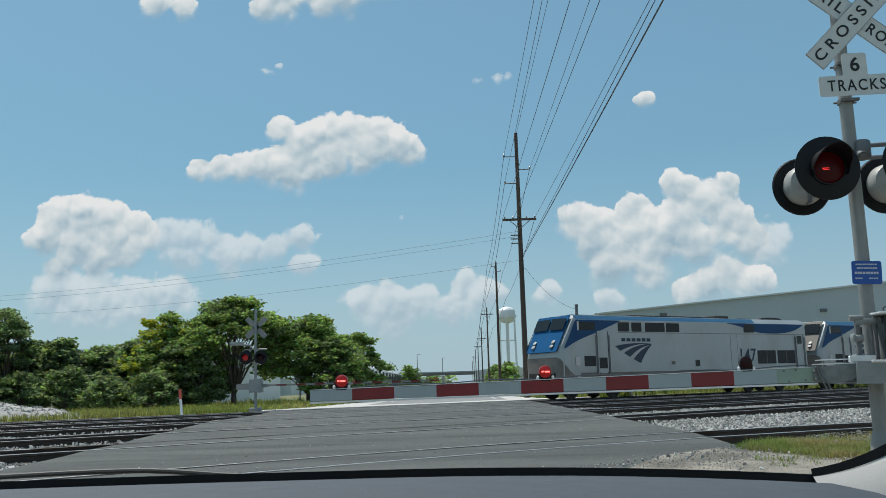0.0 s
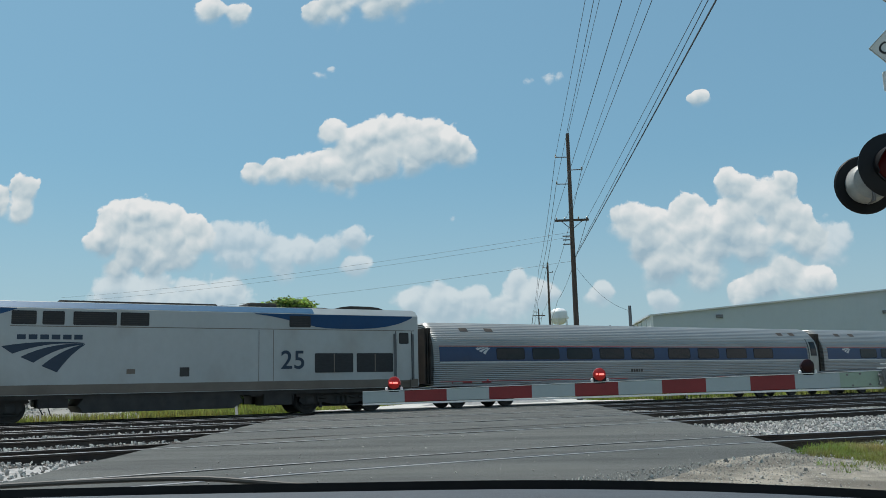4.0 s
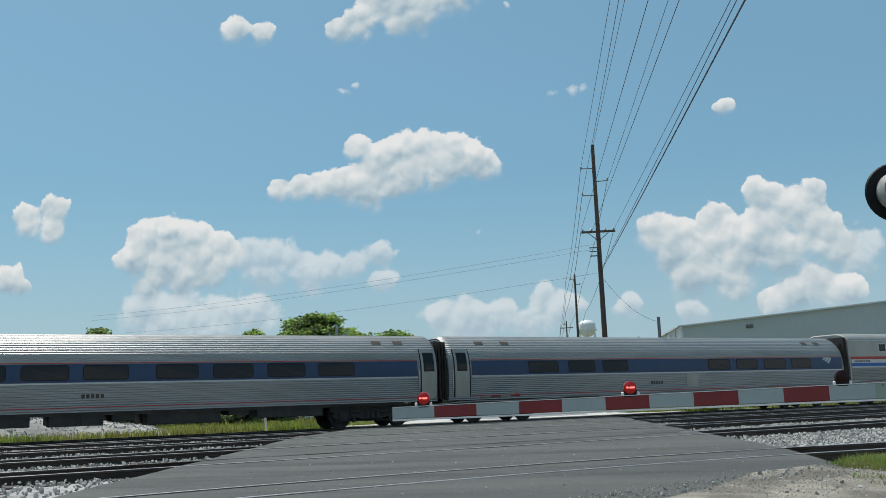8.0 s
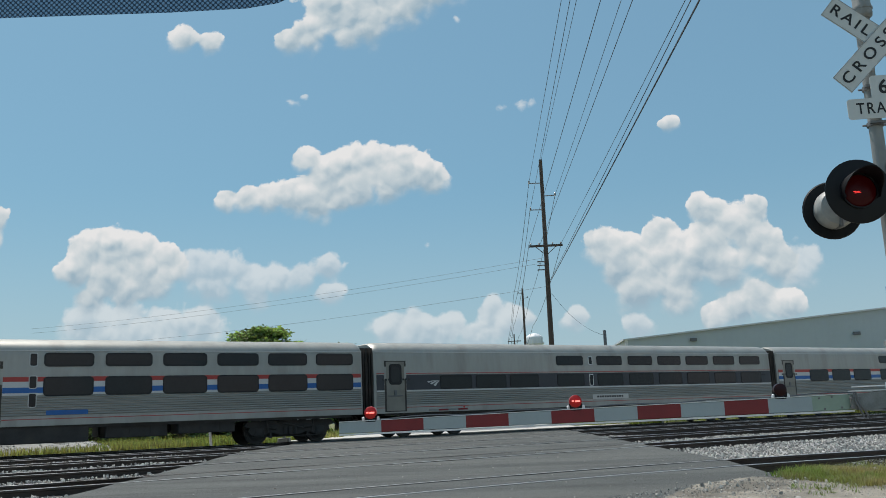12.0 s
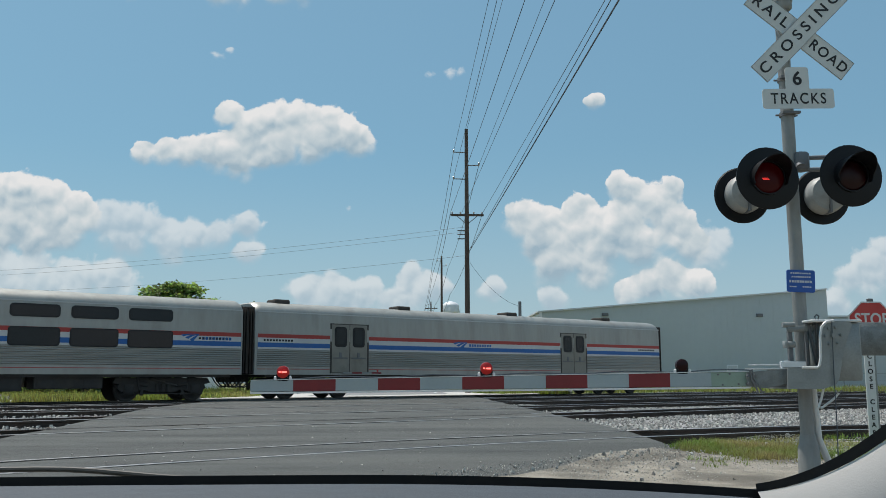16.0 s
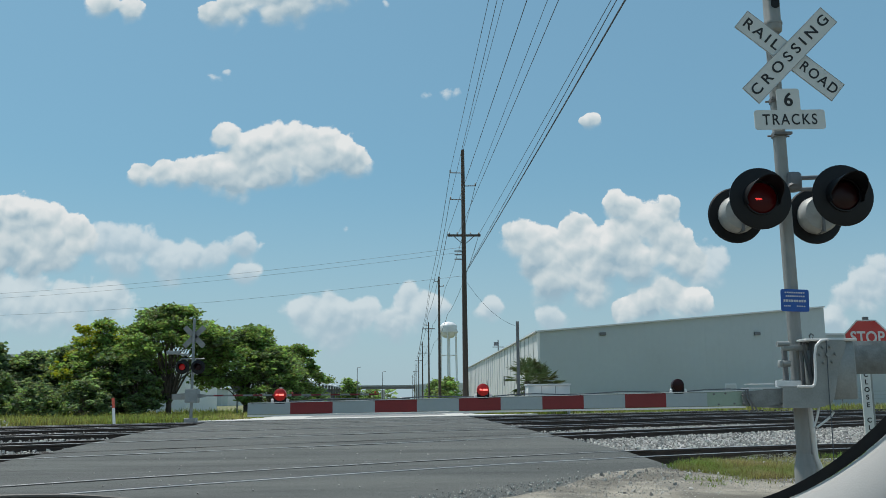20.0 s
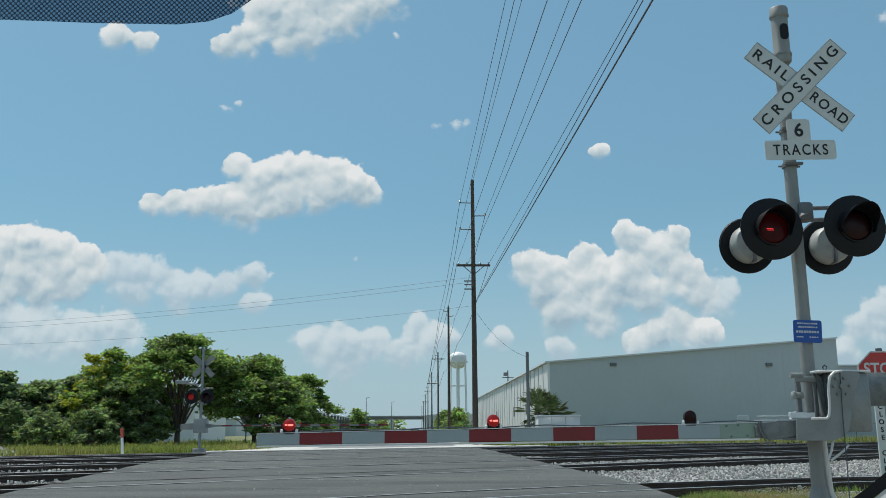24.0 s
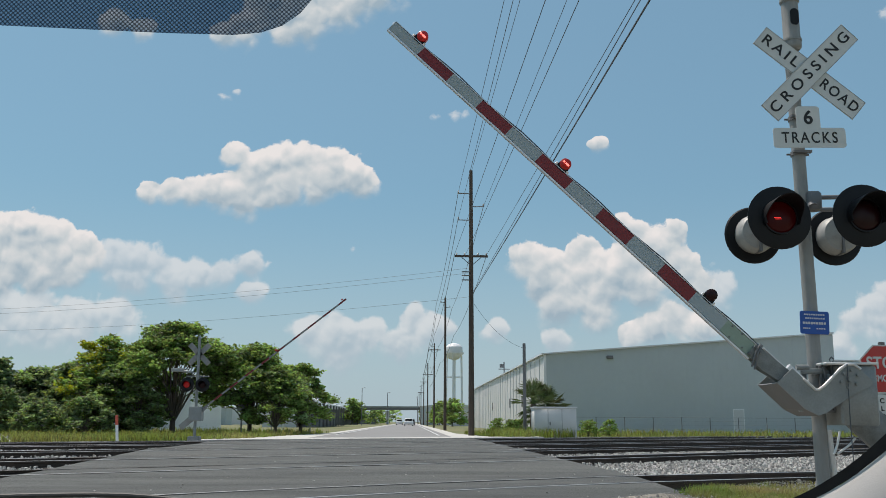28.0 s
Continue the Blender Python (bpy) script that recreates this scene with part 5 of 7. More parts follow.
def amfleet(label, m, windows, emblem_x, door_ends=(1,), seed=0, cafe=False):
    car = thing("passenger_coach", label, "train car", m, "cars of the train")
    Lc = CAR_LEN
    P = amfleet_prof
    body_shell("body", P, Lc, 0.98, 3.80, "steel_fluted", car, "ribbed stainless steel body")
    under = Mesh()
    under.box(1.6, -1.42, 0.86, Lc - 1.6, 1.42, 1.0)
    part("underframe", under, "loco_dark", car)
    for side in (-1, 1):
        part("blue_band", side_panel(P, 0.25 if 1 in door_ends else 1.1, Lc - 1.0 if 1 in door_ends else Lc - 0.25, 2.02, 2.66, 0.004, 4, side), "car_blue", car, "dark blue window band")
        part("white_line", side_panel(P, 0.25 if 1 in door_ends else 1.1, Lc - 1.0 if 1 in door_ends else Lc - 0.25, 1.96, 2.015, 0.006, 1, side), "stripe_white", car, "thin white line")
        part("red_line", side_panel(P, 0.25 if 1 in door_ends else 1.1, Lc - 1.0 if 1 in door_ends else Lc - 0.25, 2.68, 2.71, 0.006, 1, side), "stripe_red", car, "thin red line")
        part("red_line", side_panel(P, 0.25 if 1 in door_ends else 1.1, Lc - 1.0 if 1 in door_ends else Lc - 0.25, 1.13, 1.16, 0.006, 1, side), "stripe_red", car, "thin red line")
        for x, w in windows:
            framed_window(car, P, x, 2.36, w, 0.48, side, r=0.08, rim=0.03)
        for end in door_ends:
            xd = Lc - 0.45 if end else 0.62
            d = part("door", side_panel(P, xd - 0.36, xd + 0.36, 1.12, 3.15, 0.010, 6, side), "steel_smooth", car, "plain steel boarding door")
            part("door_seal", side_panel(P, xd - 0.41, xd - 0.365, 1.10, 3.18, 0.012, 6, side), "rubber", d)
            part("door_seal", side_panel(P, xd + 0.365, xd + 0.41, 1.10, 3.18, 0.012, 6, side), "rubber", d)
            part("door_window_frame", side_panel(P, xd - 0.25, xd + 0.25, 2.22, 3.02, 0.014, 6, side), "rubber", d)
            part("door_window", side_panel(P, xd - 0.20, xd + 0.20, 2.28, 2.96, 0.020, 6, side), "window_dark", d)
            part("grab_rail", side_panel(P, xd - 0.50, xd - 0.46, 1.5, 2.3, 0.045, 3, side), "steel_roof", d)
        logo(car, P, emblem_x, 2.44, 0.40, "stripe_white", side)
        wb = Mesh()
        for i in range(7):
            wb.box(emblem_x - 0.30 + i * 0.085, side * (P(2.64) + 0.008) - 0.004, 2.635, emblem_x - 0.30 + i * 0.085 + 0.055, side * (P(2.64) + 0.008) + 0.004, 2.67)
        part("line_of_writing", wb, "stripe_white", car)
        for xv in (1.75, 3.1, Lc - 2.7, Lc - 1.7):
            part("roof_vent", side_shape(P, [(xv + x, 3.45 + z) for x, z in rounded(0.42, 0.17, 0.02, 1)], 0.014, side), "diaphragm", car, "small dark roof vent")
        if cafe:
            part("service_hatch", side_panel(P, 13.5, 14.3, 1.3, 1.9, 0.010, 2, side), "steel_smooth", car, "framed service hatch")
    nb = Mesh()
    for i in range(5):
        nb.box(11.2 + i * 0.16, -P(1.5) - 0.008, 1.46, 11.2 + i * 0.16 + 0.11, -P(1.5) + 0.004, 1.60)
    part("car_number", nb, "diaphragm", car, "small dark numerals")
    car_ends(car, P, Lc, 3.75)
    for xc in (2.9, Lc - 2.9):
        truck(car, xc, 2.6)
    rng = random.Random(seed)
    under_boxes(car, [(5.2, 6.7, 0.42), (7.0, 9.6, 0.52), (10.2, 12.0, 0.50), (12.3, 13.1, 0.62), (13.5, 16.2, 0.45), (16.5, 17.3, 0.7), (17.6, 20.3, 0.55)], seed)
    return car


def viewliner(label, m, kind, seed=0):
    car = thing("passenger_car" if kind != "baggage" else "baggage_car", label, "train car", m, "cars of the train")
    Lc = CAR_LEN
    P = box_prof
    body_shell("body", P, Lc, 1.02, 4.06, "steel_smooth", car, "tall stainless steel body", 0.05, 16)
    rf = Mesh()
    for s in (-1, 1):
        rf.add([(0.05, s * 1.50, 3.60), (Lc - 0.05, s * 1.50, 3.60), (Lc - 0.05, s * 1.548, 3.60), (0.05, s * 1.548, 3.60), (0.05, s * 1.50, 3.64), (Lc - 0.05, s * 1.50, 3.64), (Lc - 0.05, s * 1.548, 3.64), (0.05, s * 1.548, 3.64)],
               [(0, 1, 2, 3), (7, 6, 5, 4), (3, 2, 6, 7), (0, 4, 5, 1)])
    part("gutter", rf, "steel_roof", car, "bright rain gutter")
    under = Mesh()
    under.box(0.5, -1.45, 0.92, Lc - 0.5, 1.45, 1.04)
    part("underframe", under, "loco_dark", car)
    new_scheme = kind != "old"
    doors = {"diner": [(11.2, 1)], "old": [(1.0, 1)], "sleeper": [(1.0, 1)], "baggage": [(4.5, 2), (18.4, 2)]}[kind]
    for side in (-1, 1):
        gaps = sorted([(x - 0.46 * n - 0.08, x + 0.46 * n + 0.08) for x, n in doors])
        xs = [0.10] + [v for g_ in gaps for v in g_] + [Lc - 0.10]
        for a, b in zip(xs[::2], xs[1::2]):
            if b - a < 0.3:
                continue
            if new_scheme:
                part("red_stripe", side_panel(P, a, b, 2.54, 2.70, 0.005, 1, side), "stripe_red", car, "red stripe")
                part("white_stripe", side_panel(P, a, b, 2.34, 2.54, 0.004, 1, side), "stripe_white", car, "white stripe")
                part("blue_stripe", side_panel(P, a, b, 2.15, 2.34, 0.005, 1, side), "stripe_blue", car, "bright blue stripe")
                part("white_stripe", side_panel(P, a, b, 2.07, 2.15, 0.004, 1, side), "stripe_white", car, "thin white stripe")
            else:
                part("blue_band", side_panel(P, a, b, 1.99, 2.64, 0.004, 1, side), "band_dark", car, "dark blue-grey window band")
                part("white_line", side_panel(P, a, b, 1.92, 1.985, 0.005, 1, side), "stripe_white", car, "thin white line")
                part("red_line", side_panel(P, a, b, 2.68, 2.71, 0.005, 1, side), "stripe_red", car, "thin red line")
            part("ribbed_panel", side_panel(P, a, b, 1.36, 2.06 if new_scheme else 1.91, 0.003, 1, side), "steel_fine", car, "finely ribbed lower side")
            part("red_line", side_panel(P, a, b, 1.24, 1.265, 0.005, 1, side), "stripe_red", car, "thin red line")
        if kind == "diner":
            for x in (2.91, 4.43, 9.16):
                framed_window(car, P, x, 3.20, 0.56, 0.42, side, "steel_roof", 0.03, 0.05, "small square window")
            for i in range(6):
                x = 13.86 + i * 2.06
                framed_window(car, P, x, 3.30, 1.60, 0.42, side, r=0.1)
                framed_window(car, P, x, 2.37, 1.60, 0.60, side, r=0.1)
            for z, h in ((3.30, 0.42), (2.52, 0.40), (1.9, 0.45)):
                framed_window(car, P, 12.69, z, 0.22, h, side, "steel_roof", 0.05, 0.03, "narrow hatch")
            part("name_plate", side_panel(P, 13.15, 14.53, 1.38, 1.54, 0.006, 1, side), "stripe_blue", car, "blue name plate")
            logo(car, P, 8.7, 2.42, 0.40, "stripe_blue", side)
            wb = Mesh()
            for i in range(9):
                wb.box(9.15 + i * 0.14, side * 1.562 - 0.004, 2.38, 9.15 + i * 0.14 + 0.10, side * 1.562 + 0.004, 2.50)
            part("line_of_writing", wb, "stripe_blue", car)
        elif kind == "old":
            for x in (4.1, 6.0, 7.9, 10.7, 13.25, 15.35, 17.43, 19.5, 21.6, 23.7):
                framed_window(car, P, x, 2.30, 1.62, 0.54, side, r=0.05)
                if x > 10:
                    framed_window(car, P, x, 3.24, 1.62, 0.40, side, r=0.08)
            for z, h in ((3.24, 0.34), (2.30, 0.50)):
                framed_window(car, P, 12.0, z, 0.20, h, side, "trim_white", 0.03, 0.03, "narrow vent")
            logo(car, P, 2.9, 2.22, 0.34, "stripe_white", side)
            part("name_plate", side_panel(P, 12.02, 14.37, 1.36, 1.58, 0.006, 1, side), "steel_roof", car, "plain name plate")
            wb = Mesh()
            for i in range(11):
                wb.box(12.3 + i * 0.16, side * 1.562 - 0.004, 1.43, 12.3 + i * 0.16 + 0.11, side * 1.562 + 0.004, 1.52)
            part("line_of_writing", wb, "letter", car)
        elif kind == "sleeper":
            for x in (3.74, 5.87, 7.98, 10.72, 13.28, 15.38, 17.46, 19.54, 21.63):
                framed_window(car, P, x, 2.36, 1.68, 0.60, side, r=0.08)
                if x > 10:
                    framed_window(car, P, x, 3.28, 1.64, 0.40, side, r=0.1)
            for z, h in ((3.28, 0.40), (2.5, 0.40), (1.9, 0.45)):
                framed_window(car, P, 12.06, z, 0.18, h, side, "steel_roof", 0.05, 0.03, "narrow hatch")
            part("name_plate", side_panel(P, 12.5, 14.0, 1.38, 1.54, 0.006, 1, side), "car_blue", car, "dark blue name plate")
            logo(car, P, 23.2, 2.42, 0.40, "stripe_blue", side)
            wb = Mesh()
            for i in range(9):
                wb.box(23.7 + i * 0.14, side * 1.562 - 0.004, 2.38, 23.7 + i * 0.14 + 0.10, side * 1.562 + 0.004, 2.50)
            part("line_of_writing", wb, "stripe_blue", car)
        else:
            logo(car, P, 10.7, 2.38, 0.46, "stripe_blue", side)
            wb = Mesh()
            for i in range(9):
                wb.box(11.25 + i * 0.16, side * 1.562 - 0.004, 2.38, 11.25 + i * 0.16 + 0.11, side * 1.562 + 0.004, 2.50)
            part("line_of_writing", wb, "stripe_blue", car)
        for i in range(2):
            wb = Mesh()
            x0 = 0.35 if i == 0 else Lc - 1.9
            for q in range(10):
                wb.box(x0 + q * 0.14, side * 1.562 - 0.004, 2.40, x0 + q * 0.14 + 0.09, side * 1.562 + 0.004, 2.48)
            part("line_of_writing", wb, "letter", car)
        for x, n in doors:
            fr = part("door_frame", side_panel(P, x - 0.46 * n - 0.07, x + 0.46 * n + 0.07, 1.08, 3.24, 0.004, 2, side), "diaphragm", car, "dark recessed door frame")
            for j in range(n):
                a = x - 0.46 * n + 0.92 * j
                d = part("door", side_panel(P, a + 0.02, a + 0.90, 1.12, 3.20, 0.014, 2, side), "door_steel", car, "grimy steel side door with a window")
                part("window_seal", side_shape(P, [(a + 0.46 + u, 2.66 + v) for u, v in rounded(0.62, 0.88, 0.14)], 0.018, side), "rubber", d, "thick black window seal")
                part("door_window", side_shape(P, [(a + 0.46 + u, 2.66 + v) for u, v in rounded(0.46, 0.72, 0.1)], 0.022, side), "window_dark", d)
                hd = Mesh()
                hd.box(a + 0.1, side * 1.58 - 0.02, 1.72, a + 0.8, side * 1.58 + 0.02, 1.77)
                hd.box(a + 0.38, side * 1.58 - 0.02, 1.78, a + 0.50, side * 1.58 + 0.02, 1.98)
                part("handle", hd, "dark_steel", d)
    rt = Mesh()
    if kind == "baggage":
        for x in (1.5, 7.85, 14.6, 21.6):
            rt = Mesh()
            rt.box(x - 0.36, -0.95, 3.96, x + 0.36, -0.1, 4.22, 0.05)
            part("roof_hatch", rt, "diaphragm", car, "dark roof ventilator")
    else:
        rt.box(1.0, -0.5, 4.0, 5.0, 0.5, 4.10, 0.05)
        part("roof_hatch", rt, "steel_roof", car)
    car_ends(car, P, Lc, 4.05, "diaphragm", 1.4)
    for xc in (3.1, Lc - 3.1):
        truck(car, xc, 2.6)
    if kind == "baggage":
        sk = Mesh()
        sk.box(5.2, -1.46, 0.42, Lc - 5.2, 1.46, 1.0, 0.04)
        part("skirt", sk, "loco_dark", car, "long dark underfloor skirt")
    elif kind == "diner":
        sk = Mesh()
        sk.box(5.4, -1.46, 0.42, 14.6, 1.46, 1.0, 0.04)
        part("skirt", sk, "loco_dark", car, "long dark underfloor skirt")
        under_boxes(car, [(15.2, 17.4, 0.5), (17.8, 20.0, 0.55)], seed)
    else:
        under_boxes(car, [(5.4, 8.6, 0.45), (9.0, 12.4, 0.40), (12.8, 14.0, 0.55), (14.4, 17.2, 0.42), (17.6, 20.0, 0.5)], seed)
    return car


LOCO_LEN = 20.6


def loco_prof(z):
    if z < 3.965:
        return 1.52
    return 1.52 - 0.30 * min(1, (z - 3.965) / 0.275)


def loco_parts(number, label, m):
    loco = thing("locomotive", label, "locomotive", m, "locomotives of the train")
    Lc = LOCO_LEN
    P = loco_prof
    def nx(x):
        """The nose is short: its lengths are pressed together."""
        return x if x > 1.95 else 0.70 + x * 1.25 / 1.95

    # body: sections (x, bottom, top, width factor)
    secs = [(0.0, 1.05, 2.20, 0.74), (0.08, 0.95, 2.40, 0.84), (0.35, 0.95, 2.74, 0.93), (0.9, 0.95, 3.40, 0.97), (1.55, 0.95, 4.10, 0.985), (1.95, 0.95, 4.24, 1.0), (Lc - 0.15, 0.95, 4.24, 1.0), (Lc, 0.98, 4.18, 0.97)]
    rings = []
    for x, z0, z1, k in secs:
        zs = [z0, z0 + (z1 - z0) * 0.25, z0 + (z1 - z0) * 0.5, min(z1 - 0.03, max(z0 + (z1 - z0) * 0.75, 3.965 if z1 > 3.9 else 0)), z1]
        half = [(P(z) * k if z1 > 3.9 or z < z1 - 0.01 else P(z) * k * 0.93, z) for z in zs]
        top = half[-1]
        ring = [(-h, z) for h, z in half] + [(-top[0] * 0.5, top[1] + 0.035), (top[0] * 0.5, top[1] + 0.035)] + [(h, z) for h, z in reversed(half)]
        rings.append([(nx(x), y, z) for y, z in ring])
    body = part("body", Mesh().loft(rings), "loco_silver", loco, "silver grey steel body", True)
    # dirty nose and pilot
    ns = Mesh()
    ns.loft([[(nx(x), y * k, z) for y, z in ((-1.535, b), (-1.54, t_), (1.54, t_), (1.535, b))] for x, k, b, t_ in ((-0.03, 0.73, 0.45, 2.10), (0.10, 0.85, 0.36, 2.02), (0.45, 0.94, 0.34, 1.70), (0.8, 0.965, 0.34, 1.42), (1.2, 0.98, 0.36, 1.22), (1.75, 0.995, 0.42, 1.06), (1.8, 0.995, 0.86, 1.04))])
    part("nose_skirt", ns, "loco_nose", loco, "soot-stained lower nose and pilot", True)
    cp = Mesh()
    cp.box(-0.55, -0.2, 0.62, 0.1, 0.2, 1.02, 0.05)
    cp.box(-0.25, -0.9, 0.35, 0.0, 0.9, 0.55, 0.04)
    for y in (-0.7, -0.5, -0.35, 0.35, 0.55, 0.7):
        cp.path([(0.0, y, 1.1), (-0.28, y, 0.85), (-0.30, y, 0.55), (-0.05, y, 0.42)], 0.03)
    cp.box(-0.12, -1.0, 1.1, 0.0, 1.0, 1.35, 0.03)
    part("coupler", cp, "loco_dark", loco, "dark coupler, hoses and buffer beam", at=pose(0.69, 0, 0))
    # blue sloped front with the windscreens
    nose_mat = "nose_blue" if number == "147" else "loco_nose"
    sl = Mesh()
    for y0, y1 in ((-1.16, 1.16),):
        a, b = (nx(-0.07), 2.36), (nx(1.47), 4.20)
        for (x, z), k in ((a, 1.0), (b, 1.06)):
            for dz in (0.0, 0.045):
                sl.v += [(x - dz * 0.7, y0 * k, z + dz * 0.6), (x - dz * 0.7, y1 * k, z + dz * 0.6)]
    sl.f += [(0, 1, 3, 2), (4, 6, 7, 5), (2, 3, 7, 6), (0, 4, 5, 1), (0, 2, 6, 4), (1, 5, 7, 3)]
    part("nose_front", sl, nose_mat, loco, "sloping front of the nose")
    for s in (-1, 1):
        ws = Mesh()
        y0, y1 = s * 0.06, s * 1.16
        ws.add([(nx(0.695), y0, 3.515), (nx(0.695), y1, 3.485), (nx(1.195), y1, 4.065), (nx(1.195), y0, 4.095)], [(0, 1, 2, 3)], pose(-0.012, 0, 0.01))
        part("windscreen", ws, "window_dark", loco, "sloping dark windscreen")
    for y in (-0.72, 0.72):
        for k in range(2):
            h = Mesh()
            h.lathe([(0.12, 0), (0.12, 0.05), (0.09, 0.06), (0.02, 0.05)], 16, pose(nx(0.09 + 0.17 * k), y, 2.66 + 0.2 * k, 0, -45, 0))
            part("headlight", h, "galvanised", loco, "round headlight", True)
    for side in (-1, 1):
        # blue fields: nose wedge, roof stripe and the swoosh
        wedge = [(0.3, 2.50, 2.62), (0.75, 2.64, 3.06), (1.2, 2.78, 3.58), (1.45, 2.85, 3.88), (1.66, 2.91, 3.97), (2.2, 3.06, 3.97), (3.0, 3.30, 3.97), (3.8, 3.58, 3.97), (4.54, 3.84, 3.97), (4.8, 3.94, 3.97)]
        part("blue_wedge", side_field(lambda z: P(z) * 0.985 + 0.016, [(nx(x), lo, hi) for x, lo, hi in wedge], 0.012, side), "loco_blue", loco, "dark blue wedge beside the cab")
        part("roof_stripe", side_field(P, [(1.75, 3.99, 4.22), (8.0, 3.99, 4.22), (15.8, 3.99, 4.22)], 0.010, side), "loco_light_blue", loco, "light blue roof stripe")
        low = [(13.3, 3.93), (13.9, 3.86), (14.4, 3.77), (14.9, 3.66), (15.4, 3.55), (15.9, 3.45), (16.4, 3.40), (17.1, 3.385), (17.8, 3.39), (18.5, 3.43), (19.1, 3.51), (19.6, 3.62), (20.0, 3.76), (20.3, 3.90)]
        part("blue_swoosh", side_field(P, [(x, z, 3.955) for x, z in low], 0.013, side), "loco_blue", loco, "long dark blue swoosh")
        part("sill_stripe", side_panel(P, 1.9, Lc - 0.05, 0.97, 1.30, 0.008, 1, side), "loco_grime", loco, "grimy sill")
        part("body_seam", side_panel(P, 4.6, Lc - 0.2, 3.33, 3.355, 0.008, 1, side), "loco_grime", loco)
        # grilles
        for x, w, z, h in ((5.03, 0.80, 3.64, 0.48), (5.98, 0.72, 3.64, 0.48), (7.37, 1.48, 3.64, 0.48), (8.75, 1.02, 3.64, 0.48), (15.18, 0.9, 3.66, 0.46)):
            gr = part("grille", side_shape(P, [(x + u, z + v) for u, v in rounded(w, h, 0.03, 1)], 0.016, side), "grille", loco, "dark louvred grille")
            for i in range(6):
                part("slat", side_panel(P, x - w / 2, x + w / 2, z - h / 2 + 0.03 + i * h / 6.3, z - h / 2 + 0.045 + i * h / 6.3, 0.024, 1, side, 0.012), "loco_dark", gr)
        for x, w in ((16.66, 1.69), (18.51, 1.68)):
            gr = part("grille", side_shape(P, [(x + u, 2.0 + v) for u, v in rounded(w, 0.78, 0.03, 1)], 0.014, side), "grille", loco, "dark louvred grille")
            part("grille_bar", side_panel(P, x - 0.02, x + 0.02, 1.63, 2.37, 0.020, 1, side), "loco_grime", gr)
        # cab window, doors and rails
        part("cab_window", side_shape(P, [(2.44 + u, 3.66 + v) for u, v in rounded(1.1, 0.42, 0.05)], 0.020, side), "window_dark", loco, "dark cab side window")
        part("cab_post", side_panel(P, 1.78, 1.89, 3.44, 3.90, 0.022, 1, side), "steel_roof", loco)
        for xd, z1 in ((3.48, 3.42), (19.88, 3.32)):
            d = part("door", side_panel(P, xd - 0.36, xd + 0.36, 1.25, z1, 0.010, 1, side), "loco_silver", loco, "silver cab door")
            part("door_seam", side_panel(P, xd - 0.39, xd - 0.365, 1.25, z1, 0.012, 1, side), "rubber", d)
            part("door_seam", side_panel(P, xd + 0.365, xd + 0.39, 1.25, z1, 0.012, 1, side), "rubber", d)
            if xd > 10:
                part("door_window", side_shape(P, [(xd + u, 3.02 + v) for u, v in rounded(0.46, 0.48, 0.06)], 0.016, side), "window_dark", d)
            else:
                part("step_well", side_panel(P, xd - 0.28, xd + 0.28, 1.5, 2.05, 0.014, 1, side), "grille", d)
            for dx in (-0.42, 0.42):
                rl = Mesh()
                y = side * (P(2) + 0.07)
                rl.path([(xd + dx, side * P(2), 1.30), (xd + dx, y, 1.36), (xd + dx, y, 3.15), (xd + dx, side * P(2), 3.2)], 0.025)
                rl.box(xd + dx - 0.07, side * (P(2) + 0.006) - 0.004, 1.3, xd + dx + 0.07, side * (P(2) + 0.006) + 0.004, 3.2)
                part("handrail", rl, "dark_steel", loco)
            ld = thing("step_ladder", "", "")
            ld.parent = loco
            for z in (0.42, 0.68, 0.94, 1.18):
                sp = Mesh()
                sp.box(xd - 0.27, side * 1.56 - 0.05, z, xd + 0.28, side * 1.56 + 0.05, z + 0.04)
                part("step", sp, "loco_grime", ld)
            for dx in (-0.30, 0.28):
                sp = Mesh()
                sp.box(xd + dx, side * 1.56 - 0.02, 0.40, xd + dx + 0.03, side * 1.56 + 0.02, 1.3)
                part("stile", sp, "loco_grime", ld)
        for x, w, z, h in ((2.57, 0.78, 1.88, 0.52), (1.75, 0.3, 1.88, 0.42)):
            part("access_panel", side_shape(P, [(x + u, z + v) for u, v in rounded(w, h, 0.03, 1)], 0.011, side), "grille" if w > 0.5 else "steel_roof", loco)
        part("access_door", side_panel(P, 13.48, 14.05, 1.40, 3.28, 0.007, 1, side), "loco_silver", loco)
        for x in (13.46, 14.05):
            part("door_seam", side_panel(P, x, x + 0.02, 1.32, 3.30, 0.009, 1, side), "loco_grime", loco)
        part("filler", side_panel(P, 10.41, 10.77, 1.53, 1.87, 0.010, 1, side), "loco_dark", loco, "dark fuel filler")
        part("vent_panel", side_panel(P, 8.5, 8.8, 1.65, 1.82, 0.010, 1, side), "loco_grime", loco)
        # emblem and number
        logo(loco, P, 5.70, 2.13, 1.42, "mark_dark", side)
        wb = Mesh()
        for i in range(6):
            x0 = 4.83 + i * 0.37
            wb.box(x0, side * 1.53 - 0.004, 2.88, x0 + 0.28, side * 1.53 + 0.004, 3.05)
        part("line_of_writing", wb, "mark_dark", loco, "dark blue wordmark")
        lettering("number", number, 1.02, "mark_dark", loco, pose(14.88, side * 1.535, 2.09, 90, 0, 0 if side < 0 else 180), 1.05, bold=0.012)
    roof = Mesh()
    roof.box(6.2, -0.9, 4.25, 12.0, 0.9, 4.34, 0.06)
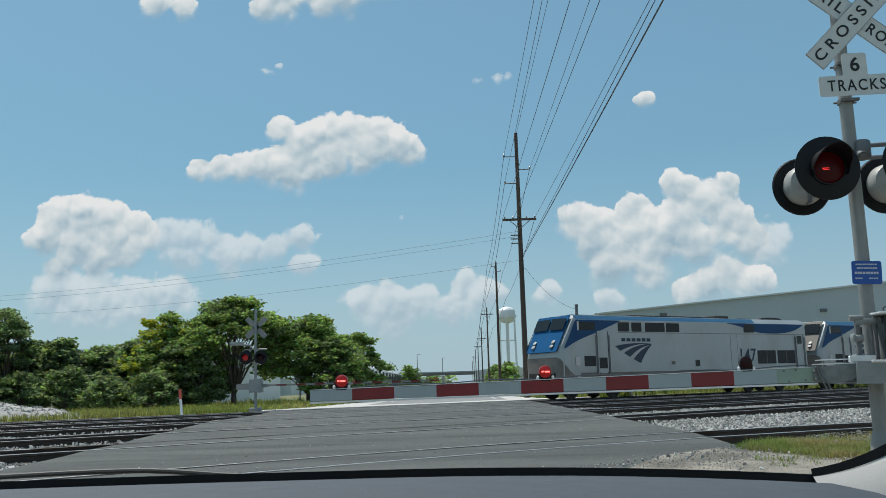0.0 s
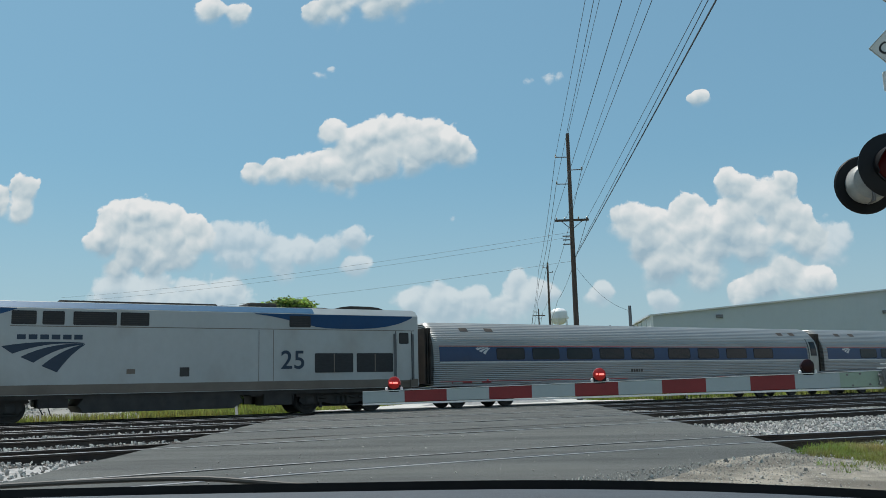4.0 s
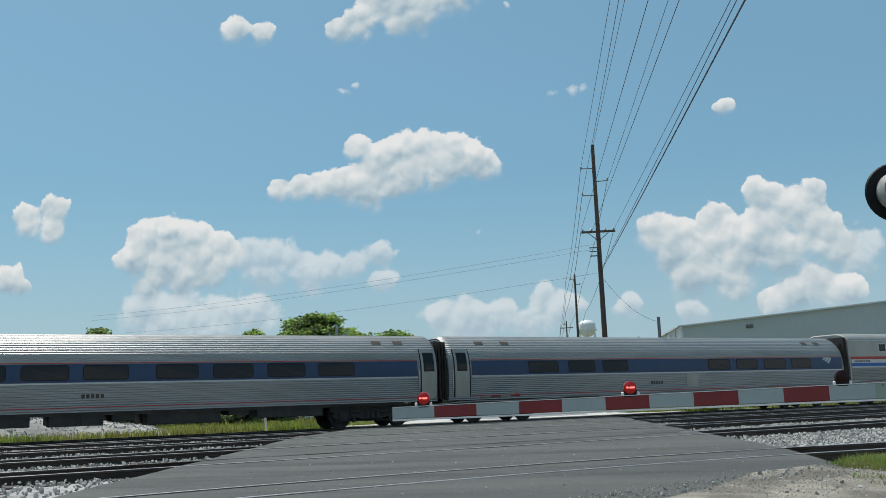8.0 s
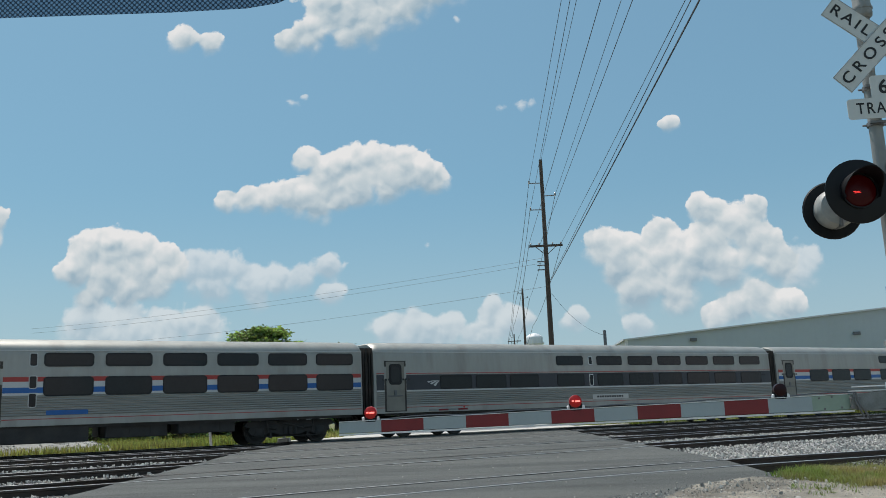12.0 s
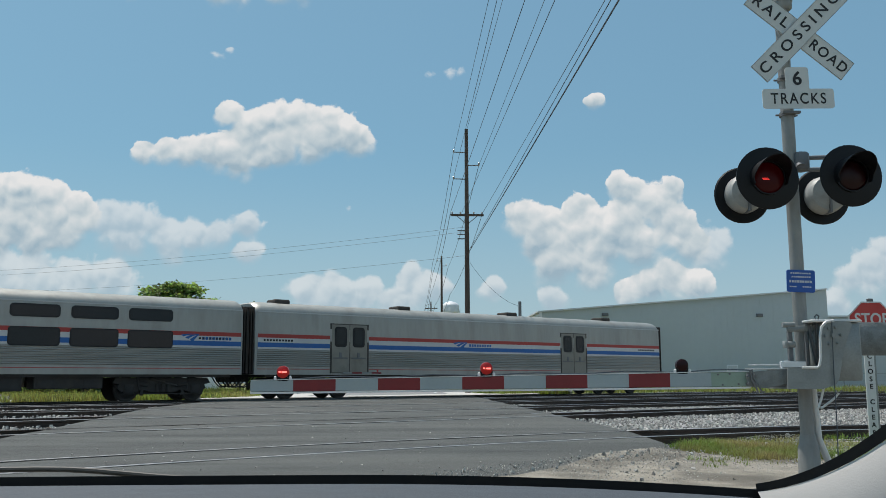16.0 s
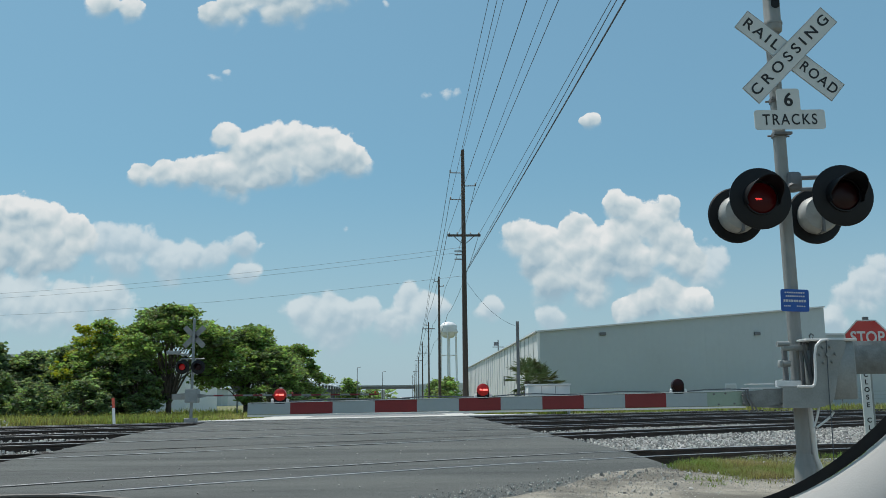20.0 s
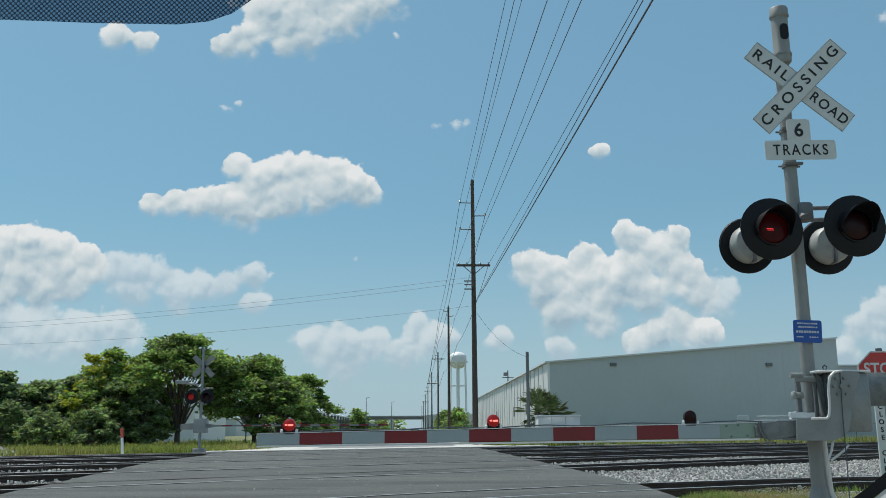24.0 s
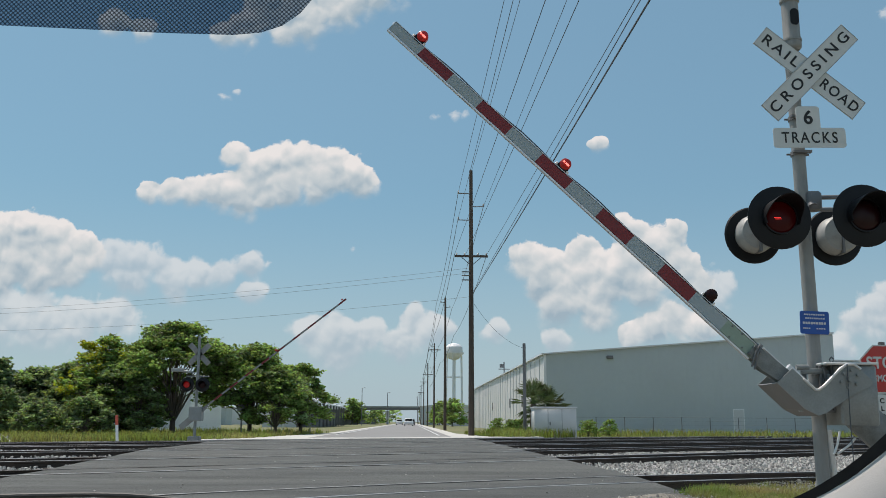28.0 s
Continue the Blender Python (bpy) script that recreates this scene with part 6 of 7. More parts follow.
    roof.prism([(16.9, 4.25), (17.3, 4.36), (17.7, 4.40), (18.6, 4.40), (19.0, 4.36), (19.3, 4.25)], -0.9, 0.9)
    roof.box(13.3, -0.7, 4.25, 14.5, 0.7, 4.45, 0.05)
    roof.prism([(15.0, 4.25), (15.2, 4.31), (16.6, 4.31), (16.8, 4.25)], -0.8, 0.8)
    roof.box(2.3, -0.5, 4.25, 4.0, 0.5, 4.33, 0.04)
    part("roof_equipment", roof, "loco_dark", loco, "dark roof fans and exhaust")
    rear = Mesh()
    rear.box(Lc, -0.75, 1.1, Lc + 0.2, 0.75, 3.2, 0.05)
    part("rear_gangway", rear, "diaphragm", loco)
    uf = Mesh()
    uf.box(1.9, -1.40, 0.80, Lc - 0.2, 1.40, 1.0)
    part("underframe", uf, "loco_dark", loco)
    tank = Mesh()
    tank.prism([(7.2, 0.98), (6.9, 0.55), (7.1, 0.30), (12.5, 0.30), (12.9, 0.55), (12.6, 0.98)], -1.42, 1.42)
    part("fuel_tank", tank, "loco_dark", loco, "dark fuel tank")
    for xc in (3.3, 17.2):
        truck(loco, xc, 2.9, 0.51)
    under_boxes(loco, [(5.6, 6.6, 0.50), (13.2, 13.7, 0.72), (13.75, 14.95, 0.36)], 3, 0.96)
    pp = Mesh()
    for y in (-1.36, 1.36):
        pp.path([(1.9, y, 0.86), (6.9, y, 0.84), (7.0, y, 0.92), (13.0, y, 0.92), (13.1, y, 0.82), (20.2, y, 0.84)], 0.03, 6)
        for x in (5.9, 14.95, 19.25):
            pp.path([(x, y, 0.95), (x + 0.02, y, 0.55), (x + 0.16, y * 0.8, 0.25)], 0.022, 6)
    part("air_pipe", pp, "loco_dark", loco, "dark air and sand pipes", True)
    return loco


def make_train():
    """The consist; returns each vehicle with the place of its front along the track at the start."""
    ten = [(x, 1.5) for x in (4.0, 6.0, 8.0, 10.0, 12.0, 14.5, 16.6, 18.7, 20.8)]
    front = 46.7
    out = [(loco_parts("147", "silver and dark blue diesel locomotive with a soot-stained nose", None), 4.05),
           (loco_parts("25", "second silver and dark blue diesel locomotive of the train", None), 25.35)]
    specs = [("ribbed stainless coach with dark blue window band behind the locomotives", ten, 2.5, 0, False),
             ("ribbed stainless coach with dark blue window band in the train's middle", ten, 1.95, 1, False)]
    for i, (label, w, ex, seed, cafe) in enumerate(specs):
        out.append((amfleet(label, None, w, ex, (1,), seed, cafe), front + 26.0 * i))
    cafe = [(4.9, 1.6), (7.07, 1.5), (9.06, 1.5), (15.8, 1.5), (17.8, 1.5), (19.87, 1.6), (21.9, 1.5)]
    out.append((amfleet("ribbed stainless lounge coach with few windows, coupled before the diner", None, cafe, 24.0, (0,), 7, True), front + 52.0))
    for i, (kind, label) in enumerate((("diner", "stainless dining car with red, white and blue stripes and double windows"), ("old", "older stainless sleeping car with a dark window band"),
                                       ("sleeper", "stainless sleeping car with red, white and blue stripes"), ("baggage", "stainless baggage car with double doors at the train's end"))):
        out.append((viewliner(label, None, kind, 20 + i), front + 78.0 + 26.0 * i))
    return out


# ---- far side of the crossing ----
FAR_MAST = (-9.32, 40.3)
FAR_PIVOT = (-9.25, 40.1, 1.55)


def make_far_signal():
    x0, y0 = FAR_MAST
    s = thing("crossing_signal", "far crossing signal mast seen from behind, with red lamps", "signal", pose(x0, y0, 0.40))
    p = Mesh()
    p.tube((0, 0, 0), (0, 0, 4.5), 0.065, 0.06, 12)
    part("mast", p, "galvanised", s, "", True)
    for a in (45, -45):
        b = Mesh()
        b.box(-0.61, -0.01, -0.114, 0.61, 0.01, 0.114)
        part("crossbuck_blade", b, "mast", s, "grey back of a crossbuck blade", at=pose(0, 0.1, 3.72, 0, a, 0))
    arm = Mesh()
    arm.tube((-0.5, 0, 2.75), (0.5, 0, 2.75), 0.03)
    arm.tube((-1.0, 0, 3.02), (-0.2, 0, 2.92), 0.05)
    arm.box(-1.15, -0.1, 2.95, -0.6, 0.1, 3.10, 0.02)
    part("lamp_arm", arm, "galvanised", s)
    for x, lit in ((-0.37, "led"), (0.30, None)):
        u = lamp_unit(s, x, 2.38, lit)
        u.matrix_basis = Matrix.Translation((0, -0.3, 0)) @ u.matrix_basis
        if lit:
            g = Mesh()
            g.lathe([(0.01, 0.085), (0.10, 0.08), (0.13, 0.07)], 20)
            part("glow_lens", g, "lens_on", u, "glowing red lens", True)
    b = Mesh()
    b.box(-0.25, -0.25, 0.85, 0.30, 0.25, 1.45, 0.03)
    part("motor_box", b, "galvanised", s)
    c = Mesh()
    c.box(-0.25, -0.25, -0.15, 0.25, 0.25, 0.2, 0.04)
    part("base", c, "mast", s)
    g = thing("crossing_gate", "far striped crossing gate arm, thin in the distance", "gate", pose(*FAR_PIVOT))
    n = 18
    for i in range(n):
        a, b_ = 0.5 + i * 0.42, 0.5 + (i + 1) * 0.42
        m_ = Mesh()
        m_.box(a, -0.02, -0.036, b_, 0.02, 0.036)
        part("arm_section", m_, "arm_red" if i % 2 else "mast", g)
    for lx in (7.9, 4.3):
        q = Mesh()
        q.lathe([(0.02, 0.04), (0.04, 0.02), (0.04, -0.02), (0.02, -0.04)], 12, pose(lx, 0, 0.09, 90))
        part("gate_lamp", q, "lens_on", g, "small red lamp", True)
    cw = Mesh()
    cw.prism([(-0.9, -0.16), (-0.9, 0.08), (-0.2, 0.12), (0.55, 0.05), (0.55, -0.06), (-0.2, -0.16)], 0.1, 0.14)
    part("counterweight", cw, "mast", g)
    return g


def make_small_posts():
    d = thing("delineator_post", "white marker post with a red top in the grass", "post", pose(-11.98, 38.4, 0.25, 0, -5, 0))
    a = Mesh()
    a.box(-0.055, -0.02, 0, 0.055, 0.02, 1.0, 0.01)
    part("shaft", a, "trim_white", d)
    b = Mesh()
    b.box(-0.057, -0.023, 0.82, 0.057, 0.023, 1.22, 0.01)
    part("band", b, "orange_red", d, "red reflective band")
    e = thing("delineator_post", "short white marker post beside the road", "post", pose(-10.2, 74, 0.3))
    a = Mesh()
    a.box(-0.06, -0.03, 0, 0.06, 0.03, 1.1, 0.01)
    part("shaft", a, "trim_white", e)
    # stop sign with a second word, on a white post, beyond the near track
    s = thing("stop_sign", "red octagonal sign with white words on a white wooden post", "sign", pose(7.40, 14.3, -0.02))
    o = Mesh()
    r = 0.38 / math.cos(radians(22.5))
    octo = [(r * math.cos(radians(22.5 + 45 * i)), 2.13 + r * math.sin(radians(22.5 + 45 * i))) for i in range(8)]
    o.prism(octo, -0.012, -0.004)
    part("border", o, "sign_white", s, "white border")
    o = Mesh()
    r *= 0.94
    o.prism([(r * math.cos(radians(22.5 + 45 * i)), 2.13 + r * math.sin(radians(22.5 + 45 * i))) for i in range(8)], -0.016, -0.010)
    pl = part("plate", o, "sign_red", s, "red face")
    lettering("word", "STOP", 0.26, "sign_white", pl, pose(0, -0.018, 2.22, 90), 1.05, width=0.56, bold=0.006)
    lettering("word", "DISMOUNT", 0.15, "sign_white", pl, pose(0, -0.018, 1.98, 90), 1.05, width=0.58, bold=0.004)
    tb = Mesh()
    tb.box(-0.05, -0.01, 2.50, 0.05, 0.03, 2.56, 0.01)
    part("top_clip", tb, "dark_steel", s)
    p = Mesh()
    p.box(-0.03, 0.0, 0.0, 0.03, 0.05, 2.5)
    part("post", p, "galvanised", s)
    w = thing("clearance_post", "white post with black upright lettering beside the track", "post", pose(7.24, 14.15, -0.02))
    b = Mesh()
    b.box(-0.075, -0.02, 0.0, 0.075, 0.02, 1.72, 0.008)
    bd = part("board", b, "sign_white", w, "white board")
    for i, c in enumerate("CLOSE CLEAR"):
        if c != " ":
            lettering("letter", c, 0.105, "letter", bd, pose(0.0, -0.022, 1.63 - i * 0.118, 90), bold=0.003)


# ---- overhead line ----
def make_poles():
    rows = [(3.92, 60.2, 18.23, 0.20), (4.05, 110, 16.2, 0.19), (4.0, 160, 14.9, 0.18), (3.8, 210, 14.6, 0.18), (3.6, 260, 13.6, 0.17), (3.4, 310, 13.6, 0.17), (3.3, 370, 13.2, 0.17), (3.2, 440, 13.2, 0.17)]
    for k, (x, y, h, r) in enumerate(rows):
        z0 = 0.28
        t = thing("utility_pole", "tall dark wooden utility pole with cross-arm and insulators" if k == 0 else "dark wooden utility pole along the far road", "pole", pose(x, y, z0), "poles along the road")
        p = Mesh()
        p.tube((0, 0, 0), (-0.02, 0, h - z0), r, r * 0.58, 12)
        part("shaft", p, "pole_wood", t, "", True)
        top = h - z0
        zc = 11.95 if k == 0 else top - (1.2 if k in (2, 4) else 2.6)
        c = Mesh()
        if k in (0, 2, 3, 4, 5):
            c.box(-1.12, -0.16, zc - 0.07, 1.12, -0.05, zc + 0.07)
            c.tube((-0.75, -0.1, zc), (0, -0.1, zc - 0.65), 0.025, n=6)
            c.tube((0.75, -0.1, zc), (0, -0.1, zc - 0.65), 0.025, n=6)
            part("cross_arm", c, "pole_wood", t, "wooden cross-arm")
        brk = ((-0.98, 14.45), (0.92, 15.40), (-0.98, 16.31)) if k == 0 else ((-0.6, top - 0.6), (0.6, top - 1.2))
        for bx, bz in brk:
            q = Mesh()
            q.tube((0, 0, bz), (bx * 0.9, 0, bz + 0.02), 0.035, n=8)
            part("bracket", q, "dark_steel", t)
            q = Mesh()
            q.lathe([(0.03, 0), (0.07, 0.03), (0.04, 0.07), (0.07, 0.11), (0.04, 0.15), (0.06, 0.19), (0.02, 0.24)], 10, pose(bx * 0.9, 0, bz - 0.02))
            part("insulator", q, "insulator", t, "", True)
        if k == 0:
            for bx in (-1.0, -0.45, 0.45, 1.0):
                q = Mesh()
                q.lathe([(0.02, 0), (0.06, 0.03), (0.035, 0.07), (0.06, 0.11), (0.02, 0.16)], 10, pose(bx, -0.1, zc + 0.07))
                part("insulator", q, "insulator", t, "", True)
            q = Mesh()
            for dz in (10.3, 10.6, 10.85):
                q.box(-0.65, -0.2, dz, -0.12, -0.05, dz + 0.06)
            part("fuse_holder", q, "dark_steel", t)


def sagging(a, b, sag, n=18):
    a, b = Vector(a), Vector(b)
    return [tuple(a.lerp(b, i / n) - Vector((0, 0, sag * 4 * (i / n) * (1 - i / n)))) for i in range(n + 1)]


def make_wires():
    """Conductors from the tall pole over the camera's road, along the line, and away to the left."""
    def wire(pts, r, label="thin dark overhead wire"):
        g = Mesh()
        g.path(pts, r, 5)
        solid("overhead_wire", g, "wire", label, "wire", "overhead wires")
    for a, b in (((3.03, 60.2, 16.67), (3.50, -8, 16.67)), ((3.01, 60.2, 14.77), (3.22, -8, 14.77)), ((3.94, 60.2, 18.2), (4.62, -8, 18.2)), ((2.80, 60.2, 12.40), (3.89, -8, 12.36)),
                 ((4.74, 60.2, 15.68), (5.69, -8, 15.68)), ((3.56, 60.2, 12.40), (4.88, -8, 12.36)), ((4.98, 60.2, 12.40), (6.40, -8, 12.36)), ((4.08, 60.1, 9.91), (4.88, -8, 9.91))):
        wire(sagging(a, b, 0.12), 0.012)
    wire(sagging((4.05, 60.0, 9.75), (5.07, -8, 9.75), 0.10), 0.022, "thick dark overhead cable")
    for x, z in ((3.03, 16.67), (3.01, 14.77), (4.74, 15.68), (2.8, 12.4), (4.98, 12.4)):
        far = (x + (0.1 if x > 3.8 else -0.1), 110, min(z - 0.8, 15.4))
        wire(sagging((x, 60.3, z), far, 0.7, 10), 0.018)
        wire(sagging(far, (x, 160, min(z - 1, 14.4)), 0.7, 8), 0.022)
        wire(sagging((x, 160, min(z - 1, 14.4)), (x, 260, min(z - 1.5, 13)), 0.9, 8), 0.03)
    for a, b in (((3.9, 60.2, 11.45), (-49.4, 95, 12.2)), ((3.9, 60.2, 11.12), (-49.4, 95, 11.72)), ((3.9, 60.2, 9.5), (-45.6, 95, 10.2))):
        wire(sagging(a, b, 0.5, 20), 0.009)
    wire(sagging((4.1, 60.1, 9.0), (7.15, 58, 5.9), 0.5, 10), 0.010)
    t = thing("steel_post", "slim dark post with a service wire behind the tracks", "post", pose(7.15, 58, 0.3))
    g = Mesh()
    g.tube((0, 0, 0), (0, 0, 5.92), 0.11, 0.10, 10)
    part("shaft", g, "dark_steel", t, "", True)


# ---- buildings ----
def make_warehouse():
    w = thing("warehouse", "large pale grey metal-clad warehouse with low gabled roof", "building", pose(0, 0, 0))
    x0, x1, y0, y1, ez, rz_ = 11.66, 37.6, 80.0, 172.0, 7.15, 9.20
    xr = 2 * x1 - x0
    f = Mesh()
    f.add([(x0, y0, 0.2), (x1, y0, 0.2), (x1, y0, rz_), (x0, y0, ez), (x0, y0 + 0.2, 0.2), (x1, y0 + 0.2, 0.2), (x1, y0 + 0.2, rz_), (x0, y0 + 0.2, ez)],
          [(0, 1, 2, 3), (7, 6, 5, 4), (1, 5, 6, 2), (0, 3, 7, 4), (0, 4, 5, 1), (3, 2, 6, 7)])
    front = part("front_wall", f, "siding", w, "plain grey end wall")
    l = Mesh()
    l.box(x0, y0 + 0.2, 0.2, x0 + 0.2, y1, ez - 0.02)
    # lighter copy of the end wall's siding, standing in for sunlight on this side
    side = part("side_wall", l, "siding_lit", w, "long ribbed side wall in a lighter, sunlit tone")
    r = Mesh()
    r.box(x1 - 0.2, y0 + 0.2, 0.2, x1, y1, rz_ - 0.1)
    r.box(x0 + 0.2, y1 - 0.2, 0.2, x1 - 0.2, y1, ez)
    part("rear_wall", r, "siding", w)
    rf = Mesh()
    rf.add([(x0 - 0.25, y0 - 0.25, ez - 0.02), (x1, y0 - 0.25, rz_), (x1, y1, rz_), (x0 - 0.25, y1, ez - 0.02), (x0 - 0.25, y0 - 0.25, ez + 0.1), (x1, y0 - 0.25, rz_ + 0.12), (x1, y1, rz_ + 0.12), (x0 - 0.25, y1, ez + 0.1)],
           [(3, 2, 1, 0), (4, 5, 6, 7), (0, 1, 5, 4), (1, 2, 6, 5), (2, 3, 7, 6), (3, 0, 4, 7)])
    part("roof", rf, "roof_metal", w, "low metal roof with a pale edge")
    tr = Mesh()
    tr.box(x0 - 0.06, y0 - 0.06, 0.2, x0 + 0.16, y0 + 0.16, ez)
    part("corner_trim", tr, "trim_white", w)
    for i in range(30):
        y = y0 + 3.05 * (i + 1)
        rb = Mesh()
        rb.box(x0 - 0.05, y - 0.05, 0.25, x0, y + 0.05, ez - 0.05)
        part("rib", rb, "siding", side)
    for i in range(42):
        x = x0 + 0.6 * (i + 1)
        rb = Mesh()
        top = ez + (rz_ - ez) * (x - x0) / (x1 - x0)
        rb.box(x - 0.012, y0 - 0.009, 0.25, x + 0.012, y0, top - 0.05)
        part("rib", rb, "siding", front)
    for x, z in ((17.45, 6.95), (31.35, 6.9)):
        q = Mesh()
        q.box(x - 0.28, y0 - 0.22, z - 0.14, x + 0.28, y0, z + 0.14, 0.03)
        part("wall_lamp", q, "dark_steel", w, "dark wall lamp")
    d = Mesh()
    d.box(28.2, y0 - 0.05, 0.4, 29.2, y0, 2.5, 0.01)
    door = part("door", d, "trim_white", w, "white side door")
    d = Mesh()
    d.box(28.28, y0 - 0.07, 0.4, 29.12, y0 - 0.045, 2.42)
    part("leaf", d, "siding_lit", door)
    for y in (96, 108, 131):
        q = Mesh()
        q.box(x0 - 0.08, y - 0.5, 2.9, x0 - 0.05, y + 0.5, 4.0)
        part("vent", q, "dark_steel", w, "dark wall vent")
    q = Mesh()
    q.tube((13, 128, 7.2), (13, 128, 9.6), 0.08)
    q.tube((12.2, 128, 8.6), (13.8, 128, 8.6), 0.06)
    q.box(12.4, 127.8, 8.8, 13.0, 128.2, 9.3)
    part("roof_mast", q, "dark_steel", w)
    a = thing("warehouse_annex", "lower grey metal annex beside the warehouse", "building")
    g = Mesh()
    g.box(37.55, 86, 0.2, 60, 120, 7.15)
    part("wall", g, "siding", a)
    g = Mesh()
    g.box(37.5, 85.8, 7.15, 60.2, 120, 7.30)
    part("roof", g, "roof_metal", a)
    # chain-link fence
    fe = thing("fence", "low chain-link fence before the warehouse", "fence")
    for i in range(20):
        x = 13 + i * 2.4
        q = Mesh()
        q.tube((x, 76.5, 0.2), (x, 76.5, 1.75), 0.035, n=8)
        part("post", q, "dark_steel", fe)
    q = Mesh()
    q.tube((13, 76.5, 1.72), (59, 76.5, 1.72), 0.02, n=6)
    for z in (0.4, 0.75, 1.1, 1.42):
        q.tube((13, 76.5, z), (59, 76.5, z), 0.006, n=4)
    part("rails", q, "galvanised", fe)
    # signal cabinet
    c = thing("signal_cabinet", "pale grey metal signal cabinet beside the tracks", "cabinet", pose(8.72, 56.5, 0.25))
    q = Mesh()
    q.box(-1.28, -0.8, 0, 1.28, 0.8, 1.85, 0.03)
    part("body", q, "siding_lit", c, "", True)
    q = Mesh()
    q.box(-1.34, -0.86, 1.85, 1.34, 0.86, 1.95, 0.02)
    part("lid", q, "roof_metal", c)
    for x in (-0.45, 0.4):
        q = Mesh()
        q.box(x - 0.012, -0.81, 0.08, x + 0.012, -0.79, 1.8)
        part("door_seam", q, "dark_steel", c)
    q = Mesh()
    q.box(-0.36, -0.84, 0.85, -0.30, -0.80, 1.05)
    part("handle", q, "dark_steel", c)


def make_far_buildings():
    # water tower
    t = thing("water_tower", "white water tower on slim legs far down the road", "water tower", pose(22, 470, 0))
    q = Mesh()
    q.lathe([(0.4, 32.7), (2.4, 33.2), (3.9, 34.5), (4.45, 36.0), (4.45, 39.0), (4.2, 39.6), (2.7, 40.9), (0.4, 41.5)], 28)
    part("tank", q, "tank_white", t, "white tank with a bowl-shaped bottom", True)
    q = Mesh()
    q.lathe([(4.4, 35.8), (5.0, 35.8), (5.0, 36.7), (4.95, 36.7), (4.95, 35.9), (4.4, 35.9)], 28)
    part("balcony", q, "tank_white", t)
    for i in range(6):
        a = radians(60 * i + 20)
        q = Mesh()
        q.tube((5.0 * math.cos(a), 5.0 * math.sin(a), 0), (4.4 * math.cos(a), 4.4 * math.sin(a), 36), 0.26, n=8)
        part("leg", q, "tank_white", t, "slim pale leg")
    q = Mesh()
    q.tube((0, 0, 0), (0, 0, 33), 0.75, n=12)
    for z in (12, 24):
        pts = [(4.7 * math.cos(radians(60 * i + 20)), 4.7 * math.sin(radians(60 * i + 20)), z) for i in range(7)]
        q.path(pts, 0.18)
    part("riser", q, "tank_white", t)
    # overpass
    o = thing("overpass", "grey concrete road bridge crossing far ahead", "bridge", pose(0, 400, 0))
    q = Mesh()
    q.box(-60, -5, 6.3, 60, 5, 7.2)
    part("deck", q, "dark_steel", o, "dark girder deck")
    q = Mesh()
    q.box(-60, -5.2, 7.2, 60, -4.9, 7.8)
    part("parapet", q, "galvanised", o)
    for x in (-42, -24, -10, 8, 22, 40):
        q = Mesh()
        q.box(x - 0.7, -4, 0, x + 0.7, 4, 5.9)
        part("pier", q, "concrete", o)
    # low sheds at the left of the far road
    s = thing("open_shed", "long low shed with a pale metal roof and open side", "building", pose(0, 0, 0))
    q = Mesh()
    q.add([(-24, 150, 6.9), (-15.2, 150, 4.3), (-15.2, 215, 4.3), (-24, 215, 6.9), (-24, 150, 7.1), (-15.2, 150, 4.5), (-15.2, 215, 4.5), (-24, 215, 7.1), ], [(3, 2, 1, 0), (4, 5, 6, 7), (0, 1, 5, 4), (1, 2, 6, 5), (2, 3, 7, 6), (3, 0, 4, 7)])
    part("roof", q, "roof_metal", s, "pale sloping metal roof")
    q = Mesh()
    q.box(-24, 150.2, 0.2, -23.7, 215, 6.8)
    q.box(-24, 150, 0.2, -18.5, 150.3, 4.9)
    part("wall", q, "siding_lit", s)
    for i in range(10):
        q = Mesh()
        q.box(-15.7, 151 + i * 7, 0.2, -15.4, 151.3 + i * 7, 4.35)
        part("post", q, "dark_steel", s)
    q = Mesh()
    q.box(-23, 152, 0.2, -17, 212, 3.2)
    part("stock", q, "dark_steel", s, "dark stacked goods under the roof")
    b = thing("white_building", "low white building behind the trees", "building")
    q = Mesh()
    q.box(-26.6, 86, 0.2, -20.4, 100, 4.9)
    part("wall", q, "trim_white", b)
    q = Mesh()
    q.box(-26.9, 85.7, 4.9, -20.1, 100.3, 5.2)
    part("roof", q, "roof_metal", b)
    b = thing("grey_building", "grey flat-roofed building far behind the trees", "building")
    q = Mesh()
    q.box(-90, 128, 0.2, -46, 150, 7.6)
    part("wall", q, "siding", b)
    q = Mesh()
    q.box(-90.4, 127.6, 7.6, -45.6, 150.4, 8.0)
    part("roof", q, "roof_metal", b)
    rng = random.Random(12)
    for i in range(14):
        x = rng.choice([rng.uniform(-34, -12), rng.uniform(-60, -14), rng.uniform(9, 24)])
        y = rng.uniform(230, 380)
        w_, h = rng.uniform(5, 14), rng.uniform(3, 6.5)
        b = thing("distant_building", "small distant roadside building", "building", pose(x, y, 0.2), "distant buildings")
        q = Mesh()
        q.box(-w_ / 2, -4, 0, w_ / 2, 4, h)
        part("wall", q, rng.choice(["siding", "siding_lit", "trim_white", "dark_steel"]), b)
        q = Mesh()
        q.prism([(-w_ / 2 - 0.3, h), (0, h + rng.uniform(0.3, 1.5)), (w_ / 2 + 0.3, h)], -4.3, 4.3)
        part("roof", q, rng.choice(["roof_metal", "dark_steel"]), b)
